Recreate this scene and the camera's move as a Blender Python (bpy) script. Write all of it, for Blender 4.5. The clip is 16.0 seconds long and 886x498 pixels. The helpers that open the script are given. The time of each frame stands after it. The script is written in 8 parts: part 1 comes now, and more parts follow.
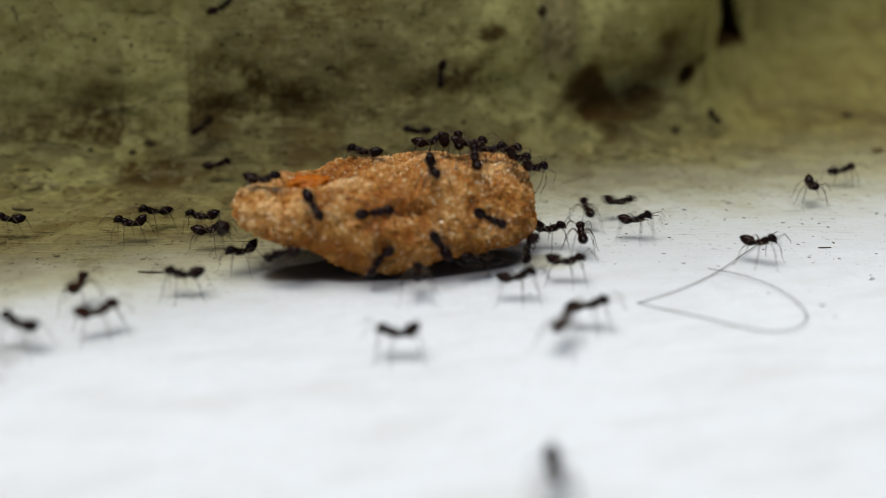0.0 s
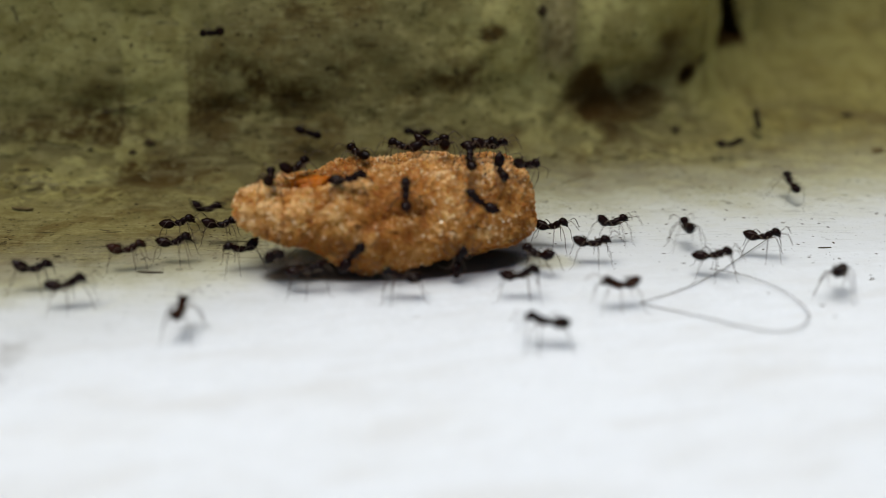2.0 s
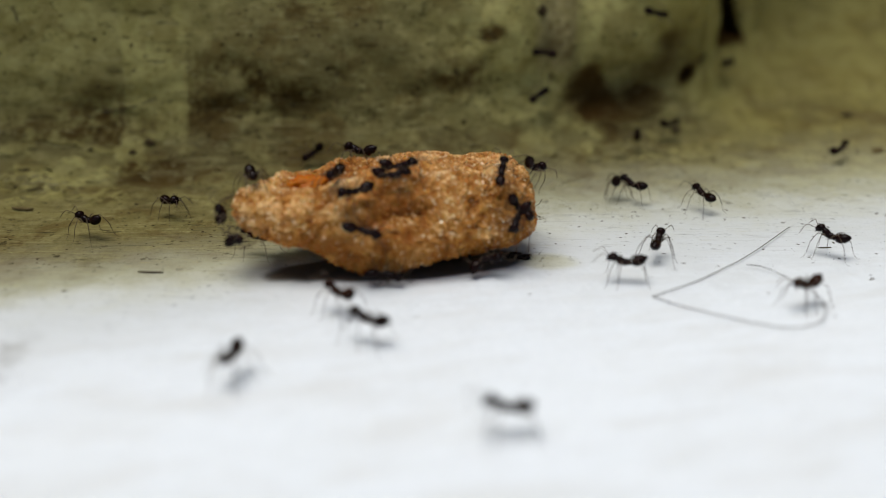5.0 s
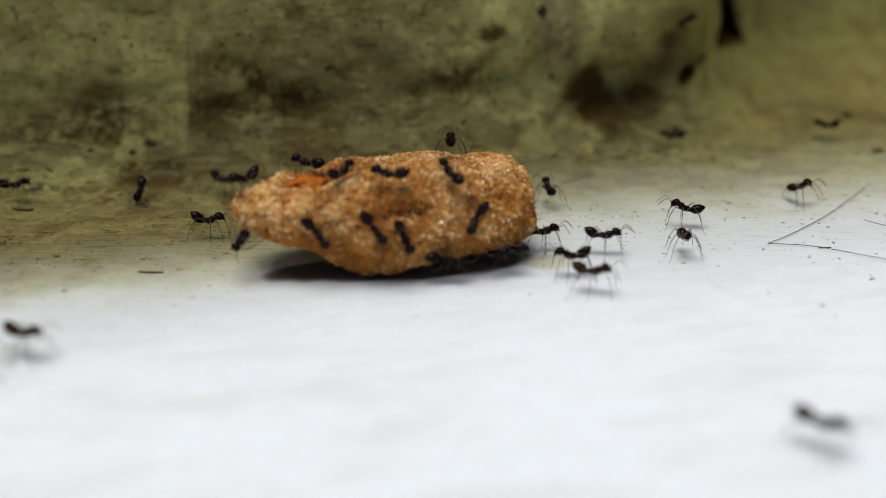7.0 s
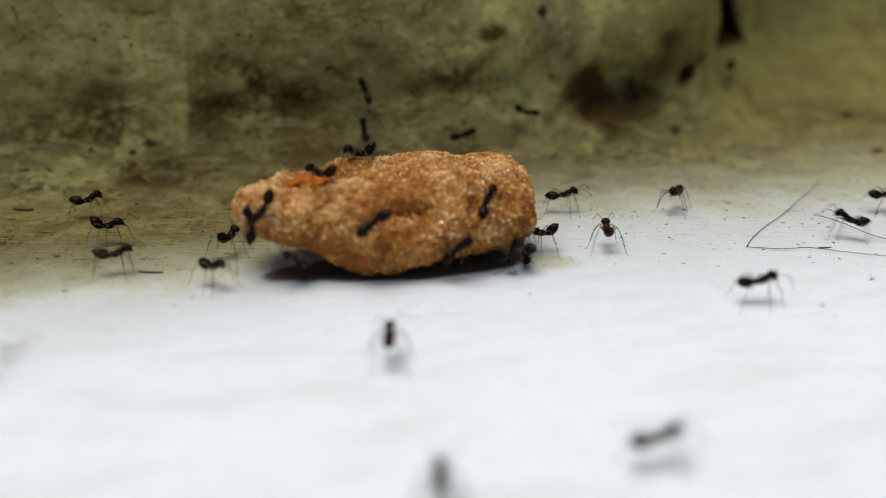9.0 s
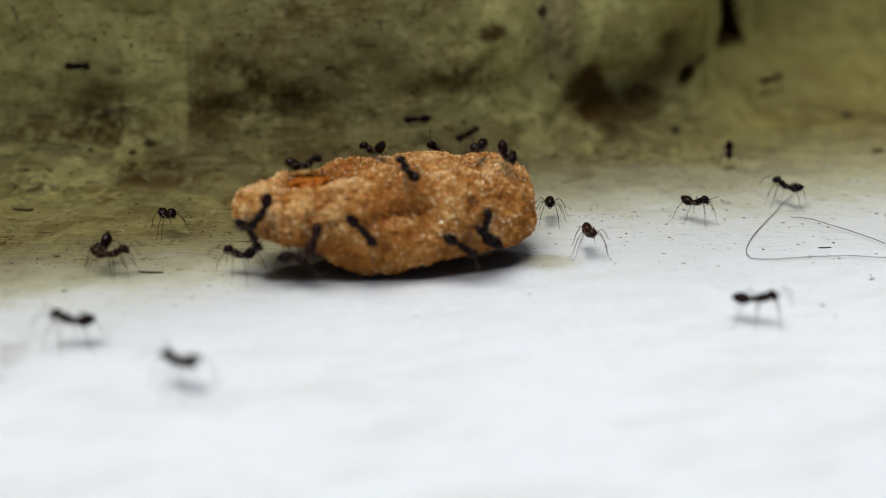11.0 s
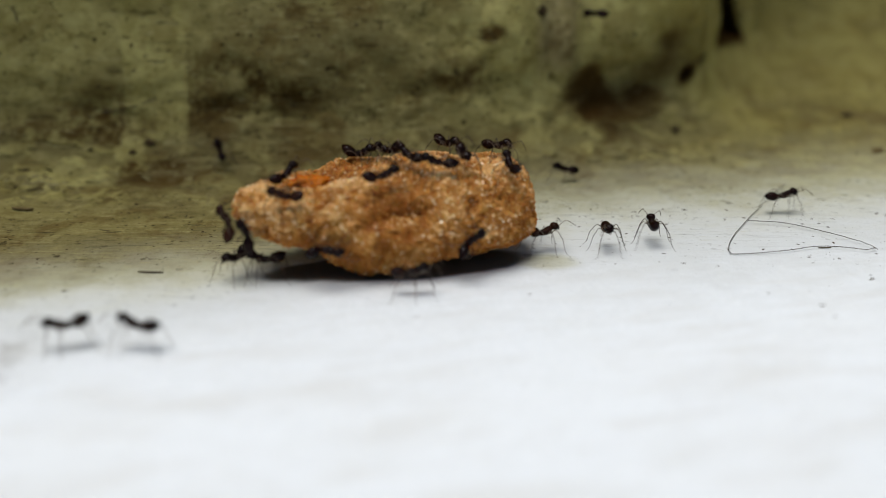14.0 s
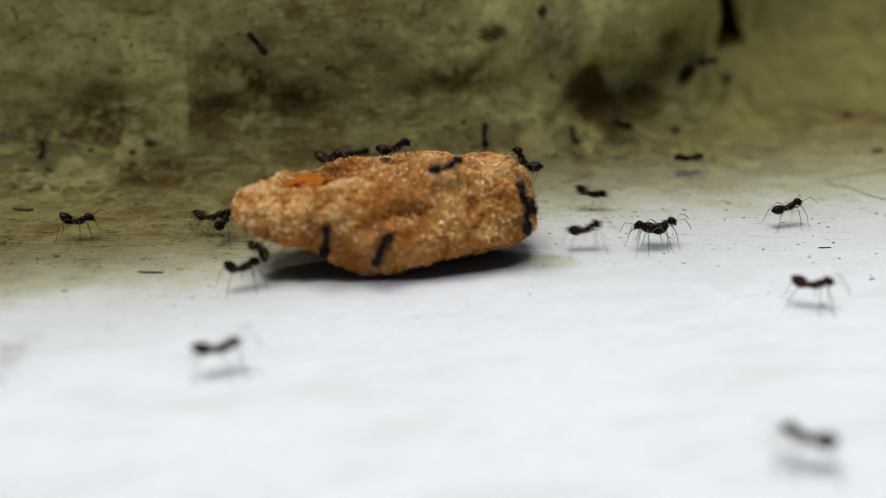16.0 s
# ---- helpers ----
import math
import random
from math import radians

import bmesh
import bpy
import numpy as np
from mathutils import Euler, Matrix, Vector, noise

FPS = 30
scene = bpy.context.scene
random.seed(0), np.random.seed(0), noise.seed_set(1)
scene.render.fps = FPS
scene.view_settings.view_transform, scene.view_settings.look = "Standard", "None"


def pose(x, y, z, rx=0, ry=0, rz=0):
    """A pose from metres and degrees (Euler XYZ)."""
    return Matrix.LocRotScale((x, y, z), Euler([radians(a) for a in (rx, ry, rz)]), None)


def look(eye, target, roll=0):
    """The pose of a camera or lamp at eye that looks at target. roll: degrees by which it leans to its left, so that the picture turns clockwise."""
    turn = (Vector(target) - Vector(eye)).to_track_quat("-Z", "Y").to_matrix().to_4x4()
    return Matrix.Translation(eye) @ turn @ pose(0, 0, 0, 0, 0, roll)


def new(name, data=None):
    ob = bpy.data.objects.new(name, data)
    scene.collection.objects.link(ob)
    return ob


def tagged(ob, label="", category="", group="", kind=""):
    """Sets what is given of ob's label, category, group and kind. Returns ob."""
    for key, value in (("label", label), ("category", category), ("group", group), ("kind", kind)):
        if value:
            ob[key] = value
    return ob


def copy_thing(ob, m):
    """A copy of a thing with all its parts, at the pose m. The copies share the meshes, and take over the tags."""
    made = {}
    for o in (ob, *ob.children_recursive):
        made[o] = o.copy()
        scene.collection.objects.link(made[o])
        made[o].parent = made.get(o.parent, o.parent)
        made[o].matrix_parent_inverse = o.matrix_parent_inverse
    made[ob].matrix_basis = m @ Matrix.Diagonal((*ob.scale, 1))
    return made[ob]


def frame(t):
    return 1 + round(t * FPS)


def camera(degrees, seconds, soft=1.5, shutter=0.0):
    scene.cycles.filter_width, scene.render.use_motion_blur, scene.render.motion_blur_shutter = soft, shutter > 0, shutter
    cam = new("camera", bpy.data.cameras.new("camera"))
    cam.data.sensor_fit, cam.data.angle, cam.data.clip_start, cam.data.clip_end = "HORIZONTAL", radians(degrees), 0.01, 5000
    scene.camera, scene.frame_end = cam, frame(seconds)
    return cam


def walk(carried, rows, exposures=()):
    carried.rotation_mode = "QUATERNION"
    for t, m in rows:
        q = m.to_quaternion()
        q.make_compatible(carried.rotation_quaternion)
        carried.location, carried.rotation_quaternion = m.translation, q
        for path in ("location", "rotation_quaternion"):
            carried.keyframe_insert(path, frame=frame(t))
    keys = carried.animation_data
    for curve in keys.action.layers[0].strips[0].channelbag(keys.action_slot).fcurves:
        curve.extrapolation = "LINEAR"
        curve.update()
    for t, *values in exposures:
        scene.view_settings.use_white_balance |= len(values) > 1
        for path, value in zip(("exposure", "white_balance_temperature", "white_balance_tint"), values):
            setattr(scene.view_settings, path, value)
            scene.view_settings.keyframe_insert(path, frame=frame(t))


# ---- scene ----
MM = 0.001

# camera: stands still, a hand's width above a painted ledge
cam = camera(50, 16.0, soft=0.7, shutter=0.5)
EYE = pose(0, 0, 22.5 * MM, 90 - 20.9, 0, 0)
walk(cam, [(0.0, EYE), (16.0, EYE)])
cam.data.dof.use_dof = True
cam.data.dof.focus_distance = 0.0648
cam.data.dof.aperture_fstop = 19.5

# light: soft high daylight
scene.view_settings.exposure = 0.07
world = bpy.data.worlds.new("daylight")
scene.world = world
world.use_nodes = True
sky = world.node_tree.nodes.new("ShaderNodeTexSky")
sky.sky_type = "NISHITA"
sky.sun_disc = False
sky.sun_elevation = radians(79)
sky.sun_rotation = radians(-106)
back = world.node_tree.nodes["Background"]
back.inputs["Strength"].default_value = 0.060
world.node_tree.links.new(sky.outputs[0], back.inputs["Color"])
sun = new("sun", bpy.data.lights.new("sun", "SUN"))
sun.data.energy = 3.08
sun.data.angle = radians(46)
sun.data.color = (1.0, 0.985, 0.965)
sun.matrix_world = look((-0.18, -0.05, 1.0), (0, 0, 0))


# ---- materials ----
class Nodes:
    """A small node tree writer for one material."""

    def __init__(self, name):
        self.mat = bpy.data.materials.new(name)
        self.mat.use_nodes = True
        self.tree = self.mat.node_tree
        self.bsdf = self.tree.nodes["Principled BSDF"]
        self.coord = self.tree.nodes.new("ShaderNodeTexCoord").outputs["Object"]

    def put(self, socket, value):
        if isinstance(value, bpy.types.NodeSocket):
            self.tree.links.new(value, socket)
        else:
            socket.default_value = value

    def surface(self, **values):
        for key, value in values.items():
            self.put(self.bsdf.inputs[key.replace("_", " ")], value)

    def scaled(self, sx, sy, sz):
        """Object coordinates in millimetres, stretched."""
        n = self.tree.nodes.new("ShaderNodeMapping")
        n.inputs["Scale"].default_value = (1000 * sx, 1000 * sy, 1000 * sz)
        self.put(n.inputs["Vector"], self.coord)
        return n.outputs[0]

    def turned(self, sx, sy, degrees):
        """The ledge's coordinates in millimetres, turned about z and stretched."""
        n = self.tree.nodes.new("ShaderNodeMapping")
        n.vector_type = "TEXTURE"
        n.inputs["Rotation"].default_value[2] = radians(degrees)
        n.inputs["Scale"].default_value = (MM / sx, MM / sy, MM)
        self.put(n.inputs["Vector"], self.coord)
        return n.outputs[0]

    def noise(self, scale, detail=4, rough=0.6, vector=None, twist=0.0):
        n = self.tree.nodes.new("ShaderNodeTexNoise")
        n.inputs["Scale"].default_value = scale
        n.inputs["Detail"].default_value = detail
        n.inputs["Roughness"].default_value = rough
        n.inputs["Distortion"].default_value = twist
        self.put(n.inputs["Vector"], vector or self.scaled(1, 1, 1))
        return n.outputs["Fac"]

    def cells(self, scale, vector=None, out="Distance", feature="F1"):
        n = self.tree.nodes.new("ShaderNodeTexVoronoi")
        n.feature = feature
        n.inputs["Scale"].default_value = scale
        self.put(n.inputs["Vector"], vector or self.scaled(1, 1, 1))
        return n.outputs[out]

    def ramp(self, fac, lo, hi, a=0.0, b=1.0):
        n = self.tree.nodes.new("ShaderNodeMapRange")
        n.interpolation_type = "SMOOTHSTEP"
        for i, v in enumerate((fac, lo, hi, a, b)):
            self.put(n.inputs[i], v)
        return n.outputs[0]

    def mix(self, fac, a, b, blend="MIX"):
        n = self.tree.nodes.new("ShaderNodeMix")
        n.data_type, n.blend_type = "RGBA", blend
        self.put(n.inputs[0], fac)
        self.put(n.inputs[6], (*a, 1) if isinstance(a, tuple) else a)
        self.put(n.inputs[7], (*b, 1) if isinstance(b, tuple) else b)
        return n.outputs[2]

    def maths(self, op, a, b=0.0):
        n = self.tree.nodes.new("ShaderNodeMath")
        n.operation = op
        self.put(n.inputs[0], a)
        self.put(n.inputs[1], b)
        return n.outputs[0]

    def attribute(self, name):
        n = self.tree.nodes.new("ShaderNodeAttribute")
        n.attribute_name = name
        return n.outputs["Fac"]

    def random(self):
        return self.tree.nodes.new("ShaderNodeObjectInfo").outputs["Random"]

    def island(self):
        return self.tree.nodes.new("ShaderNodeNewGeometry").outputs["Random Per Island"]

    def bump(self, height, strength, distance):
        n = self.tree.nodes.new("ShaderNodeBump")
        n.inputs["Strength"].default_value = strength
        n.inputs["Distance"].default_value = distance * MM
        self.put(n.inputs["Height"], height)
        self.put(self.bsdf.inputs["Normal"], n.outputs[0])


def painted_ledge_material():
    """Old paint: white on the ledge, yellowed, grimy and shade-tinted towards the wall."""
    n = Nodes("old_paint")
    streak = n.noise(0.5, 5, 0.65, n.scaled(0.30, 1.6, 2.0), 0.5)
    mottle = n.noise(0.55, 6, 0.70, None, 0.25)
    fine = n.noise(2.6, 5, 0.7)
    broad = n.noise(0.10, 3, 0.55)
    age_shade_here = n.attribute("age_and_shade")
    white = n.mix(n.ramp(fine, 0.3, 0.75), (0.735, 0.766, 0.780), (0.812, 0.838, 0.850))
    white = n.mix(n.ramp(broad, 0.45, 0.75, 0, 0.30), white, (0.72, 0.72, 0.69))
    swept = n.noise(0.35, 4, 0.6, n.turned(0.28, 1.1, 13), 0.4)
    white = n.mix(n.ramp(swept, 0.46, 0.70, 0, 0.50), white, (0.63, 0.625, 0.59))
    brushed = n.noise(1.1, 3, 0.6, n.turned(0.16, 1.4, 13), 0.2)
    white = n.mix(n.ramp(brushed, 0.55, 0.72, 0, 0.22), white, (0.62, 0.62, 0.60))
    cloudy = n.noise(0.8, 5, 0.7, n.turned(0.6, 1.0, 13), 0.3)
    white = n.mix(n.ramp(cloudy, 0.50, 0.72, 0, 0.30), white, (0.655, 0.665, 0.655))
    even = n.attribute("even")
    uneven = n.maths("SUBTRACT", 1.0, n.maths("MULTIPLY", even, 0.8))
    olive = n.mix(n.ramp(streak, 0.3, 0.7), (0.120, 0.094, 0.031), (0.205, 0.170, 0.065))
    olive = n.mix(n.ramp(mottle, 0.50, 0.68, 0, 0.75), olive, (0.262, 0.226, 0.091))
    olive = n.mix(n.ramp(fine, 0.48, 0.76, 0, 0.75), olive, (0.075, 0.056, 0.016))
    patch = n.noise(0.24, 7, 0.66, n.scaled(0.8, 1, 1), 0.3)
    olive = n.mix(n.ramp(patch, 0.48, 0.60, 0, 0.80), olive, (0.098, 0.060, 0.015))
    # paler yellow paint; on the upper wall it also makes up for shade
    cream = n.mix(n.ramp(mottle, 0.35, 0.65), (0.275, 0.238, 0.072), (0.440, 0.390, 0.140))
    cream = n.mix(n.ramp(streak, 0.5, 0.75, 0, 0.5), cream, (0.300, 0.245, 0.073))
    cream = n.mix(n.ramp(patch, 0.535, 0.565, 0, 0.40), cream, (0.160, 0.118, 0.034))
    cream = n.mix(n.maths("MULTIPLY", even, 0.58), cream, n.mix(n.ramp(broad, 0.35, 0.65), (0.255, 0.215, 0.052), (0.340, 0.288, 0.074)))
    worn = n.noise(0.30, 6, 0.68, n.scaled(1.5, 0.8, 0.8), 0.4)
    cream = n.mix(n.maths("MULTIPLY", even, n.ramp(worn, 0.47, 0.66, 0, 0.65)), cream, (0.150, 0.108, 0.030))
    olive = n.mix(n.ramp(n.attribute("paler_paint"), -0.02, 1.2), olive, cream)
    # how yellowed and shade-greyed, frayed by streaks
    age_and_shade = n.maths("ADD", age_shade_here, n.maths("MULTIPLY", n.maths("SUBTRACT", n.mix(0.55, streak, mottle), 0.5), 0.40))
    # greyed first: the dimmer light near the wall put into the colour
    base = n.mix(n.ramp(age_and_shade, -0.05, 0.24), white, (0.655, 0.672, 0.660))
    base = n.mix(n.ramp(age_and_shade, 0.18, 0.68), base, (0.512, 0.500, 0.350))
    base = n.mix(n.ramp(age_and_shade, 0.38, 1.0), base, olive)
    # pale scuffs
    pale = n.noise(1.3, 4, 0.65, n.scaled(0.40, 2.2, 2.2), 0.6)
    base = n.mix(n.maths("MULTIPLY", n.ramp(pale, 0.635, 0.68), n.maths("MULTIPLY", age_shade_here, 0.6)), base, (0.400, 0.360, 0.159))
    base = n.mix(n.maths("MULTIPLY", n.attribute("rosy"), n.ramp(mottle, 0.3, 0.7, 0.30, 0.6)), base, (0.250, 0.192, 0.112))
    # soot and mould, blotched
    blot = n.noise(0.7, 7, 0.74, None, 0.2)
    soot = n.maths("MULTIPLY", n.attribute("soot"), n.ramp(blot, 0.36, 0.58, 0.20, 1.25))
    base = n.mix(n.ramp(soot, 0.05, 1.0), base, (0.072, 0.044, 0.010))
    # brown stains and grease; holes and crumb foot darkened in place of shade
    base = n.mix(n.ramp(n.attribute("stain_and_shade"), 0.05, 1.0), base, (0.050, 0.024, 0.003))
    age_shade_here = n.maths("MULTIPLY", age_shade_here, uneven)
    mould = n.maths("MULTIPLY", age_shade_here, n.ramp(n.noise(1.5, 7, 0.8, n.scaled(0.7, 1, 1)), 0.58, 0.66))
    base = n.mix(n.maths("MULTIPLY", mould, 0.8), base, (0.024, 0.017, 0.004))
    for scale, size, share in ((1.1, 0.20, 0.78), (2.4, 0.26, 0.72), (0.45, 0.13, 0.70)):
        warped = n.scaled(1, 1, 1)
        spot = n.maths("LESS_THAN", n.cells(scale, warped), size)
        pick = n.maths("GREATER_THAN", n.cells(scale, warped, "Color"), share)
        spots = n.maths("MULTIPLY", n.maths("MULTIPLY", spot, pick), n.ramp(mottle, 0.62, 0.42))
        base = n.mix(n.maths("MULTIPLY", spots, n.maths("MULTIPLY", age_shade_here, 0.95)), base, (0.026, 0.017, 0.004))
    # fine drag marks along the wall, pale and dark
    drag = n.noise(1.0, 3, 0.6, n.scaled(0.20, 5.0, 5.0), 0.3)
    base = n.mix(n.maths("MULTIPLY", n.ramp(drag, 0.60, 0.68), n.maths("MULTIPLY", age_shade_here, 0.35)), base, (0.42, 0.385, 0.185))
    base = n.mix(n.maths("MULTIPLY", n.ramp(drag, 0.40, 0.33), n.maths("MULTIPLY", age_shade_here, 0.6)), base, (0.070, 0.055, 0.022))
    # brush scratches, dark and pale
    scratch = n.noise(1.0, 4, 0.65, n.scaled(0.36, 2.6, 2.6), 0.6)
    base = n.mix(n.maths("MULTIPLY", n.ramp(scratch, 0.61, 0.68), n.maths("MULTIPLY", age_shade_here, 0.85)), base, (0.030, 0.022, 0.006))
    n.surface(Base_Color=base, Roughness=n.ramp(fine, 0.2, 0.8, 0.6, 0.85), Specular_IOR_Level=0.07)
    n.bump(n.maths("ADD", fine, n.maths("MULTIPLY", mottle, 2.0)), 0.6, 0.14)
    return n.mat


def toasted_crumb_material():
    n = Nodes("sugared_bread")
    broad = n.noise(0.35, 4, 0.6)
    fine = n.noise(2.0, 5, 0.7)
    base = n.mix(n.ramp(broad, 0.32, 0.66), (0.41, 0.150, 0.024), (0.57, 0.274, 0.062))
    base = n.mix(n.ramp(fine, 0.42, 0.75, 0, 0.7), base, (0.64, 0.36, 0.105))
    base = n.mix(n.maths("MULTIPLY", n.attribute("crust_and_shade"), 0.85), base, (0.25, 0.078, 0.013))
    n.surface(Base_Color=base, Roughness=0.5, Specular_IOR_Level=0.10, Subsurface_Weight=0.5, Subsurface_Scale=0.8 * MM)
    n.bsdf.inputs["Subsurface Radius"].default_value = (1.0, 0.42, 0.14)
    n.bump(n.maths("ADD", n.maths("MULTIPLY", n.cells(2.2), -1.0), fine), 0.5, 0.25)
    return n.mat


def sugar_material():
    n = Nodes("sugar_crystal")
    # amber, golden and creamy crystals, creamier on upward faces and ridges
    kind = n.maths("ADD", n.maths("MULTIPLY", n.island(), 0.20), n.maths("MULTIPLY", n.attribute("paleness"), 0.78))
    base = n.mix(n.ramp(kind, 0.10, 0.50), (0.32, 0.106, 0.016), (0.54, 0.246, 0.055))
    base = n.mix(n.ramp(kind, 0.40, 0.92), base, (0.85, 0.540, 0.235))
    base = n.mix(n.ramp(n.noise(0.7, 4, 0.65), 0.55, 0.38, 0.0, 0.50), base, (0.34, 0.122, 0.019))
    # glinting crystals also get a near-white base colour, a painted glint
    glint = n.ramp(n.island(), 0.88, 0.92)
    base = n.mix(n.maths("MULTIPLY", glint, n.ramp(n.attribute("paleness"), 0.15, 0.6, 0.25, 0.7)), base, (0.95, 0.74, 0.44))
    n.surface(Base_Color=base, Roughness=n.maths("SUBTRACT", 0.42, n.maths("MULTIPLY", glint, 0.20)),
              Subsurface_Weight=0.12, Subsurface_Scale=0.30 * MM, Specular_IOR_Level=n.maths("ADD", 0.10, n.maths("MULTIPLY", glint, 0.5)))
    return n.mat


def caramel_material():
    n = Nodes("orange_caramel")
    base = n.mix(n.ramp(n.noise(1.2), 0.3, 0.7), (0.34, 0.080, 0.005), (0.50, 0.155, 0.012))
    n.surface(Base_Color=base, Roughness=0.3, Specular_IOR_Level=0.12, Subsurface_Weight=0.3, Subsurface_Scale=0.5 * MM)
    n.bump(n.noise(3.0), 0.5, 0.2)
    return n.mat


def chitin_material(name, dark, light, rough=0.10):
    n = Nodes(name)
    base = n.mix(n.ramp(n.noise(2.0, 3), 0.35, 0.7), dark, light)
    base = n.mix(n.ramp(n.random(), 0.0, 1.0, 0.0, 0.35), base, light)
    n.surface(Base_Color=base, Roughness=n.ramp(n.noise(6.0, 2), 0.3, 0.7, rough, rough + 0.14), IOR=1.5, Specular_IOR_Level=0.10)
    n.bump(n.noise(14.0, 3), 0.35, 0.03)
    return n.mat


def plain_grain_material(name, a, b, rough=0.8):
    n = Nodes(name)
    n.surface(Base_Color=n.mix(n.ramp(n.noise(3.0), 0.3, 0.7), a, b), Roughness=rough, Specular_IOR_Level=0.08)
    n.bump(n.noise(8.0), 0.5, 0.05)
    return n.mat


PAINT = painted_ledge_material()
BREAD = toasted_crumb_material()
SUGAR = sugar_material()
CARAMEL = caramel_material()
CHITIN = chitin_material("black_brown_chitin", (0.0034, 0.0011, 0.0009), (0.013, 0.0040, 0.0026))
RUST = chitin_material("red_brown_chitin", (0.010, 0.0036, 0.002), (0.034, 0.011, 0.005))
LIMB = chitin_material("brown_limb", (0.034, 0.023, 0.015), (0.120, 0.084, 0.056), 0.45)
EYE_BLACK = chitin_material("black_eye", (0.004, 0.004, 0.004), (0.010, 0.009, 0.008), 0.12)
DIRT = plain_grain_material("dark_dirt", (0.022, 0.015, 0.007), (0.085, 0.058, 0.026))
HAIR = plain_grain_material("grey_brown_hair", (0.075, 0.064, 0.052), (0.15, 0.135, 0.112), 0.35)
TWIG = plain_grain_material("dry_grass_bit", (0.045, 0.036, 0.022), (0.11, 0.09, 0.055))

FLAKE = plain_grain_material("brown_flake", (0.11, 0.075, 0.028), (0.20, 0.15, 0.065))


def part(name, bm, material, parent=None, label=""):
    """Links a bmesh as one mesh object, under a thing or a part."""
    me = bpy.data.meshes.new(name)
    bm.to_mesh(me)
    bm.free()
    for p in me.polygons:
        p.use_smooth = True
    me.materials.append(material)
    ob = new(name, me)
    if parent is not None:
        ob.parent = parent
    return tagged(ob, label)


# ---- the ledge and the wall behind it ----
def step(a, b, v):
    t = np.clip((v - a) / (b - a), 0, 1)
    return t * t * (3 - 2 * t)


def blob(u, v, cu, cv, ru, rv):
    """A soft patch, 1 at its centre."""
    return np.exp(-(((u - cu) / ru) ** 2 + ((v - cv) / rv) ** 2))


def dome(u, v, cu, cv, ru, rv):
    """A round-topped swelling with a clear edge."""
    return np.clip(1 - ((u - cu) / ru) ** 2 - ((v - cv) / rv) ** 2, 0, 1) ** 0.8


def band(v, a, b, c, d):
    """1 between b and c, 0 outside a and d."""
    return step(a, b, v) * (1 - step(c, d, v))


def field(x, y, z, scale, octaves=4):
    """Fractal noise over arrays, about -1 to 1."""
    flat = [noise.fractal((a * scale, b * scale, c * scale), 0.9, 2.1, octaves)
            for a, b, c in zip(x.ravel(), y.ravel(), z.ravel())]
    return np.array(flat).reshape(x.shape)


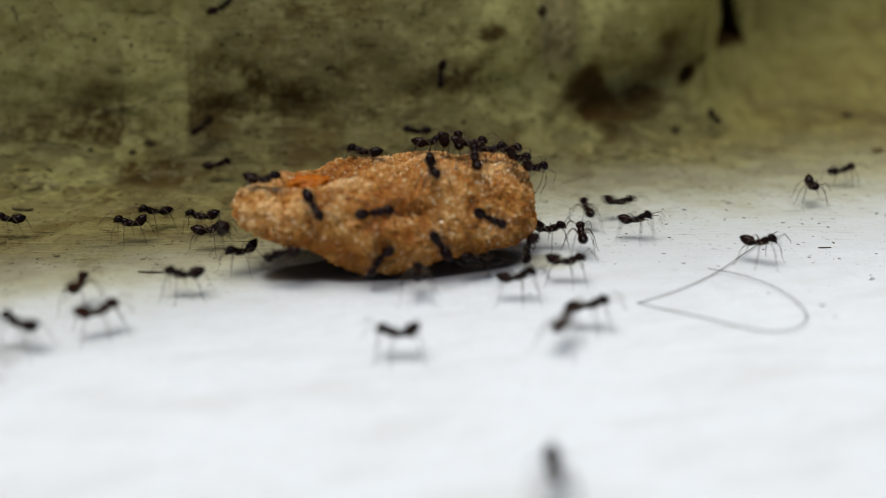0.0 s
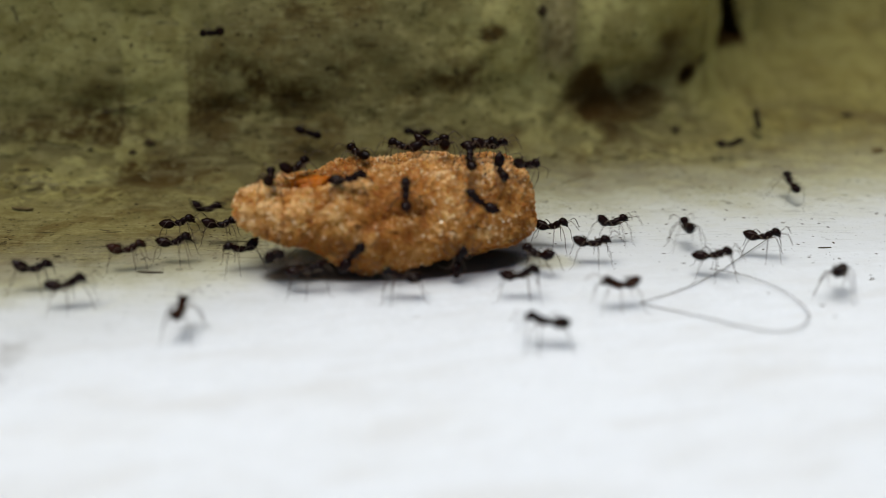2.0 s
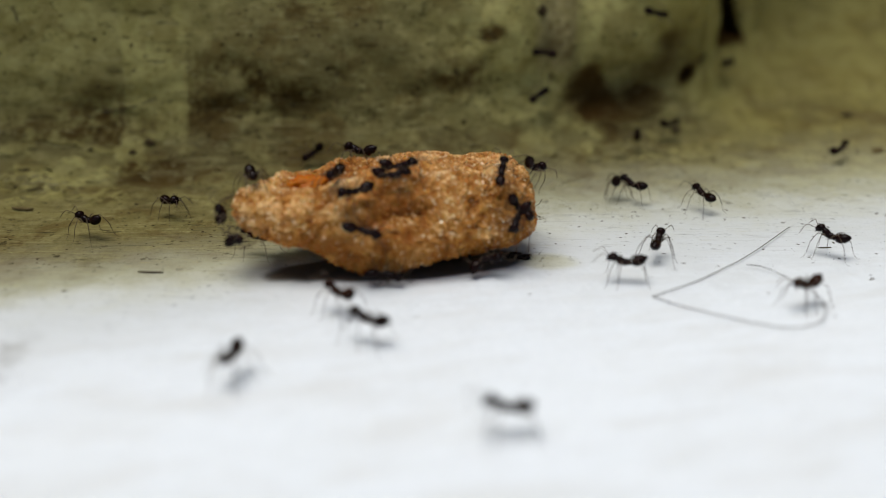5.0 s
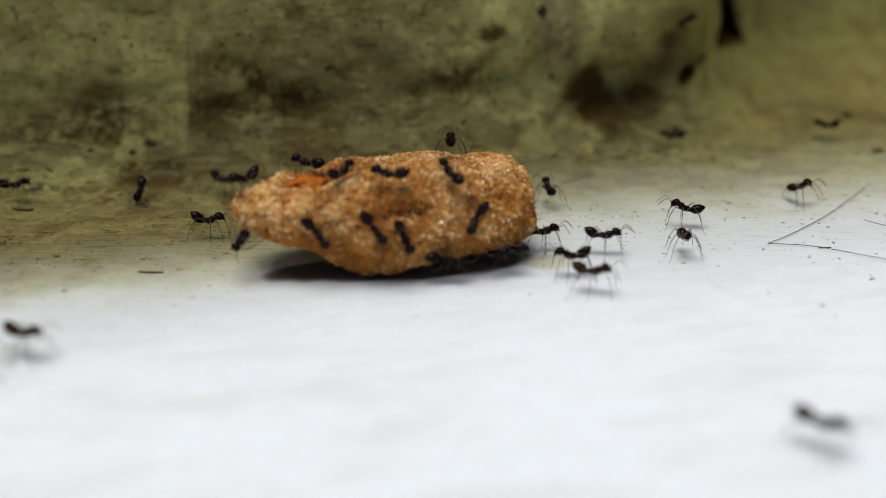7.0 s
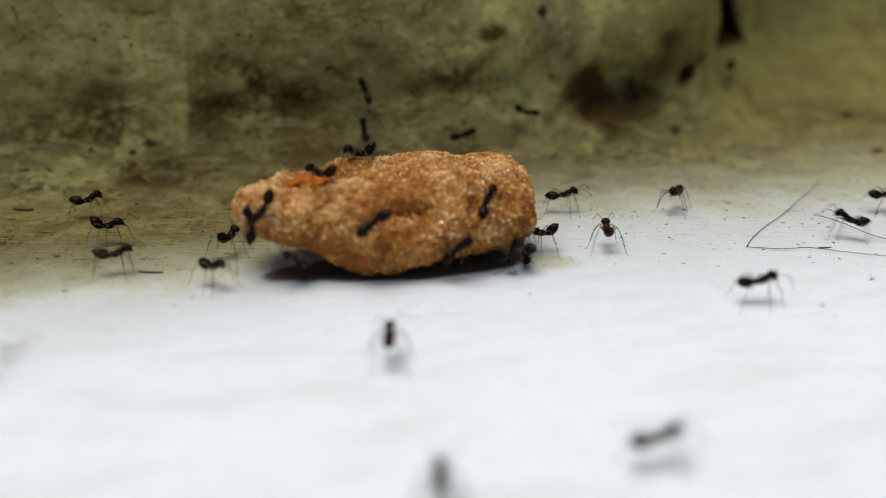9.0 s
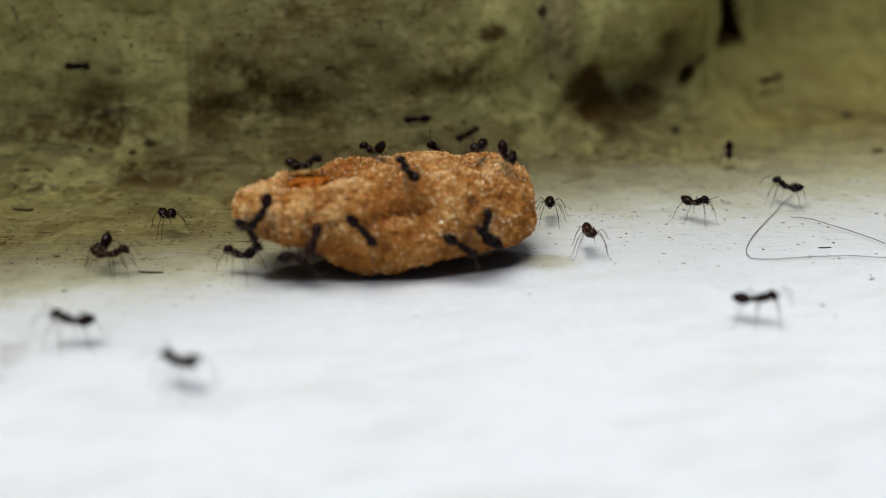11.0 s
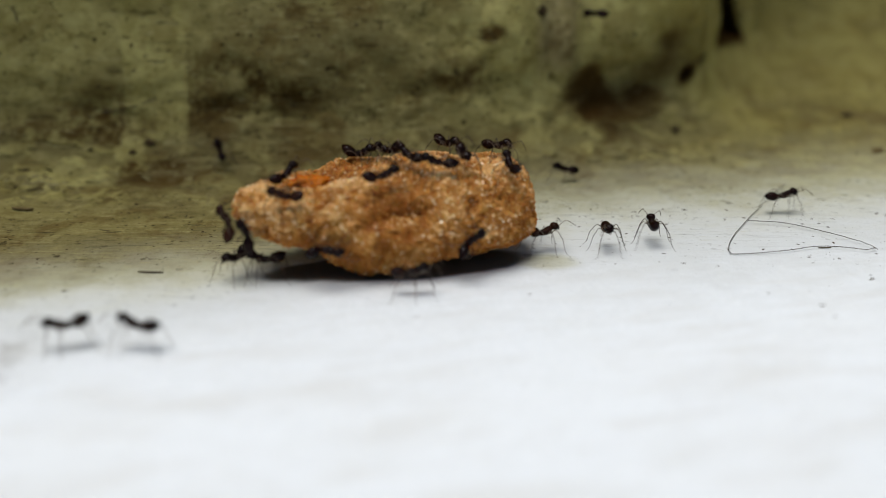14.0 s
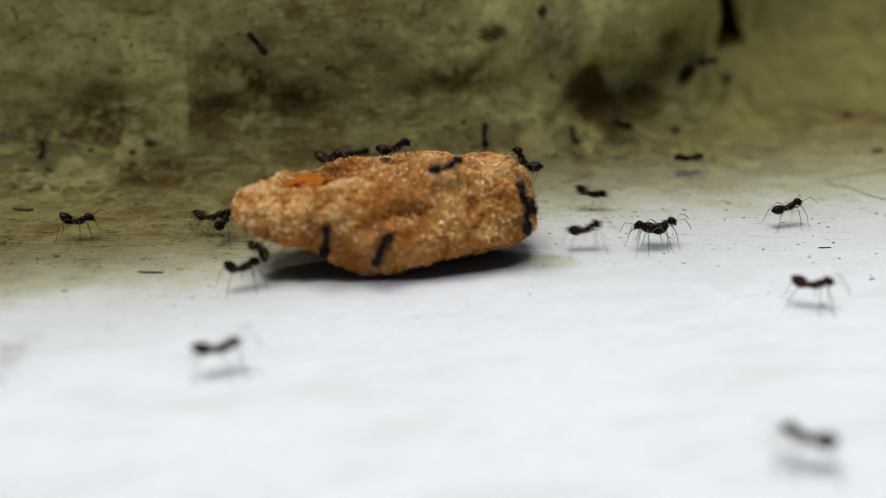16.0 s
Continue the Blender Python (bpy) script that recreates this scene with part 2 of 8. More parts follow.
def ledge_sheet():
    """The curved sheet in millimetres: flat ledge, cove, wall. Rows run up the profile, columns along the wall."""
    side = 52 * np.cumprod(np.full(17, 1.18))
    xs = np.concatenate((-side[::-1], np.arange(-52, 62.01, 0.34), side + 10.4))
    # where the cove starts, its radius: a tight cove at one end, a wide sweep at the other
    wide = step(24, 38, xs)
    foot = 71.5 + 14.0 * step(-6, 30, xs)
    start = foot * (1 - wide) + 75.0 * wide
    radius = 7.0 * (1 - wide) + 60.0 * wide
    top = radians(83)
    near = -700 + 740 * (1 - (1 - np.linspace(0, 1, 30)) ** 3)
    flat = np.concatenate((near[:-1], np.linspace(40, 60, 70)))
    rows = []
    for y in flat:
        rows.append((np.full_like(xs, y), np.zeros_like(xs)))
    for k in np.linspace(0, 1, 46)[1:]:
        rows.append((60 + (start - 60) * k, np.zeros_like(xs)))
    split = len(rows) + 26
    for a in np.linspace(0, top, 90)[1:]:
        rows.append((start + radius * math.sin(a), radius * (1 - math.cos(a))))
    ye, ze = rows[-1]
    for k in np.linspace(0, 1, 110)[1:]:
        up = (72 - ze) / math.sin(top) * k ** 1.2
        rows.append((ye + up * math.cos(top), ze + up * math.sin(top)))
    y = np.array([r[0] for r in rows])
    z = np.array([r[1] for r in rows])
    x = np.broadcast_to(xs, y.shape).copy()
    near_view = (np.abs(x) < 75) & (y > 25)
    rough = np.zeros_like(x)
    rough[near_view] = field(x[near_view], y[near_view], z[near_view] * 1.5, 0.16, 4)
    # how far up the cove a place lies
    rise = step(0.0, 5.0, z)
    # plaster lumps that bulge from the wall, a hollow beneath, a deep hole between two lumps
    u, v = x + 1.3 * rough, z + 1.1 * np.roll(rough, 9, 1)
    lump = 3.2 * dome(u - 0.75 * (v - 13.0), v, 19.0, 15.5, 8.6, 9.6) ** 1.5 + 0.8 * dome(u, v, 25.0, 12.0, 4.4, 5.0) ** 1.7 + 4.2 * dome(x, z, 33.2, 13.5, 2.6, 5.6)
    lump += 1.3 * dome(x, z, 6.5, 11.5, 3.2, 4.0) + 0.9 * blob(x, z, -14, 9, 5, 4)
    lump += 0.9 * dome(x, z, 10.6, 12.0, 1.7, 6.5)
    lump -= 1.6 * blob(u, v, 12.9, 4.6, 2.3, 2.2) + 1.2 * blob(u, v, 17.8, 4.0, 3.6, 1.9)
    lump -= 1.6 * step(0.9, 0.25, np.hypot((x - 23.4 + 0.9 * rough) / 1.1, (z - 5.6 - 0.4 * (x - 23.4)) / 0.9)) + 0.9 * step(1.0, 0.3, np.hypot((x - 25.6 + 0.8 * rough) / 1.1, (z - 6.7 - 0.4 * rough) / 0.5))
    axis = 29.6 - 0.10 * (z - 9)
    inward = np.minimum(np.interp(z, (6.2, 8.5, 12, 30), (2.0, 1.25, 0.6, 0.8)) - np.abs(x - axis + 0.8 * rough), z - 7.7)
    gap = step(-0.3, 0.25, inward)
    hole = 22.0 * gap
    y = y - lump * rise + hole * rise + rough * 0.65 * rise
    z = z + rough * 0.07 * (1 - rise) * step(25, 50, y)
    # flaking paint layers about the foot of the wall
    flaky = np.zeros_like(x)
    near_foot = near_view & (y > 62) & (z < 9)
    flaky[near_foot] = field(x[near_foot] * 0.7, y[near_foot], z[near_foot] * 1.4, 0.42, 5)
    foot_zone = step(63, 71, y) * (1 - step(1.5, 5.0, z))
    flake = step(0.03, 0.11, flaky) * foot_zone
    z = z + 0.22 * flake * (1 - rise) + 0.10 * flaky * foot_zone
    y = y - 0.30 * flake * rise
    # old yellow paint, grime and painted shade towards wall, further out at one end
    begin = np.interp(xs, (-40, -15, -5, 10, 40), (35.5, 41.0, 45.8, 46.8, 48.0))
    width = np.interp(xs, (-40, -10, 10, 40), (25.0, 26.0, 40.0, 48.0))
    age_and_shade = step(0, 1, (y - begin + 1.6 * rough) / width)
    # a faint olive tint at the crumb's end
    age_and_shade = age_and_shade + 0.34 * step(1.5, 0.2, ((x - 6.7 + 0.6 * rough) / 2.3) ** 2 + ((y - 56.6) / 1.5) ** 2) * (z < 1)
    # a rosy smear down the side of the plaster lump
    rosy = band(x + 0.5 * rough, 7.6, 9.2, 11.4, 12.6) * step(6.0, 8.5, z)
    even = step(21, 30, x + 0.5 * z) * step(0.3, 2.0, z + 0.05 * (y - 75))
    w = x + 0.30 * rough
    soot = 0.30 * blob(x, z, -4, 7.5, 13, 4.6) + 0.62 * step(1.5, 0.2, ((u + 12.0) / 4.6) ** 2 + ((v - 9.4) / 4.2) ** 2) * np.clip(0.8 + 0.5 * rough, 0.3, 1.2) + 0.28 * step(1.4, 0.3, ((u - 0.9) / 2.9) ** 2 + ((v - 8.1) / 1.7) ** 2) + (0.62 * blob(x, z, -19.6, 5.6, 3.6, 2.2) + 0.55 * blob(x, z, -19.5, 9.0, 2.6, 1.0)) * step(-21.5, -21.1, w)
    soot += 0.30 * blob(x, z, -30, 4.0, 14, 2.2) + 0.24 * band(w, -34, -31, -26.7, -26.2) * band(z + 0.4 * rough, 2.0, 3.0, 6.4, 8.6) + 0.35 * blob(x, z, -35, 3.2, 8, 1.0)
    soot += 0.70 * band(w, -26.6, -26.2, -21.6, -20.4) * band(z, -0.3, 0.1, 1.2, 1.7) + 0.30 * blob(x, z, 4, 2.2, 10, 1.6) + 0.25 * blob(x, z, -36, 9, 6, 2)
    soot += 0.55 * blob(x, z, 43.5, 14.5, 2.5, 1.6) + 0.75 * blob(x, z, 4.2, 10.9, 1.3, 0.8) + 0.30 * blob(x, z, 2.0, 7.5, 2.5, 1.5) + 0.30 * band(w, 8.4, 9.0, 11.4, 12.2) * step(7, 9, z)
    soot = np.clip(soot + 0.20 * rough, 0, 1.5) * step(0.0, 0.8, z + 0.4)
    stain_and_shade = 0.88 * step(1.5, 0.15, ((u - 12.6 - 0.2 * (5 - z)) / 2.5) ** 2 + ((v - 4.8 + 0.8 * rough) / np.where(z > 4.9, 2.9, 2.6)) ** 2)
    stain_and_shade += 0.78 * step(1.5, 0.15, ((u - 16.8) / 4.6) ** 2 + ((v - 2.7 - 0.06 * (u - 17)) / 1.9) ** 2)
    stain_and_shade += 0.46 * step(1.7, 0.1, ((u - 20.6) / 4.4) ** 2 + ((v - 6.2 - 0.30 * (u - 20)) / 2.6) ** 2) * np.clip(0.9 + 0.6 * rough, 0, 1.2)
    # brown streaks, and hole insides coloured dark in place of shade
    stain_and_shade += 0.50 * blob(u, v, 20.8, 8.8, 1.5, 3.0) + 0.25 * blob(u, v, 24.5, 9.5, 1.6, 3.0) + 1.1 * step(-1.0, -0.2, inward)
    stain_and_shade += 1.0 * step(1.5, 0.3, np.hypot((x - 23.4 + 0.9 * rough) / 1.1, (z - 5.6 - 0.4 * (x - 23.4)) / 0.9)) + 0.8 * step(1.5, 0.3, np.hypot((x - 25.6 + 0.8 * rough) / 1.1, (z - 6.7 - 0.4 * rough) / 0.5))
    stain_and_shade = np.clip(stain_and_shade, 0, 1.1) * step(0.0, 1.5, z)
    # greasy patch soaked from crumb into paint, its dark colour deepening the crumb's shadow
    soak_and_shade = ((x + 2.6) / 8.6) ** 2 + ((y - 56.0 - 0.20 * (x + 2.6)) / 2.5) ** 2
    stain_and_shade += 0.80 * step(1.12, 0.72, soak_and_shade + 0.30 * rough) * (1 - rise)
    stain_and_shade += 0.9 * flake * (1 - flake) * (1 - step(0.0, 0.02, np.abs(flaky - 0.07) - 0.06))
    stain_and_shade += 0.42 * band(w, -27.0, -26.0, -20.6, -19.4) * band(y + 0.4 * rough, 72.2, 73.2, 76.4, 77.2) * (1 - step(1.6, 2.4, z))
    soot += 0.55 * blob(x, z, 43.5, 14.5, 2.5, 1.6) + 0.45 * blob(x, z, 3.8, 11.0, 1.3, 0.9)
    soot = np.clip(soot + 0.16 * rough, 0, 1.5) * step(0.0, 0.8, z + 0.4)
    # pale patches; upper and left wall lightened to make up for missing light
    paler_paint = 0.40 * step(1.5, 5.0, z) + 0.15 * (1 - step(-24, -8, x)) * step(3.0, 8.0, z) + 0.45 * step(14, 34, x) * step(70, 84, y + 0.2 * x)
    paler_paint += 0.40 * blob(x, z, -36, 11, 9, 5) + 0.75 * flake * (0.4 + blob(x, y, -31, 74, 6, 4) + 0.45 * blob(x, y, 12, 84, 10, 7)) + 0.65 * blob(x, y, -31.5, 73.6, 6, 3.2) + 0.75 * band(w, -26.7, -26.1, -21.5, -21.1) * step(2, 4, z)
    paler_paint = np.clip(paler_paint + 0.40 * blob(x, y, -26, 65, 15, 7) * (1 - rise) + 0.45 * blob(x, y, 14, 82, 10, 5) + 0.35 * blob(x, z, 4.5, 11, 4.5, 3.5) + 0.35 * blob(x, z, 5.5, 9, 5, 6) + 0.5 * dome(u, v, 21, 15.5, 9.0, 9.5) + 0.45 * blob(u, v, 16.5, 12.0, 4.5, 3.2) + 0.5 * blob(x, z, 26, 6, 3, 4) + 0.25 * rough, 0, 1.3)
    return x, y, z, age_and_shade, soot, paler_paint, stain_and_shade, even, rosy, split


def build_ledge():
    x, y, z, age_and_shade, soot, paler_paint, stain_and_shade, even, rosy, split = ledge_sheet()
    p = np.stack((x, y, z), -1) * MM
    du, dv = np.gradient(p, axis=1), np.gradient(p, axis=0)
    normal = np.cross(du, dv)
    normal /= np.linalg.norm(normal, axis=-1, keepdims=True)
    made = []
    for name, a, b in (("ledge_floor", 0, split + 1), ("wall_back", split, len(p))):
        q, nn = p[a:b].reshape(-1, 3), normal[a:b].reshape(-1, 3)
        w, h = p.shape[1], b - a
        i = np.arange(w * h).reshape(h, w)
        faces = np.stack((i[:-1, :-1], i[:-1, 1:], i[1:, 1:], i[1:, :-1]), -1).reshape(-1, 4)
        # a solid slab: the outer edges run down and back to a plain rear side
        rim = np.concatenate((i[0], i[1:, -1], i[-1, -2::-1], i[-2:0:-1, 0]))
        back_side = q[rim].copy()
        if name == "ledge_floor":
            back_side[:, 2] = -25 * MM
        else:
            back_side[:, 1] = 150 * MM
        k = np.arange(len(rim))
        turn = np.roll(k, -1)
        skirt = np.stack((rim[k], w * h + k, w * h + turn, rim[turn]), -1)
        cap = (w * h + k).tolist()
        q, nn = np.concatenate((q, back_side)), np.concatenate((nn, np.tile((0.0, 0.0, -1.0) if name == "ledge_floor" else (0.0, 1.0, 0.0), (len(rim), 1))))
        me = bpy.data.meshes.new(name)
        me.from_pydata(q.tolist(), [], faces.tolist() + skirt.tolist() + [cap])
        me.polygons.foreach_set("use_smooth", np.ones(len(faces) + len(skirt) + 1, bool))
        for key, values in (("age_and_shade", age_and_shade), ("soot", soot), ("paler_paint", paler_paint), ("stain_and_shade", stain_and_shade), ("even", even), ("rosy", rosy)):
            values = np.concatenate((values[a:b].ravel(), np.full(len(rim), 0.5 if key == "age_and_shade" else 0.0)))
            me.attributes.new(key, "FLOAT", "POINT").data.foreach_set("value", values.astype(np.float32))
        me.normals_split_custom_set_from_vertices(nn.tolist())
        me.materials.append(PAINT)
        made.append(new(name, me))
    tagged(made[0], "white painted ledge, yellowed and grimy near the wall", "floor", kind="structure")
    tagged(made[1], "olive-stained painted wall with soot and plaster lumps", "wall", kind="structure")
    return made


LEDGE, WALL = build_ledge()


def build_shade_block():
    """An unseen sill-like block, added above the wall to shade the ledge and wall."""
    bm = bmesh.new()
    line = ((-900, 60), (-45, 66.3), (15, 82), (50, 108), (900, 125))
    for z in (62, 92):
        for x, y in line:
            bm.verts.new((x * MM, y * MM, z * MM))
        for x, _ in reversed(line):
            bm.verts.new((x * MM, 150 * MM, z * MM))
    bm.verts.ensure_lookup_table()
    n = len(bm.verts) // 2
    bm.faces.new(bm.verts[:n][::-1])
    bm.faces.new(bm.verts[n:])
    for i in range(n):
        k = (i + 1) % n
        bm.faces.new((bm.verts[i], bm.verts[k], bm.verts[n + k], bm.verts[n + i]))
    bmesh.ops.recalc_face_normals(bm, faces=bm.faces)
    sill = part("sill_overhang", bm, plain_grain_material("shade_block_paint", (0.34, 0.31, 0.17), (0.45, 0.42, 0.25)))
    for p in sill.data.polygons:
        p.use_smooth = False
    tagged(sill, "unseen yellowish sill-shaped block added to shade wall and ledge", "sill", kind="structure")


build_shade_block()


# ---- the sugared crumb ----
def crumb_radius_point(u, v):
    """A point of the crumb's skin in millimetres about its middle; u runs round the long axis, v along it from -1 to 1."""
    x = 9.6 * v
    # half heights above and below, half depth, along the length
    t = (v + 1) / 2
    upper = np.interp(t, (0, 0.025, 0.12, 0.25, 0.45, 0.6, 0.75, 0.88, 0.96, 1.0), (0.3, 0.95, 1.22, 1.75, 2.4, 2.9, 3.05, 3.0, 2.2, 0.1))
    lower = np.interp(t, (0, 0.025, 0.12, 0.25, 0.35, 0.40, 0.47, 0.6, 0.8, 0.93, 0.98, 1.0), (0.3, 0.95, 1.6, 2.4, 3.5, 3.7, 3.55, 2.95, 2.35, 2.0, 1.4, 0.1))
    deep = np.interp(t, (0, 0.025, 0.15, 0.4, 0.7, 0.9, 0.97, 1.0), (0.5, 1.5, 3.0, 4.4, 4.5, 3.8, 2.2, 0.1))
    c, s = math.cos(u), math.sin(u)
    # a squarish section
    bulk = 0.8 if s > 0 else 0.60
    p = 2 / bulk
    r = (abs(c) ** p + abs(s) ** p) ** (-1 / p)
    c2, s2 = c * r, s * r
    y = deep * c2
    z = (upper if s > 0 else lower) * s2
    # sheared: the top leans away, the underside tucks back
    y += 0.10 * z if s > 0 else -0.06 * z
    return x, y, z


def build_crumb():
    bm = bmesh.new()
    nu, nv = 210, 330
    rings = []
    for j in range(nv + 1):
        v = math.copysign(1 - (1 - abs(2 * j / nv - 1)) ** 1.25, 2 * j / nv - 1) * 0.999
        rings.append([bm.verts.new(crumb_radius_point(2 * math.pi * i / nu, v)) for i in range(nu)])
    for j in range(nv):
        for i in range(nu):
            k = (i + 1) % nu
            bm.faces.new((rings[j][i], rings[j][k], rings[j + 1][k], rings[j + 1][i]))
    bm.faces.new(rings[0][::-1])
    bm.faces.new(rings[-1])
    bmesh.ops.recalc_face_normals(bm, faces=bm.faces)
    bm.normal_update()
    crust_and_shade = bm.verts.layers.float.new("crust_and_shade")
    moves = []
    for vert in bm.verts:
        p = vert.co
        big = noise.fractal(p * 0.22, 0.8, 2.0, 3)
        mid = noise.fractal(p * 0.8, 0.7, 2.1, 4)
        pits = noise.voronoi(p * 1.5)[0][0]
        fine = noise.noise(p * 4.5)
        bead = noise.voronoi(p * 2.6)[0][0]
        d = 0.36 * big + 0.20 * mid + 0.12 * (pits - 0.45) + 0.07 * fine + 0.12 * (0.42 - bead)
        front = 1.0 if p.y < 0 else 0.0
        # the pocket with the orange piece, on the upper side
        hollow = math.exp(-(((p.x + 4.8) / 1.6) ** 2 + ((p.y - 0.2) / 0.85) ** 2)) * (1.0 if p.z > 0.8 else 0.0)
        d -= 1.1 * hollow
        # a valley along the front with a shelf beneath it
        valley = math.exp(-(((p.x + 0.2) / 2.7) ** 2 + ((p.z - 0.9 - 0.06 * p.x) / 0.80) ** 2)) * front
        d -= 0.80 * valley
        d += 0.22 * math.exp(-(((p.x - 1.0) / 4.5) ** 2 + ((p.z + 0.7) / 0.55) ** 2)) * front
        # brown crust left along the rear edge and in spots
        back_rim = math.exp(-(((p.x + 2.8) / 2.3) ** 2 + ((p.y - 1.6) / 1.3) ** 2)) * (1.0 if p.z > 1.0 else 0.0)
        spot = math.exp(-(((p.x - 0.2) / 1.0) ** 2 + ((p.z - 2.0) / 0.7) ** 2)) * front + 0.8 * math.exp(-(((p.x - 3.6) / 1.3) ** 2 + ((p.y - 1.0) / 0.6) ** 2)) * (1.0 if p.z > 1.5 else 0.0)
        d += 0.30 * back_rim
        # toasted lower left side with little sugar; lower right browned in place of shade
        toast_and_shade = max(0.0, min(1.0, max(0.9 - 0.22 * (p.x + 4.0) - 0.8 * (p.z + 1.6), 0.35 * (p.x - 4.5) - 0.5 * (p.z + 1.0)) + 0.9 * mid)) * front
        # valley and dents are browned as well, their shade put into the colour
        vert[crust_and_shade] = max(0.0, min(1.0, 0.9 * hollow + 0.9 * back_rim + 0.45 * spot + 0.95 * valley + 0.55 * toast_and_shade * (1 - max(0.0, min(1.0, -p.x - 7.0))) + 1.5 * max(0.0, -mid - 0.12) + 0.6 * max(0.0, -big - 0.1)))
        moves.append(vert.normal * d)
    for vert, move in zip(bm.verts, moves):
        vert.co += move
    for vert in bm.verts:
        vert.co *= MM
    return bm


def sugar_grains(body_mesh, count):
    """Many small crystals stuck on the crumb's skin, one joined mesh."""
    rng = random.Random(4)
    polys = [p for p in body_mesh.polygons if p.normal.y < 0.55 and len(p.vertices) == 4]
    reach, total = [], 0.0
    for p in polys:
        total += p.area
        reach.append(total)
    picks = iter(rng.choices(polys, cum_weights=reach, k=count))
    verts, faces, paleness = [], [], []
    brown_mask = body_mesh.attributes["crust_and_shade"].data
    shape = ((1, 0, 0), (0, 1, 0), (-1, 0, 0), (0, -1, 0), (0.3, 0.2, 1), (-0.2, -0.3, -1))
    tri = ((0, 1, 4), (1, 2, 4), (2, 3, 4), (3, 0, 4), (1, 0, 5), (2, 1, 5), (3, 2, 5), (0, 3, 5))
    for _ in range(count):
        p = next(picks)
        if noise.noise(p.center * 700) < -0.25 and rng.random() < 0.7:
            continue
        if p.normal.z < -0.1 and rng.random() < 0.6:
            continue
        if rng.random() < 0.75 * brown_mask[p.vertices[0]].value:
            continue
        size = (0.06 + 0.13 * rng.random() ** 1.8) * MM
        q = p.center / MM
        raised = noise.fractal(q * 0.8, 0.7, 2.1, 4)
        lightness = 0.40 + 0.30 * p.normal.z + 0.30 * raised + 0.12 * noise.noise(q * 1.7) + 0.12 * noise.noise(q * 4.0) + 0.6 * max(0.0, -q.x / 9.0 - 0.60)
        # grains over browned and valley parts tinted darker, shade put in the colour
        lightness += rng.uniform(-0.14, 0.14) - 0.38 * brown_mask[p.vertices[0]].value
        paleness += [max(0.0, min(1.0, lightness))] * len(shape)
        turn = Euler([rng.uniform(0, 6.28) for _ in range(3)]).to_matrix()
        base = len(verts)
        squash = (1, rng.uniform(0.5, 1), rng.uniform(0.5, 1.1))
        for q in shape:
            r = turn @ Vector((q[0] * squash[0], q[1] * squash[1], q[2] * squash[2])) * size
            verts.append(p.center + r + p.normal * size * 0.12)
        faces += [tuple(base + i for i in f) for f in tri]
    me = bpy.data.meshes.new("sugar_coating")
    me.from_pydata(verts, [], faces)
    me.attributes.new("paleness", "FLOAT", "POINT").data.foreach_set("value", paleness)
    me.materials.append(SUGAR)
    return me


CRUMB_PLACE = pose(-3.45 * MM, 57.3 * MM, 3.50 * MM, 0, 3.6, 14)
CRUMB = tagged(new("bread_crumb"), "golden-brown sugared bread crumb lying on the white ledge", "food crumb")
CRUMB.matrix_world = CRUMB_PLACE
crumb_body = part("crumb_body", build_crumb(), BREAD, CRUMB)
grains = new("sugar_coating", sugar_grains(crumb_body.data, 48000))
grains.parent = CRUMB
tagged(grains, "pale glinting sugar grains stuck to the crumb", kind="stuff")


def caramel_lump():
    """A glazed orange piece stuck in the hollow of the crumb."""
    bm = bmesh.new()
    bmesh.ops.create_icosphere(bm, subdivisions=4, radius=1.0)
    for v in bm.verts:
        d = 1 + 0.28 * noise.fractal(v.co * 1.3 + Vector((3, 1, 7)), 0.8, 2.0, 4)
        d += 0.22 * noise.noise(v.co * 5.0) + 0.10 * noise.noise(v.co * 11.0)
        v.co = Vector((v.co.x * 1.65 * d - 4.75, v.co.y * 0.80 * d + 0.75, v.co.z * 0.62 * d + 1.18 + 0.12 * v.co.x)) * MM
    return bm


part("caramel_piece", caramel_lump(), CARAMEL, CRUMB, "glazed orange caramel piece")


# ---- ants ----
def loft(bm, points, radii, sides=6, squash=1.0):
    """A closed tube through points (millimetres) with a radius at each."""
    rings = []
    pts = [Vector(p) for p in points]
    for i, p in enumerate(pts):
        along = (pts[min(i + 1, len(pts) - 1)] - pts[max(i - 1, 0)]).normalized()
        ref = Vector((0, 1, 0)) if abs(along.y) < 0.8 else Vector((0, 0, 1))
        a = along.cross(ref).normalized()
        b = along.cross(a)
        rings.append([bm.verts.new((p + radii[i] * (squash * math.cos(t) * a + math.sin(t) * b)) * MM)
                      for t in (2 * math.pi * k / sides for k in range(sides))])
    for r, s in zip(rings, rings[1:]):
        for k in range(sides):
            bm.faces.new((r[k], r[(k + 1) % sides], s[(k + 1) % sides], s[k]))
    bm.faces.new(rings[0][::-1])
    bm.faces.new(rings[-1])
    return bm


def tube(points, radii, sides=6, squash=1.0):
    bm = loft(bmesh.new(), points, radii, sides, squash)
    bmesh.ops.recalc_face_normals(bm, faces=bm.faces)
    return bm


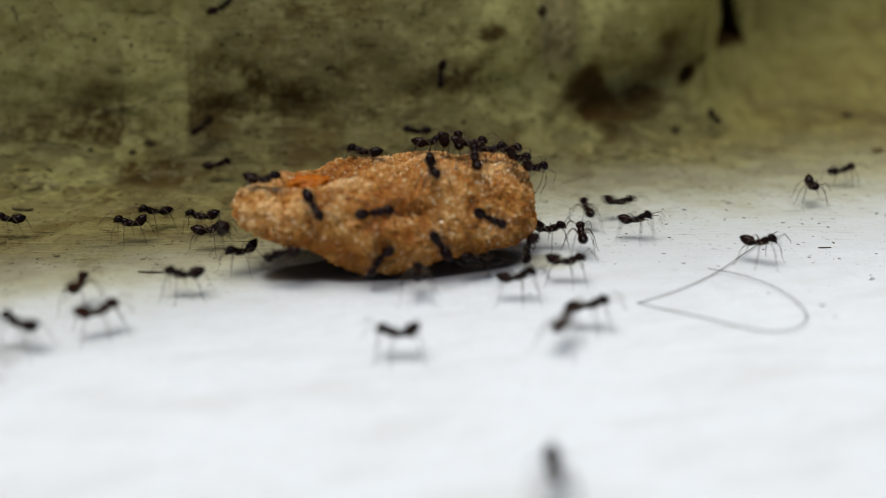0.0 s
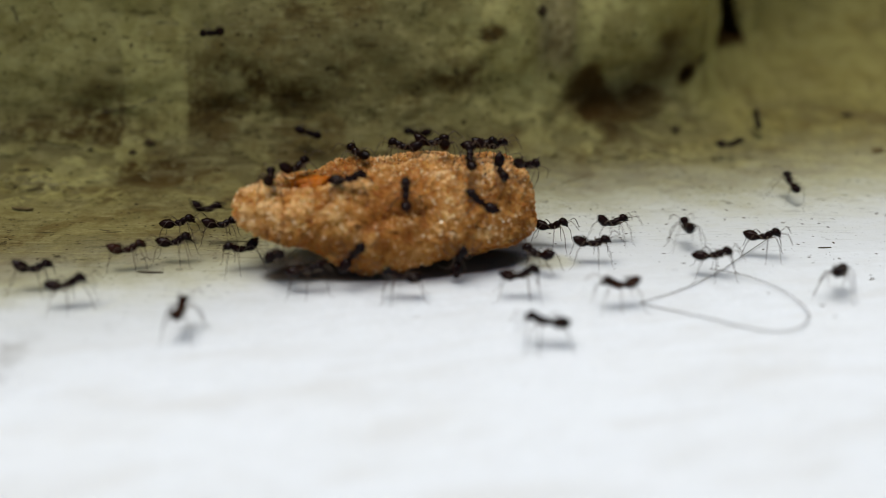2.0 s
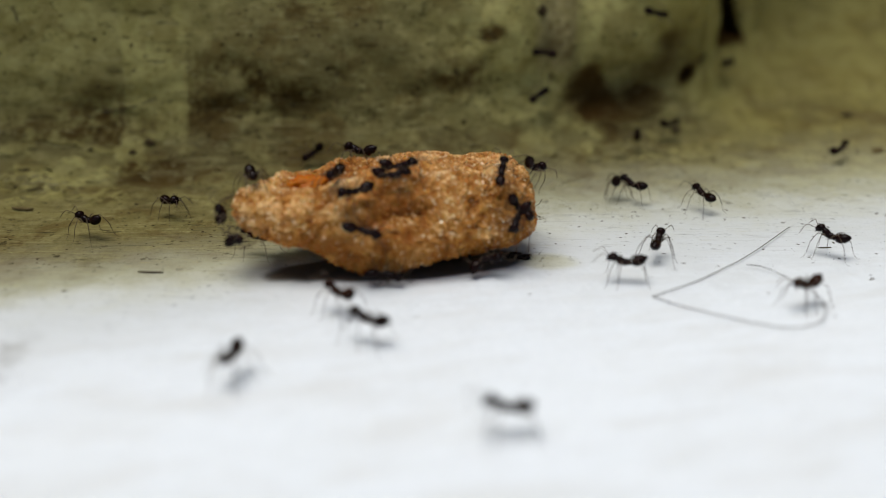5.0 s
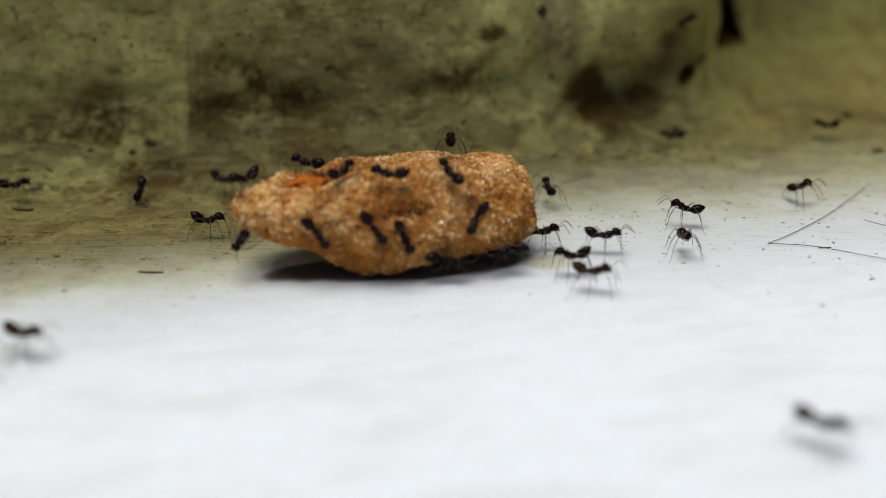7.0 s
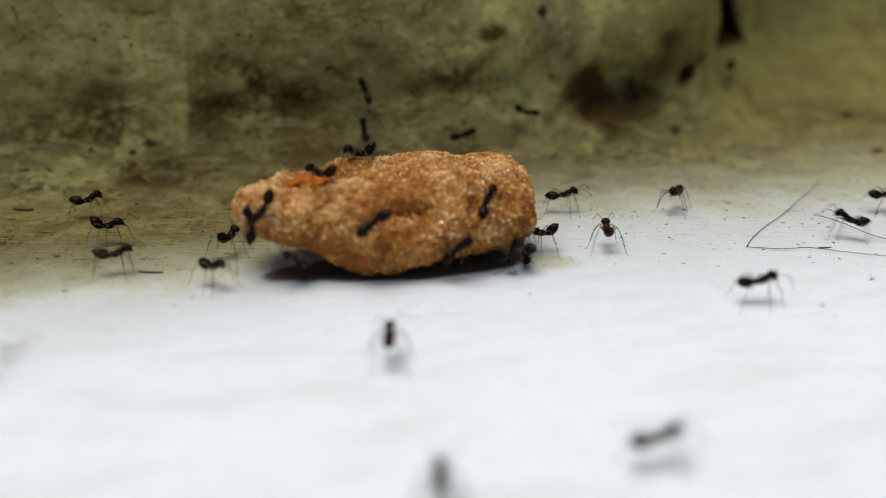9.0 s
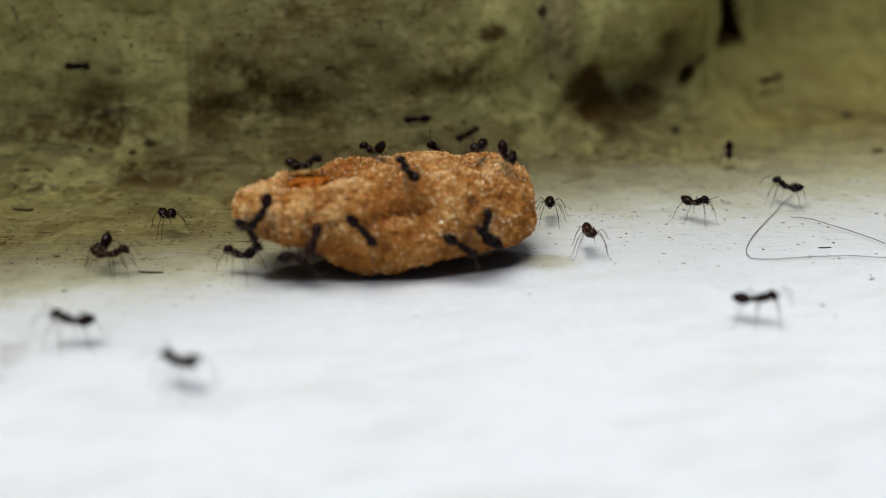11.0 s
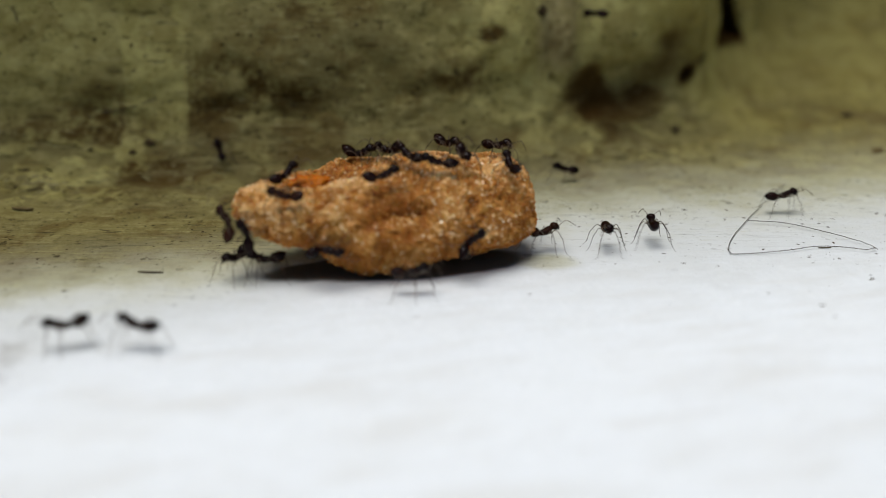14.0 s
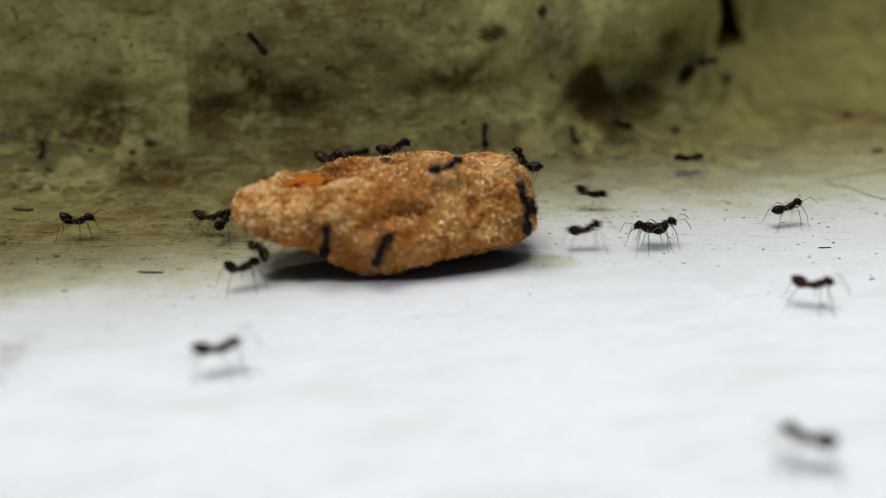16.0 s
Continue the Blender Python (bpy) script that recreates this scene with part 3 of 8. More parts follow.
def egg(length, width, height, centre, tilt=0, rings=14, sides=14, grooves=0, blunt=0.0, point=0.0):
    """An egg-shaped body lying along x, thicker behind, with shallow rings cut in it."""
    bm = bmesh.new()
    pts, rad = [], []
    for i in range(rings + 1):
        t = i / rings
        x = -math.cos(math.pi * t)
        r = math.sqrt(max(0.0, 1 - x * x)) * (1 - blunt * x)
        r *= 1 - point * max(0.0, -x) ** 2.5
        if grooves and i % (rings // grooves) == 0:
            r *= 0.93
        pts.append((x * length / 2, 0, 0))
        rad.append(max(r, 0.03) * width / 2)
    loft(bm, pts, rad, sides, height / width)
    turn = Matrix.Rotation(radians(-tilt), 3, "Y")
    for v in bm.verts:
        v.co = turn @ v.co + Vector(centre) * MM
    bmesh.ops.recalc_face_normals(bm, faces=bm.faces)
    return bm


LEGS = []
for side in (1, -1):
    # coxa x, reach forward, reach sideways, knee height, stretch
    LEGS += [(0.55, 1.05, 1.00, 1.74, 1.0, side), (0.32, 0.08, 1.35, 1.80, 1.0, side), (0.12, -1.45, 1.05, 1.92, 1.12, side)]
BODY = 1.45  # height of the body over the feet


def build_ant(skin, label, rear, tail, nod):
    """One ant, 2.4 mm long, head towards x; its feet stand at z = 0. Degrees: rear lifts the fore body, tail lifts
    the hind body, nod bows the head."""
    ant = tagged(new("ant"), label, "ant", "ants at the crumb")
    waist, neck = Vector((-0.26, 0, BODY)), Vector((0.82, 0, BODY + 0.26))
    lift = Matrix.Translation(waist) @ Matrix.Rotation(radians(-rear), 4, "Y") @ Matrix.Translation(-waist)
    bow = lift @ Matrix.Translation(neck) @ Matrix.Rotation(radians(nod), 4, "Y") @ Matrix.Translation(-neck)

    def posed(bm, m):
        bmesh.ops.transform(bm, matrix=Matrix.Scale(MM, 4) @ m @ Matrix.Scale(1 / MM, 4), verts=bm.verts)
        return bm

    g = radians(tail)
    part("gaster", egg(1.22, 0.80, 0.76, (-0.36 - 0.50 * math.cos(g), 0, BODY + 0.04 + 0.50 * math.sin(g)), -tail, 16, 14, 4, -0.10, 0.42), skin, ant)
    part("petiole", tube([(-0.46, 0, BODY + 0.02), (-0.37, 0, BODY + 0.02), (-0.30, 0, BODY + 0.10), (-0.24, 0, BODY + 0.03), (-0.14, 0, BODY)], [0.11, 0.13, 0.17, 0.14, 0.12], 8), skin, ant)
    part("thorax", posed(tube([(-0.22, 0, BODY - 0.02), (-0.08, 0, BODY + 0.05), (0.10, 0, BODY + 0.06), (0.22, 0, BODY + 0.01), (0.40, 0, BODY + 0.07),
                               (0.58, 0, BODY + 0.15), (0.73, 0, BODY + 0.21), (0.86, 0, BODY + 0.28)],
                              [0.12, 0.23, 0.26, 0.235, 0.28, 0.27, 0.20, 0.14], 12), lift), skin, ant)
    head = part("head", posed(egg(0.78, 0.70, 0.58, (1.05, 0, BODY + 0.33), -10, 14, 14, 0, 0.14), bow), skin, ant)
    for side in (1, -1):
        part("eye", posed(egg(0.16, 0.10, 0.13, (1.09, 0.300 * side, BODY + 0.39), 0, 6, 8), bow), EYE_BLACK, head)
        part("mandible", posed(tube([(1.32, 0.10 * side, BODY + 0.20), (1.43, 0.09 * side, BODY + 0.15), (1.51, 0.01 * side, BODY + 0.12)],
                                    [0.05, 0.045, 0.015], 6), bow), RUST, head)
        base = bow @ Vector((1.24, 0.12 * side, BODY + 0.38))
        feel = Matrix.Translation(-base) @ bow
        scape = part("antenna", posed(tube([(1.24, 0.12 * side, BODY + 0.38), (1.48, 0.38 * side, BODY + 0.66), (1.66, 0.57 * side, BODY + 0.84)],
                                           [0.024, 0.022, 0.026], 6), feel), LIMB, ant)
        scape.location = base * MM
        part("flagellum", posed(tube([(1.65, 0.56 * side, BODY + 0.84), (1.76, 0.62 * side, BODY + 0.82), (2.05, 0.76 * side, BODY + 0.62), (2.36, 0.84 * side, BODY + 0.36)],
                                     [0.024, 0.025, 0.027, 0.016], 6), feel), LIMB, scape)
    for cx, fore, out, knee, far, side in LEGS:
        root = lift @ Vector((cx, 0.13 * side, BODY - 0.02))
        foot = Vector((cx + fore * far, (0.13 + out * far) * side, 0.0))
        mid = Vector((cx, 0.13 * side, 0)).lerp(foot, 0.42)
        bend = Vector((mid.x - root.x, mid.y - root.y, knee - root.z))
        ankle = Vector((foot.x * 0.86 + cx * 0.14 - root.x, foot.y * 0.86 - root.y * 0.86, 0.34 - root.z))
        toe = Vector((foot.x - root.x, foot.y - root.y, 0.03 - root.z))
        arch = bend.lerp(ankle, 0.5) + Vector((0.10 * fore, 0.09 * side, 0.07))
        leg = part("leg", tube([(0, 0, 0), (0.05 * fore, 0.10 * side, -0.08), bend * 0.55 + Vector((0, 0, 0.07)), bend * 0.9 + Vector((0, 0, 0.04)), bend],
                               [0.056, 0.044, 0.042, 0.034, 0.024], 6), LIMB, ant)
        part("tibia", tube([bend, bend.lerp(arch, 0.4) + Vector((0, 0, 0.02)), arch, ankle], [0.022, 0.027, 0.026, 0.017], 6), LIMB, leg)
        part("tarsus", tube([ankle, toe, toe + Vector((0.10 * fore, 0.12 * side, -0.01))], [0.015, 0.012, 0.008], 5), LIMB, leg)
        leg.location = root * MM
    return ant


def small(ant, k):
    """Brings an ant to its true size: meshes and joints alike."""
    for o in ant.children_recursive:
        o.location *= k
        o.data.transform(Matrix.Scale(k, 4))
    return ant


DARK_ANTS = [small(build_ant(CHITIN, label, rear, tail, nod), 0.88) for label, rear, tail, nod in (
    ("black-brown ant with long thin legs and level head", 5, 28, 10),
    ("black-brown ant rearing its fore body, head bowed", 20, 16, 40),
    ("black-brown ant with its round abdomen lifted", 8, 44, 18),
    ("black-brown ant crouching with a low abdomen", 14, 2, 34))]
RUST_ANTS = [small(build_ant(RUST, "red-brown ant with long thin legs and bent antennae", 12, 30, 24), 0.88)]


# ---- how ants cling to what they walk on ----
from mathutils.bvhtree import BVHTree


def sheet_tree(obs):
    verts, faces = [], []
    for ob in obs:
        base = len(verts)
        verts += [v.co.copy() for v in ob.data.vertices]
        faces += [tuple(base + i for i in p.vertices) for p in ob.data.polygons]
    return BVHTree.FromPolygons(verts, faces)


def crumb_tree():
    """The crumb's plain form, without its roughness."""
    nu, nv = 48, 70
    verts = [CRUMB_PLACE @ (Vector(crumb_radius_point(2 * math.pi * i / nu, (2 * j / nv - 1) * 0.985)) * MM)
             for j in range(nv + 1) for i in range(nu)]
    faces = [(j * nu + i, j * nu + (i + 1) % nu, (j + 1) * nu + (i + 1) % nu, (j + 1) * nu + i) for j in range(nv) for i in range(nu)]
    faces += [tuple(range(nu))[::-1], tuple(range(nv * nu, nv * nu + nu))]
    return BVHTree.FromPolygons(verts, faces)


SHEET, LUMP = sheet_tree((LEDGE, WALL)), crumb_tree()
MIDDLE = CRUMB_PLACE.translation
UPWARD = Vector((0, 0.5, 0.87))


def foothold(p):
    """The nearest place to stand to p: the place, the normal, and whether it is on the crumb."""
    a, na, _, da = SHEET.find_nearest(p)
    b, nb, _, db = LUMP.find_nearest(p)
    if na.z - 0.5 * na.y < 0:
        na = -na
    if nb.dot(b - MIDDLE) < 0:
        nb = -nb
    inside = nb.dot(p - b) < 0
    if db < da or inside:
        return b, nb, True
    return a, na, False


def stand(p, heading):
    """A pose with the feet at the nearest foothold to p; heading in degrees, 0 along x, 90 away and up."""
    place, n, crumby = foothold(p)
    up = (UPWARD - UPWARD.dot(n) * n).normalized()
    right = up.cross(n)
    ahead = right * math.cos(radians(heading)) + up * math.sin(radians(heading))
    side = n.cross(ahead)
    m = Matrix((ahead, side, n)).transposed().to_4x4()
    m.translation = place - n * ((0.55 if crumby else 0.0) * MM)
    return m


def crawl(rows):
    """Rows of seconds, x, y, z in millimetres and heading become rows of seconds and pose, with steps put between
    that keep to the surface and turn little at a time."""
    out = []
    for (t, x, y, z, h), (t2, x2, y2, z2, h2) in zip(rows, rows[1:]):
        a, b = Vector((x, y, z)) * MM, Vector((x2, y2, z2)) * MM
        turn = (h2 - h + 180) % 360 - 180
        m, m2 = stand(a, h), stand(b, h2)
        swing = math.degrees(m.to_quaternion().rotation_difference(m2.to_quaternion()).angle)
        swing = min(swing, 360 - swing)
        n = max(1, min(6, int(max(swing / 45, (b - a).length / (5 * MM)) + 0.99), int((t2 - t) / 0.07)))
        out.append((t, m))
        for k in range(1, n):
            f = k / n
            # a slight bow in the way
            bow = math.sin(math.pi * f) * 0.08 * (b - a).cross(Vector((0, 0, 1)))
            out.append((t + (t2 - t) * f, stand(a.lerp(b, f) + bow, h + turn * f)))
    t, x, y, z, h = rows[-1]
    out.append((t, stand(Vector((x, y, z)) * MM, h)))
    # no step between two rows may turn far: ease in halfway poses where the surface folds
    eased = [out[0]]
    for t, m in out[1:]:
        s, p = eased[-1]
        q, r = p.to_quaternion(), m.to_quaternion()
        if q.dot(r) < 0:
            r.negate()
        angle = 2 * math.degrees(math.acos(min(1.0, q.dot(r))))
        parts = int(angle / 75) + 1
        for k in range(1, parts):
            f = k / parts
            eased.append((s + (t - s) * f, Matrix.LocRotScale(p.translation.lerp(m.translation, f), q.slerp(r, f), None)))
        eased.append((t, m))
    return eased


# ---- the hair on the ledge ----
def smooth_line(points, steps=6):
    """A rounder line through points."""
    pts = [Vector(p) for p in points]
    out = []
    for i in range(len(pts) - 1):
        a, b, c, d = pts[max(i - 1, 0)], pts[i], pts[i + 1], pts[min(i + 2, len(pts) - 1)]
        for k in range(steps):
            t = k / steps
            out.append(0.5 * ((2 * b) + (c - a) * t + (2 * a - 5 * b + 4 * c - d) * t * t + (3 * b - a - 3 * c + d) * t ** 3))
    return out + [pts[-1]]


PIECE = 0.85  # length of one stiff piece of the hair, mm
STRAND, COIL = 20, 23  # pieces from the bend to the tip, and round the loop


def build_hair():
    """A hair in stiff short pieces, from a sharp bend: a straight strand one way, a loop the other."""
    hair = tagged(new("hair"), "thin grey-brown looped hair lying on the white ledge", "hair")
    mesh = None
    for k in range(STRAND + COIL):
        if mesh is None:
            first = part("strand", tube([(-0.03, 0, 0), (0, 0, 0), (PIECE * 0.5, 0, 0), (PIECE, 0, 0), (PIECE + 0.03, 0, 0)], [0.014, 0.027, 0.027, 0.027, 0.014], 6), HAIR, hair)
            mesh = first.data
        else:
            new("strand", mesh).parent = hair
    return hair


def chain(points, count):
    """Joints of a chain of stiff pieces laid along a line of points, in millimetres."""
    line = smooth_line([(x, y, 0.0) for x, y in points], 12)
    line.append(line[-1] + (line[-1] - line[-2]).normalized() * 30)
    joints, i = [line[0]], 1
    while len(joints) <= count:
        while (line[i] - joints[-1]).length < PIECE:
            i += 1
        a, b, c = line[i - 1], line[i], joints[-1]
        lo, hi = 0.0, 1.0
        for _ in range(24):
            mid = (lo + hi) / 2
            lo, hi = (mid, hi) if (a.lerp(b, mid) - c).length < PIECE else (lo, mid)
        joints.append(a.lerp(b, hi))
    return joints


HAIR_LOOP = build_hair()


# ---- specks, chips and scraps on ledge and wall ----
def chip(bm, place, n, size, rng, flat=0.35, long=0, spin=None):
    """An irregular low crumb of dirt set on a surface, millimetres."""
    up = Vector((0, 0.5, 0.87))
    a = (up - up.dot(n) * n).normalized()
    b = a.cross(n)
    spin = rng.uniform(0, 6.28) if spin is None else spin
    ring, k = [], 7
    long = long or rng.uniform(1.0, 2.2)
    for i in range(k):
        t = 2 * math.pi * i / k
        r = size * rng.uniform(0.7, 1.2)
        u, v = r * long * math.cos(t), r * math.sin(t)
        u, v = u * math.cos(spin) - v * math.sin(spin), u * math.sin(spin) + v * math.cos(spin)
        ring.append(bm.verts.new((place + b * u + a * v * 0.8 - n * 0.01) * MM))
    top = bm.verts.new((place + n * size * flat) * MM)
    for i in range(k):
        bm.faces.new((ring[i], ring[(i + 1) % k], top))


def at_ray(x, y, z):
    """The place on ledge or wall nearest to a point in millimetres."""
    p, n, _, _ = SHEET.find_nearest(Vector((x, y, z)) * MM)
    if n.z - 0.5 * n.y < 0:
        n = -n
    return p / MM, n


def scatter_specks():
    rng = random.Random(21)
    bm = bmesh.new()
    # fine grit over the wall and the yellowed part of the ledge, thick in places
    spots = [(-21, 3.0, 9, 3, 190), (-10, 8.5, 7, 5, 190), (10, 6, 8, 5, 90), (-32, 6, 8, 5, 70), (0, 2, 16, 2, 170)]
    for cx, cz, rx, rz, count in spots:
        for _ in range(count):
            x, z = rng.gauss(cx, rx * 0.6), rng.gauss(cz, rz * 0.7)
            p, n = at_ray(x, 80 + 14 * max(0, min(1, x / 30)), max(z, 0.3))
            chip(bm, p, n, rng.choice((0.05, 0.06, 0.07, 0.09, 0.15)), rng)
    for _ in range(950):
        x, y = rng.uniform(-42, 50), rng.uniform(56, 84)
        if abs(x + 4.6) < 9.5 and y < 64:
            continue
        p, n = at_ray(x, y, 0)
        chip(bm, p, n, rng.choice((0.04, 0.05, 0.06, 0.08, 0.12)), rng)
    for _ in range(200):
        x, y = rng.gauss(27, 9), rng.uniform(50, 104)
        p, n = at_ray(x, y, 0)
        chip(bm, p, n, rng.choice((0.03, 0.04, 0.06)), rng)
    for x, y, size in ((17.9, 66.9, 0.16), (21.8, 65.1, 0.12), (22.2, 65.2, 0.07), (24.4, 63.1, 0.08), (26.2, 53.7, 0.10), (19.2, 51.5, 0.09), (30.2, 72.4, 0.16), (16.4, 67.3, 0.08), (23.2, 67.4, 0.08), (16.6, 65.8, 0.06), (19.0, 65.5, 0.05), (24.4, 60.2, 0.09), (12.2, 61.2, 0.08), (17.4, 55.8, 0.08), (13.3, 63.3, 0.07), (11.0, 67.1, 0.07), (11.9, 66.0, 0.06), (-22.5, 51.9, 0.14), (-20.2, 54.3, 0.06), (-1.5, 48.2, 0.09), (-20.2, 51.5, 0.05), (5.1, 51.4, 0.10), (21.8, 49.9, 0.14), (22.0, 48.4, 0.10)):
        p, n = at_ray(x, y, 0)
        chip(bm, p, n, size, rng, 0.4, 1.8, rng.gauss(0, 0.2))
    for _ in range(40):
        p, n = at_ray(rng.uniform(-26, 34), 56 - 20 * rng.random() ** 1.4, 0)
        chip(bm, p, n, rng.choice((0.04, 0.05, 0.06, 0.09)), rng, 0.25)
    # dirt smeared in short streaks where the wall meets the ledge
    for _ in range(110):
        x = rng.uniform(7, 26)
        p, n = at_ray(x, rng.uniform(77, 88), rng.uniform(0, 1.2))
        chip(bm, p, n, rng.uniform(0.05, 0.10), rng, 0.3, rng.uniform(2.5, 6.0), rng.gauss(0.1, 0.25))
    for _ in range(210):
        p, n = at_ray(rng.uniform(-40, -14), rng.uniform(60, 76), 0)
        chip(bm, p, n, rng.uniform(0.035, 0.07), rng, 0.3, rng.uniform(3, 8), rng.gauss(0.05, 0.12))
    ob = part("dirt_specks", bm, DIRT)
    tagged(ob, "fine dark dirt specks on ledge and wall", "dirt", kind="stuff")


scatter_specks()


def peeling_plates():
    """Thin lifted plates of old paint along the foot of the wall."""
    rng = random.Random(33)
    bm = bmesh.new()
    for cx, cy, rx, ry, count in ((-32.5, 73.2, 4.5, 2.4, 60), (-36, 69, 3, 3, 12), (-22, 74.5, 4, 1.4, 8), (14, 82.5, 6.5, 2.6, 75), (-2, 76, 9, 1.5, 26), (26, 84, 5, 2.5, 18)):
        for _ in range(count):
            p, n = at_ray(cx + rx * rng.gauss(0, 0.6), cy + ry * rng.gauss(0, 0.6), rng.uniform(0, 0.8))
            a = Vector((1, 0, 0)) - n.x * n
            a.normalize()
            b = n.cross(a)
            size, long, k = rng.uniform(0.08, 0.26), rng.uniform(1.4, 3.6), 9
            spin, lift = rng.gauss(0, 0.25), rng.uniform(0.0, 0.05)
            low, high = [], []
            for i in range(k):
                t = 2 * math.pi * i / k
                r = size * rng.uniform(0.6, 1.25)
                u, v = r * long * math.cos(t), r * math.sin(t)
                u, v = u * math.cos(spin) - v * math.sin(spin), u * math.sin(spin) + v * math.cos(spin)
                q = p + a * u + b * v
                low.append(bm.verts.new((q - n * 0.05) * MM))
                high.append(bm.verts.new((q * 0.985 + p * 0.015 + n * (0.03 + lift * (0.5 + v / size))) * MM))
            bm.faces.new(high)
            for i in range(k):
                j = (i + 1) % k
                bm.faces.new((low[i], low[j], high[j], high[i]))
    bmesh.ops.recalc_face_normals(bm, faces=bm.faces)
    ob = part("peeling_paint", bm, PLATE)
    for poly in ob.data.polygons:
        poly.use_smooth = False
    tagged(ob, "lifted yellowed paint flakes along the foot of the wall", "paint flakes", kind="stuff")


def plate_material():
    n = Nodes("yellowed_paint_plate")
    base = n.mix(n.ramp(n.island(), 0.0, 1.0), (0.130, 0.102, 0.036), (0.30, 0.262, 0.112))
    base = n.mix(n.ramp(n.noise(1.6, 5, 0.7), 0.5, 0.7, 0, 0.6), base, (0.10, 0.068, 0.024))
    n.surface(Base_Color=base, Roughness=0.7, Specular_IOR_Level=0.07)
    n.bump(n.noise(3.0), 0.5, 0.06)
    return n.mat


PLATE = plate_material()
peeling_plates()


def scrap(name, place, size, label, seed, material=DIRT, flat=0.5):
    """One larger lump of dirt, bumpy, sitting on a surface."""
    rng = random.Random(seed)
    p, n = at_ray(*place)
    bm = bmesh.new()
    bmesh.ops.create_icosphere(bm, subdivisions=3, radius=1.0)
    frame_up = n.to_track_quat("Z", "Y").to_matrix()
    for v in bm.verts:
        d = 1 + 0.75 * noise.fractal(v.co * 1.8 + Vector((seed, 0, 0)), 0.8, 2.0, 3)
        v.co = frame_up @ Vector((v.co.x * size[0] * d, v.co.y * size[1] * d, v.co.z * size[2] * d)) * MM
    ob = part(name, bm, material)
    ob.location = (p + n * size[2] * 0.3) * MM
    return tagged(ob, label, "dirt")


# larger dirt that stays where it is
scrap("dirt_clod", (38.9, 89.9, 1.9), (0.55, 0.28, 0.22), "small dark dirt clod on the yellowed cove", 8)
scrap("dirt_clod", (8.3, 83.7, 12.5), (0.40, 0.42, 0.3), "small dark dirt clod stuck to the stained wall", 11)
scrap("dirt_clod", (-24.4, 76.9, 2.4), (0.36, 0.30, 0.2), "small dark dirt clod at the foot of the wall", 13)
scrap("dirt_clod", (-25.6, 76.2, 1.8), (0.26, 0.24, 0.16), "small dark dirt clod at the foot of the wall", 14)
scrap("dirt_clod", (21.8, 87.3, 1.0), (0.40, 0.32, 0.25), "small dark dirt clod on the yellowed cove", 17)
scrap("paint_flake", (38.7, 81.9, 0.5), (0.75, 0.42, 0.16), "brown paint flake on the yellowed cove", 19, FLAKE)
scrap("paint_flake", (-31.0, 67.0, 0.0), (0.75, 0.60, 0.12), "brown paint flake on the grimy ledge", 23, FLAKE)
scrap("paint_flake", (-34.0, 74.6, 0.8), (0.55, 0.22, 0.14), "dark paint flake at the foot of the wall", 29, DIRT)


def dry_bit(points, radius, label):
    """A thin dry stalk on the ledge."""
    pts = []
    for p in points:
        q, n = at_ray(*p)
        pts.append(q + n * radius * 0.7)
    line = smooth_line(pts, 4)
    ob = part("dry_stalk", tube(line, [radius * (1.0 if 0 < i < len(line) - 1 else 0.6) for i in range(len(line))], 6), TWIG if radius > 0.047 else FLAKE)
    return tagged(ob, label, "stalk")


dry_bit([(-19.0, 54.8, 0), (-18.3, 54.7, 0), (-17.4, 54.7, 0)], 0.075, "thin dry brown stalk lying on the ledge")
dry_bit([(9.9, 73.8, 0), (12.2, 76.3, 0), (15.0, 79.0, 0)], 0.045, "thin dry brown stalk against the cove")
dry_bit([(-28.6, 78.5, 4.8), (-26.2, 78.6, 5.2), (-24.0, 78.6, 5.9)], 0.06, "thin dry brown stalk stuck to the wall")
dry_bit([(-35.2, 79.2, 13.4), (-34.9, 79.2, 12.8), (-34.7, 79.2, 12.0)], 0.06, "short dark dry stalk stuck to the wall")
dry_bit([(26.1, 53.6, 0), (26.4, 53.7, 0)], 0.05, "short dark dry stalk on the white ledge")
dry_bit([(25.0, 59.2, 0), (25.9, 59.25, 0)], 0.05, "short dark dry stalk on the white ledge")



# ---- all that moves ----
def herd(protos, count):
    """The built ants and copies of them, in turn."""
    return [protos[i] if i < len(protos) else copy_thing(protos[i % len(protos)], Matrix()) for i in range(count)]


def step_legs(ant, rng):
    """Legs swing by threes, in turn."""
    pace, lag = rng.uniform(0.26, 0.36), rng.random()
    for k, leg in enumerate([o for o in ant.children if o.name.startswith("leg")]):
        root = leg.location.copy()
        swing = 13 if k in (0, 2, 4) else -13
        steps, t, n = [], 0.0, 0
        while t < 16.0:
            steps.append((t, pose(root.x, root.y, root.z, 0, 0, swing * (lag * 2 - 1 if n == 0 else (-1) ** n))))
            t, n = t + pace, n + 1
        steps.append((16.0, pose(root.x, root.y, root.z, 0, 0, swing * 0.5)))
        walk(leg, steps)
    # antennae feel about
    for scape in [o for o in ant.children if o.name.startswith("antenna")]:
        root, steps, t = scape.location.copy(), [], 0.0
        while t < 16.0:
            steps.append((t, pose(root.x, root.y, root.z, rng.uniform(-14, 14), rng.uniform(-16, 16), rng.uniform(-18, 18))))
            t += rng.uniform(0.35, 0.75)
        walk(scape, steps + [(16.0, steps[-1][1])])


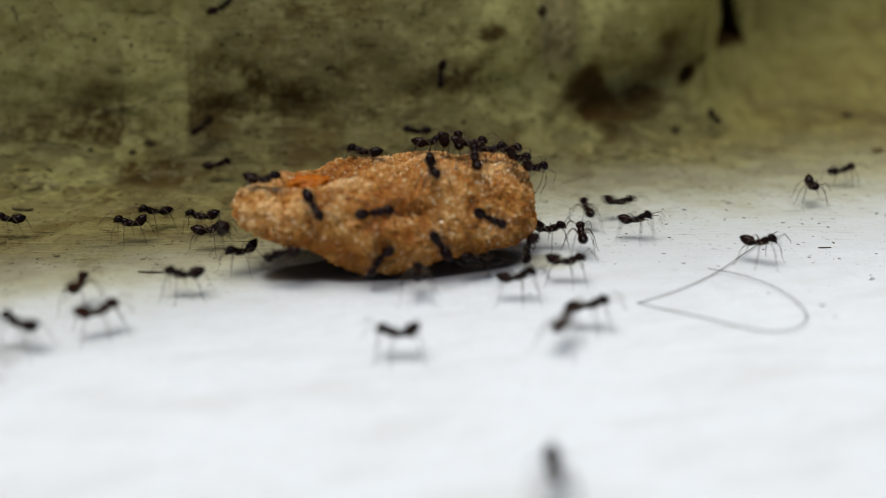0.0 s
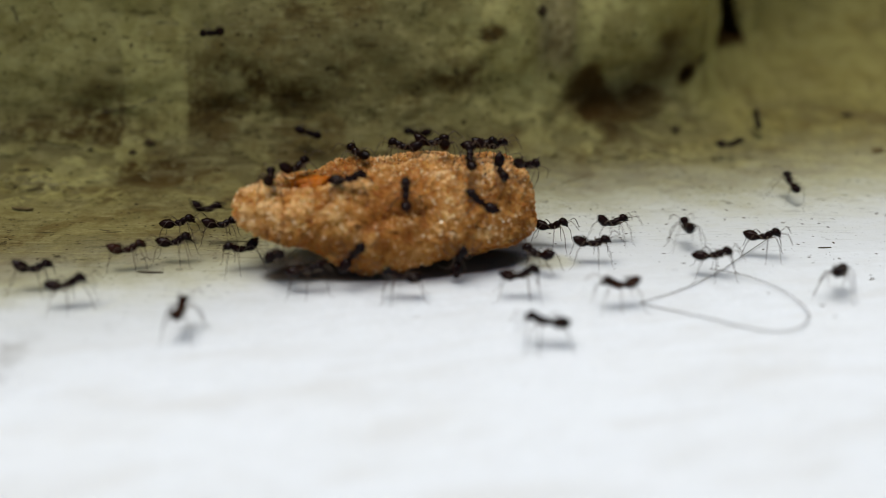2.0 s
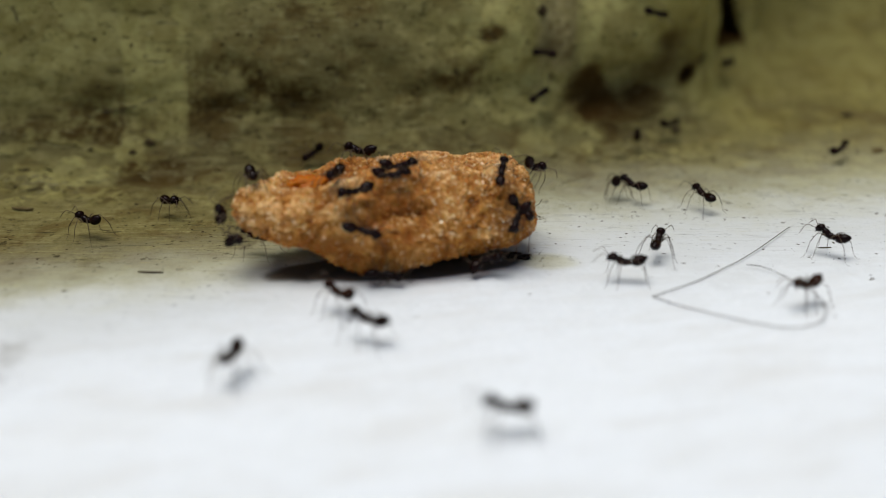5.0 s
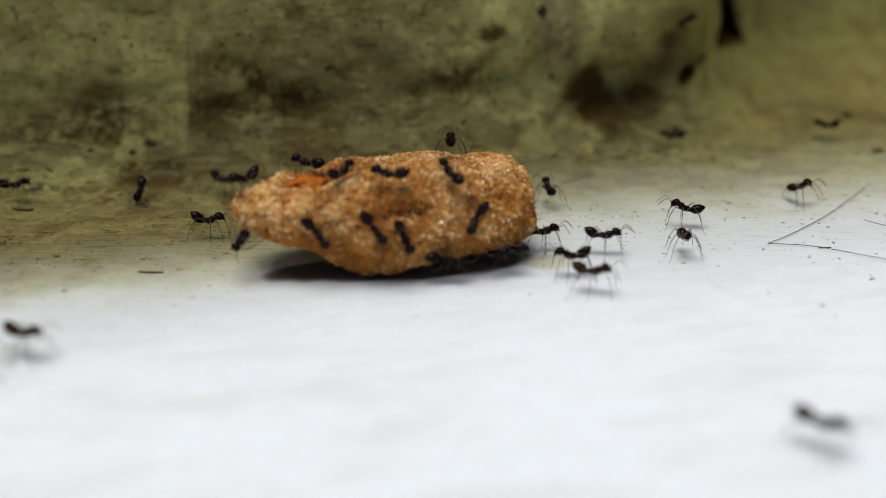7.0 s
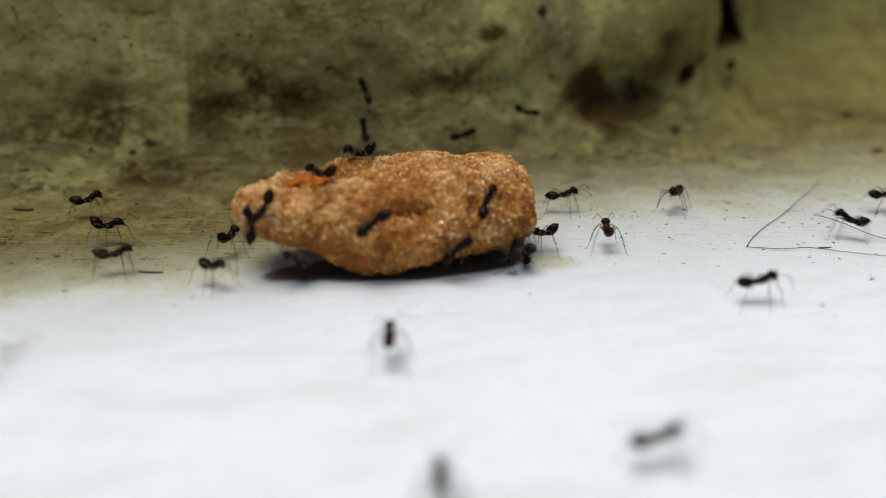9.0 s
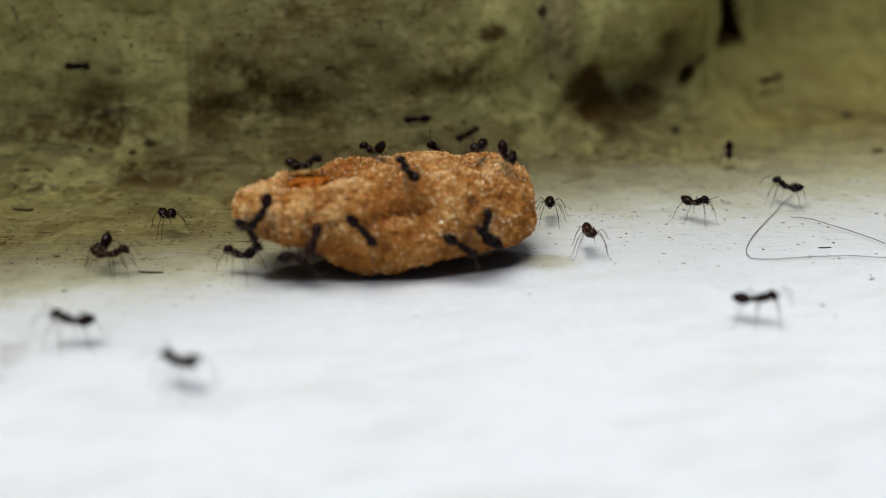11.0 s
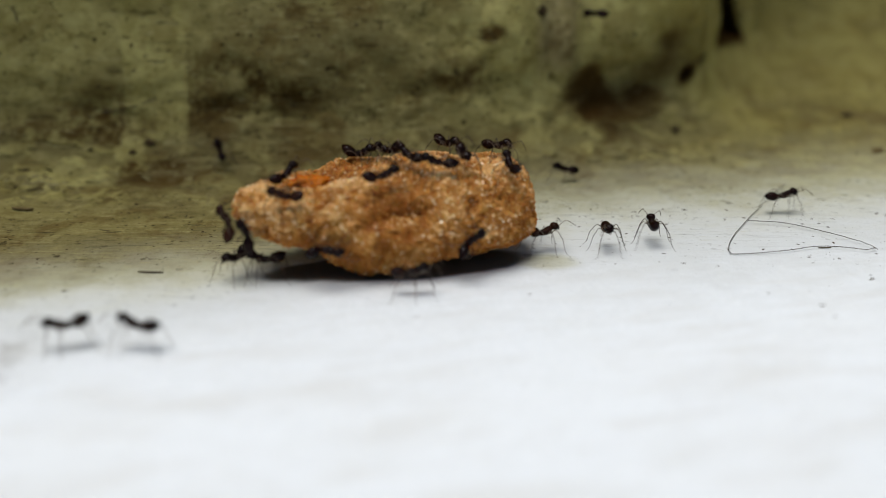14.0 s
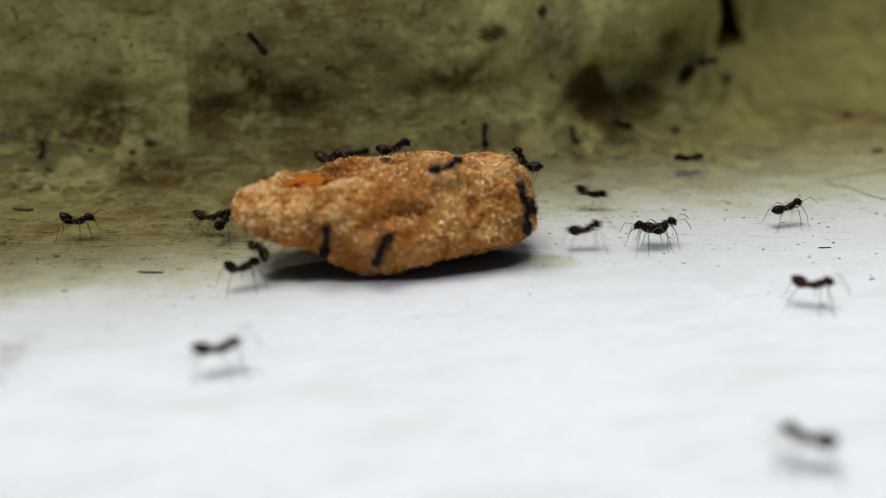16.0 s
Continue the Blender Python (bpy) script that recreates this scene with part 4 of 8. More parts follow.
def motions():
    """All that moves: seconds, place in millimetres and heading of each ant, then the hair."""
    ants = herd(RUST_ANTS, 3) + herd(DARK_ANTS, 55)
    walk(ants[0], crawl([
        (0, 6.1, 44.4, 0.0, 60), (0.5, 19.0, 51.1, 0.0, 10), (1, 11.5, 37.8, 0.0, 340), (1.5, 14.4, 39.1, -0.0, 170), (2, 10.1, 49.6, 0.0, 190),
        (2.5, 5.0, 55.6, 2.6, 90), (3, 2.8, 54.8, 1.5, 270), (3.5, 4.9, 52.4, -0.0, 30), (4, 12.4, 48.4, -0.0, 0), (4.5, 12.7, 51.0, 0.0, 9),
        (5, 20.7, 49.7, -0.0, 211), (5.5, 6.7, 47.1, 0.0, 148), (6, 15.7, 52.6, 0.0, 43), (6.5, 11.4, 51.2, 0.0, 15), (7, 8.7, 51.7, 0.0, 340),
        (7.5, 7.6, 53.5, 0.0, 195), (8, 5.6, 54.6, -0.0, 210), (8.5, 10.2, 45.3, -0.0, 335), (9, 10.8, 58.7, 0.0, 90), (9.5, 12.1, 57.4, 0.0, 197),
        (10, 3.6, 56.7, -0.0, 157), (10.5, 7.5, 59.5, 0.0, 14), (11, 9.5, 58.0, 0.0, 274), (11.5, 7.6, 58.2, 0.0, 0), (12, 10.6, 54.5, 0.0, 180),
        (12.5, 5.1, 52.1, -0.0, 0), (13, 13.1, 65.4, 0.1, 0), (13.5, 5.0, 55.8, 2.0, 160), (14, 6.5, 58.3, 0.0, 20), (14.5, 6.7, 60.8, -0.0, 200),
        (15, 4.8, 55.5, 3.4, 330), (15.5, 15.9, 49.1, 0.0, 10), (16, 20.9, 49.7, -0.0, 345),
    ]))
    walk(ants[1], crawl([
        (0, -20.6, 49.4, -0.0, 90), (0.5, -25.6, 55.9, -0.0, 170), (1, -23.9, 56.2, 0.0, 20), (1.5, -18.7, 58.1, -0.0, 10), (2, -19.7, 55.2, 0.0, 15),
        (2.5, -17.0, 54.0, 0.0, 0), (3, -17.0, 56.4, -0.0, 0), (3.5, -16.2, 56.0, 0.0, 180), (4, -16.7, 54.0, 0.0, 110), (4.5, -14.2, 54.4, 0.0, 40),
        (5, -12.0, 57.6, 0.0, 160), (5.5, -16.5, 55.1, 0.0, 172), (6, -22.5, 59.2, -0.0, 156), (6.5, -23.7, 58.5, 0.0, 190), (7, -38.2, 54.0, 0.0, 200),
        (7.5, -38.2, 54.0, 0.0, 200), (8, -38.2, 54.0, 0.0, 355), (8.5, -25.4, 52.3, 0.0, 10), (9, -20.3, 54.4, 0.0, 20), (11.5, -20.5, 54.4, 0.0, 0),
        (12, -14.2, 57.4, 0.0, 40), (12.5, -12.2, 54.3, 3.7, 70), (13, -12.3, 54.5, 3.9, 80), (13.5, -12.4, 54.5, 3.8, 80), (14, -12.0, 54.0, 3.8, 80),
        (14.5, -12.0, 54.0, 3.8, 90), (15, -12.0, 54.0, 3.8, 80), (15.5, -12.0, 54.1, 3.6, 100), (16, -10.6, 53.5, 2.9, 50),
    ]))
    walk(ants[2], crawl([
        (0, -18.4, 46.0, -0.0, 30), (0.5, -20.8, 51.1, -0.0, 340), (1, -17.9, 38.4, -0.0, 20), (1.5, -15.3, 39.7, 0.0, 90), (2, -14.0, 46.0, -0.0, 90),
        (2.5, -5.4, 46.1, 0.0, 90), (3, 2.6, 46.1, 0.0, 180), (3.5, -6.1, 44.2, -0.0, 190), (4, -10.8, 45.8, -0.0, 90), (4.5, -12.5, 48.7, -0.0, 26),
        (5, -5.7, 48.4, 0.0, 141), (5.5, -14.0, 49.9, -0.0, 159), (6, -17.4, 53.3, -0.0, 134), (6.5, -18.7, 54.9, 0.0, 150), (7, -21.3, 43.3, 0.0, 335),
        (7.5, -12.3, 44.2, -0.0, 340), (8, -10.5, 39.7, 0.0, 20), (8.5, -1.9, 43.8, -0.0, 20), (9, -2.7, 42.8, -0.0, 90), (9.5, -4.2, 45.2, 0.0, 95),
        (10, -3.3, 48.9, 0.0, 137), (10.5, -9.4, 49.9, 0.0, 142), (11, -7.5, 52.7, 3.3, 68), (11.5, -7.7, 52.7, 4.1, 50), (12, -7.4, 52.8, 4.2, 90),
        (12.5, -7.2, 52.8, 4.4, 90), (13, -6.9, 53.1, 4.9, 210), (13.5, -9.1, 53.3, 5.0, 170), (14, -9.1, 53.3, 5.0, 170), (14.5, -9.1, 53.3, 5.0, 170),
        (15, -7.6, 54.2, 5.6, 180), (15.5, -9.9, 55.1, 5.5, 150), (16, -7.1, 57.9, 5.9, 340),
    ]))
    walk(ants[3], crawl([
        (0, -17.4, 78.8, 12.9, 20), (0.5, -7.1, 78.7, 9.6, 340), (1, 2.6, 80.0, 4.4, 270), (1.5, -0.0, 67.0, 0.0, 267), (2, -0.0, 67.0, 0.0, 59),
        (2.5, 17.7, 87.5, 3.3, 0), (3, 22.5, 90.6, 6.8, 240), (3.5, 8.0, 82.8, 10.5, 170), (4, 9.0, 83.9, 9.8, 90), (4.5, 12.1, 85.7, 10.3, 295),
        (5, 9.2, 84.3, 9.0, 166), (5.5, 11.1, 85.5, 11.1, 15), (6, 14.8, 86.3, 9.9, 354), (6.5, 18.5, 87.6, 9.4, 60), (7, 21.3, 88.7, 11.1, 40),
        (7.5, 23.8, 89.5, 10.6, 60), (8, 26.5, 111.4, 27.4, 67), (8.5, 26.5, 111.4, 27.4, 67), (9, 26.5, 111.4, 27.4, 67), (11.5, 26.5, 111.4, 27.4, 67),
        (12, 26.5, 111.4, 27.4, 67), (12.5, 26.5, 111.4, 27.4, 67), (13, 26.5, 111.4, 27.4, 67), (13.5, 26.5, 111.4, 27.4, 67), (14, 26.5, 111.4, 27.4, 67),
        (14.5, 26.5, 111.4, 27.4, 67), (15, 26.5, 111.4, 27.4, 67), (15.5, 26.5, 111.4, 27.4, 67), (16, 26.5, 111.4, 27.4, 67),
    ]))
    walk(ants[4], crawl([
        (0, 25.2, 88.4, 0.9, 270), (0.5, 25.4, 87.7, 0.5, 180), (1, 20.7, 89.7, 4.7, 180), (1.5, 22.6, 89.3, 10.1, 40), (2, 29.8, 87.4, 0.8, 100),
        (2.5, 30.9, 98.3, 5.3, 70), (3, 28.7, 94.8, 4.1, 195), (3.5, 31.2, 93.8, 3.0, 50), (4, 30.5, 93.2, 2.6, 150), (4.5, 33.3, 94.2, 3.1, 139),
        (5, 26.7, 94.7, 5.7, 24), (5.5, 37.2, 96.3, 4.1, 46), (6, 28.6, 96.8, 5.9, 154), (6.5, 29.8, 98.1, 5.8, 90), (7, 26.9, 111.8, 25.2, 88),
        (7.5, 26.9, 111.8, 25.2, 88), (8, 26.9, 111.8, 25.2, 88), (8.5, 26.9, 111.8, 25.2, 88), (9, 26.9, 111.8, 25.2, 88), (11.5, 26.9, 111.8, 25.2, 88),
        (12, 26.9, 111.8, 25.2, 88), (12.5, 26.9, 111.8, 25.2, 88), (13, 26.9, 111.8, 25.2, 88), (13.5, 26.9, 111.8, 25.2, 88), (14, 26.9, 111.8, 25.2, 264),
        (14.5, 28.8, 95.7, 4.7, 180), (15, 24.3, 89.8, 10.5, 60), (15.5, 24.2, 90.1, 9.5, 40), (16, 24.2, 91.6, 6.6, 20),
    ]))
    walk(ants[5], crawl([
        (0, -19.7, 77.5, 3.5, 220), (0.5, -32.8, 78.4, 5.2, 20), (1, -16.1, 75.5, 1.2, 60), (1.5, -19.0, 72.9, 0.4, 220), (2, -16.6, 63.2, -0.0, 0),
        (2.5, -2.2, 77.3, 2.7, 0), (3, -2.2, 77.2, 2.6, 180), (3.5, -10.1, 76.6, 2.4, 140), (4, -8.2, 76.6, 2.3, 310), (4.5, -5.9, 76.2, 2.1, 193),
        (5, -10.2, 76.2, 2.0, 216), (5.5, -10.0, 71.6, 0.2, 303), (6, -6.9, 68.3, 0.2, 295), (6.5, -7.5, 67.2, -0.0, 273), (7, -7.5, 67.2, -0.0, 273),
        (7.5, -7.5, 67.2, -0.0, 273), (8, -7.5, 67.2, -0.0, 77), (8.5, -5.7, 76.3, 2.2, 80), (9, -6.6, 77.1, 3.0, 100), (9.5, -6.1, 77.8, 4.0, 124),
        (10, -7.8, 77.9, 4.7, 12), (10.5, -0.1, 79.1, 4.6, 1), (11, -2.4, 78.4, 4.2, 189), (11.5, -2.9, 78.2, 4.5, 0), (12, -3.4, 78.1, 4.4, 180),
        (12.5, -20.3, 68.1, -0.1, 270), (13, -9.1, 76.8, 2.7, 90), (13.5, -15.0, 77.2, 3.2, 120), (14, -18.1, 75.7, 1.3, 290), (14.5, -27.9, 66.0, 0.1, 350),
        (15, -31.0, 65.4, 0.1, 345), (15.5, -26.4, 55.7, -0.0, 0), (16, -24.8, 60.6, -0.0, 5),
    ]))
    walk(ants[6], crawl([
        (0, -17.9, 73.1, 0.5, 0), (0.5, -11.9, 76.8, 2.8, 0), (1, -8.9, 77.6, 4.0, 90), (1.5, -11.2, 77.7, 8.1, 270), (2, -11.0, 77.1, 3.1, 340),
        (2.5, -8.5, 76.5, 2.1, 90), (3, -6.4, 76.3, 2.1, 100), (3.5, -11.6, 77.0, 2.9, 230), (4, -10.0, 67.5, 0.1, 279), (6.5, -10.0, 67.5, 0.1, 279),
        (7, -10.0, 67.5, 0.1, 279), (7.5, -10.0, 67.5, 0.1, 279), (8, -10.0, 67.5, 0.1, 279), (8.5, -10.0, 67.5, 0.1, 279), (9, -10.0, 67.5, 0.1, 279),
        (11.5, -10.0, 67.5, 0.1, 279), (12, -10.0, 67.5, 0.1, 279), (12.5, -10.0, 67.5, 0.1, 279), (13, -10.0, 67.5, 0.1, 279),
        (13.5, -10.0, 67.5, 0.1, 279), (14, -10.0, 67.5, 0.1, 279), (14.5, -10.0, 67.5, 0.1, 279), (15, -10.0, 67.5, 0.1, 279),
        (15.5, -10.0, 67.5, 0.1, 279), (16, -10.0, 67.5, 0.1, 279),
    ]))
    walk(ants[7], crawl([
        (0, -10.9, 55.2, 5.3, 0), (0.5, -10.5, 53.2, 3.7, 240), (1, -12.0, 54.1, 3.6, 270), (1.5, -12.0, 54.1, 4.4, 60), (2, -10.4, 55.1, 5.4, 100),
        (2.5, -10.5, 54.9, 5.3, 270), (3, -12.0, 54.1, 3.6, 240), (3.5, -8.6, 52.9, 4.5, 310), (4, -12.3, 54.5, 3.9, 240), (4.5, -10.4, 55.0, 2.3, 92),
        (5, -12.5, 54.7, 3.9, 12), (5.5, -11.4, 54.0, 3.1, 297), (6, -12.2, 54.3, 3.7, 58), (6.5, -11.6, 53.8, 3.4, 240), (7, -11.6, 53.8, 3.4, 210),
        (7.5, -11.4, 53.7, 3.2, 180), (8, -11.5, 53.9, 3.2, 270), (8.5, -12.2, 54.2, -0.0, 250), (9, -11.0, 53.4, 4.0, 80), (11.5, -11.1, 53.5, 3.5, 260),
        (12, -9.0, 53.0, 2.4, 0), (12.5, -11.0, 53.4, 3.5, 60), (13, -11.5, 53.9, 3.2, 80), (13.5, -11.5, 53.6, 3.5, 80), (14, -11.3, 53.6, 3.5, 80),
        (14.5, -11.5, 53.9, 3.2, 240), (15, -9.7, 56.7, 5.6, 40), (15.5, -7.1, 78.8, 9.8, 60), (16, -14.7, 78.0, 10.2, 130),
    ]))
    walk(ants[8], crawl([
        (0, -29.6, 61.0, -0.0, 180), (0.5, -31.1, 65.1, 0.0, 340), (1, -27.2, 58.8, -0.0, 180), (1.5, -34.0, 78.6, 8.4, 140), (2, -35.0, 80.1, 22.7, 91),
        (2.5, -35.0, 80.1, 22.7, 91), (3, -35.0, 80.1, 22.7, 91), (3.5, -35.0, 80.1, 22.7, 91), (4, -35.0, 80.1, 22.7, 91), (6.5, -35.0, 80.1, 22.7, 91),
        (7, -35.0, 80.1, 22.7, 272), (7.5, -33.7, 79.1, 10.2, 310), (8, -20.5, 79.6, 13.6, 270), (8.5, -27.4, 78.2, 8.4, 320), (9, -25.6, 65.1, -0.0, 10),
        (9.5, -24.5, 66.5, -0.0, 329), (10, -23.0, 63.6, 0.0, 316), (10.5, -19.4, 61.5, -0.0, 333), (11, -18.9, 61.7, -0.0, 309),
        (11.5, -16.9, 58.4, -0.0, 0), (12, -16.7, 58.5, -0.0, 0), (12.5, -17.5, 60.2, -0.0, 350), (13, -20.2, 63.2, -0.0, 0), (13.5, -10.7, 56.5, 5.4, 0),
        (14, -9.5, 55.4, 5.6, 60), (14.5, -4.5, 58.4, 6.0, 40), (15, -4.9, 54.9, 5.8, 20), (15.5, -3.2, 56.5, 6.1, 10), (16, -3.0, 58.4, 6.2, 0),
    ]))
    walk(ants[9], crawl([
        (0, -20.9, 60.2, -0.0, 180), (0.5, -26.0, 61.8, -0.0, 180), (1, -25.5, 56.7, -0.0, 180), (1.5, -30.1, 72.7, 0.4, 330), (2, -24.3, 52.0, 0.0, 10),
        (2.5, -24.8, 59.6, 0.0, 0), (3, -24.1, 60.9, -0.0, 0), (3.5, -17.8, 67.9, 0.1, 0), (4, -18.1, 66.1, -0.0, 190), (4.5, -17.6, 66.7, -0.0, 24),
        (5, -12.9, 67.9, 0.2, 247), (5.5, -17.8, 65.0, -0.0, 206), (6, -17.3, 65.7, -0.0, 251), (6.5, -18.5, 62.9, 0.0, 340), (7, -17.0, 70.5, -0.0, 340),
        (7.5, -5.2, 76.7, 2.5, 350), (8, -11.1, 75.6, 1.3, 50), (8.5, -6.7, 78.5, 6.9, 90), (9, -6.4, 78.5, 6.8, 110), (9.5, -13.6, 77.6, 7.7, 172),
        (10, -16.8, 78.3, 5.6, 174), (10.5, -17.8, 78.3, 8.4, 165), (11, -29.2, 78.4, 8.6, 177), (11.5, -30.3, 78.5, 8.8, 300), (12, -23.0, 67.6, -0.0, 0),
        (12.5, -30.1, 73.2, 0.5, 170), (13, -30.4, 72.5, 0.4, 190), (13.5, -45.2, 68.0, -0.0, 196), (14, -45.2, 68.0, -0.0, 196),
        (14.5, -45.2, 68.0, -0.0, 196), (15, -45.2, 68.0, -0.0, 196), (15.5, -45.2, 68.0, -0.0, 29), (16, -32.4, 75.2, 1.0, 100),
    ]))
    walk(ants[10], crawl([
        (0, -20.0, 62.6, 0.0, 210), (0.5, -30.5, 71.3, 0.2, 280), (1, -21.8, 62.9, 0.0, 20), (1.5, -19.5, 61.0, 0.0, 0), (2, -17.8, 60.2, -0.0, 0),
        (2.5, -18.3, 60.4, -0.0, 0), (3, -18.3, 60.8, -0.0, 90), (3.5, -16.6, 60.2, -0.0, 100), (4, -10.0, 67.2, 0.0, 41), (6.5, -10.0, 67.2, 0.0, 41),
        (7, -10.0, 67.2, 0.0, 41), (7.5, -10.0, 67.2, 0.0, 41), (8, -10.0, 67.2, 0.0, 41), (8.5, -10.0, 67.2, 0.0, 41), (9, -10.0, 67.2, 0.0, 41),
        (11.5, -10.0, 67.2, 0.0, 41), (12, -10.0, 67.2, 0.0, 41), (12.5, -10.0, 67.2, 0.0, 41), (13, -10.0, 67.2, 0.0, 41), (13.5, -10.0, 67.2, 0.0, 41),
        (14, -10.0, 67.2, 0.0, 41), (14.5, -10.0, 67.2, 0.0, 41), (15, -10.0, 67.2, 0.0, 41), (15.5, -10.0, 67.2, 0.0, 41), (16, -10.0, 67.2, 0.0, 41),
    ]))
    walk(ants[11], crawl([
        (0, -16.4, 61.6, 0.0, 180), (0.5, -23.0, 69.5, -0.0, 80), (1, -15.2, 67.3, 0.2, 310), (1.5, -10.0, 67.5, 0.1, 1), (2, -10.0, 67.5, 0.1, 1),
        (2.5, -10.0, 67.5, 0.1, 1), (3, -10.0, 67.5, 0.1, 1), (3.5, -10.0, 67.5, 0.1, 1), (4, -10.0, 67.5, 0.1, 1), (6.5, -10.0, 67.5, 0.1, 1),
        (7, -10.0, 67.5, 0.1, 1), (7.5, -10.0, 67.5, 0.1, 1), (8, -10.0, 67.5, 0.1, 1), (8.5, -10.0, 67.5, 0.1, 1), (9, -10.0, 67.5, 0.1, 1),
        (11.5, -10.0, 67.5, 0.1, 1), (12, -10.0, 67.5, 0.1, 1), (12.5, -10.0, 67.5, 0.1, 1), (13, -10.0, 67.5, 0.1, 1), (13.5, -10.0, 67.5, 0.1, 1),
        (14, -10.0, 67.5, 0.1, 1), (14.5, -10.0, 67.5, 0.1, 1), (15, -10.0, 67.5, 0.1, 1), (15.5, -10.0, 67.5, 0.1, 1), (16, -10.0, 67.5, 0.1, 1),
    ]))
    walk(ants[12], crawl([
        (0, -15.3, 58.7, 0.0, 0), (0.5, -14.8, 60.4, 0.0, 0), (1, -16.9, 51.2, 0.0, 340), (1.5, -12.9, 51.5, 0.0, 10), (2, -17.0, 56.4, -0.0, 0),
        (2.5, -10.2, 50.1, 0.0, 0), (3, -9.8, 49.9, 0.0, 40), (3.5, -4.3, 48.3, 0.0, 250), (4, -8.1, 48.4, -0.0, 180), (4.5, -7.2, 47.1, -0.0, 322),
        (5, -3.9, 44.9, 0.0, 161), (5.5, -13.8, 49.1, -0.0, 140), (6, -10.7, 50.7, 0.0, 39), (6.5, -10.2, 52.2, -0.0, 0), (7, -7.3, 52.7, 3.8, 310),
        (7.5, -10.1, 51.2, -0.0, 40), (8, -5.0, 66.6, 0.0, 74), (8.5, -5.0, 66.6, 0.0, 74), (9, -5.0, 66.6, 0.0, 74), (11.5, -5.0, 66.6, 0.0, 74),
        (12, -5.0, 66.6, 0.0, 74), (12.5, -5.0, 66.6, 0.0, 74), (13, -5.0, 66.6, 0.0, 74), (13.5, -5.0, 66.6, 0.0, 74), (14, -5.0, 66.6, 0.0, 74),
        (14.5, -5.0, 66.6, 0.0, 74), (15, -5.0, 66.6, 0.0, 74), (15.5, -5.0, 66.6, 0.0, 74), (16, -5.0, 66.6, 0.0, 74),
    ]))
    walk(ants[13], crawl([
        (0, -12.2, 54.3, 3.7, 180), (0.5, -12.3, 53.5, 0.0, 210), (1, -12.4, 53.9, 0.0, 0), (1.5, -9.7, 53.1, 2.6, 0), (2, -9.7, 53.1, 2.6, 0),
        (2.5, -9.4, 53.0, 2.6, 180), (3, -10.6, 53.7, -0.0, 180), (3.5, -9.6, 53.1, 2.6, 0), (4, -9.4, 53.0, 2.6, 0), (4.5, -10.0, 53.9, 2.3, 66),
        (5, -11.8, 54.0, 3.4, 354), (5.5, -7.5, 52.7, 4.0, 6), (6, -8.4, 52.8, 4.0, 148), (6.5, -8.4, 52.9, 4.5, 330), (7, -6.1, 55.0, 5.8, 60),
        (7.5, -5.4, 54.6, 5.7, 60), (8, -3.7, 59.0, 6.1, 80), (8.5, -7.2, 55.1, 5.8, 160), (9, -7.2, 55.1, 5.8, 160), (9.5, -7.5, 55.3, 5.9, 154),
        (10, -11.0, 57.2, 5.1, 218), (10.5, -12.3, 56.4, 4.5, 92), (11, -8.6, 57.0, 5.8, 24), (11.5, -10.5, 56.6, 5.4, 240), (12, -10.5, 56.6, 5.4, 240),
        (12.5, -10.4, 56.2, 5.4, 70), (13, -10.0, 66.6, -0.0, 91), (13.5, -10.0, 66.6, -0.0, 91), (14, -10.0, 66.6, -0.0, 91), (14.5, -10.0, 66.6, -0.0, 91),
        (15, -10.0, 66.6, -0.0, 91), (15.5, -10.0, 66.6, -0.0, 91), (16, -10.0, 66.6, -0.0, 91),
    ]))
    walk(ants[14], crawl([
        (0, -4.9, 58.7, 6.0, 180), (0.5, -9.2, 56.3, 5.7, 250), (1, -5.3, 58.5, 6.0, 130), (1.5, -5.7, 58.7, 5.9, 120), (2, -5.3, 58.5, 6.0, 140),
        (2.5, -6.1, 58.6, 5.9, 200), (3, -6.1, 58.6, 5.9, 180), (3.5, -4.9, 58.7, 6.0, 90), (4, -2.5, 66.4, 0.0, 92), (6.5, -2.5, 66.4, 0.0, 92),
        (7, -2.5, 66.4, 0.0, 92), (7.5, -2.5, 66.4, 0.0, 92), (8, -2.5, 66.4, 0.0, 92), (8.5, -2.5, 66.4, 0.0, 92), (9, -2.5, 66.4, 0.0, 92),
        (11.5, -2.5, 66.4, 0.0, 92), (12, -2.5, 66.4, 0.0, 92), (12.5, -2.5, 66.4, 0.0, 92), (13, -2.5, 66.4, 0.0, 92), (13.5, -2.5, 66.4, 0.0, 92),
        (14, -2.5, 66.4, 0.0, 92), (14.5, -2.5, 66.4, 0.0, 92), (15, -2.5, 66.4, 0.0, 92), (15.5, -2.5, 66.4, 0.0, 92), (16, -2.5, 66.4, 0.0, 92),
    ]))
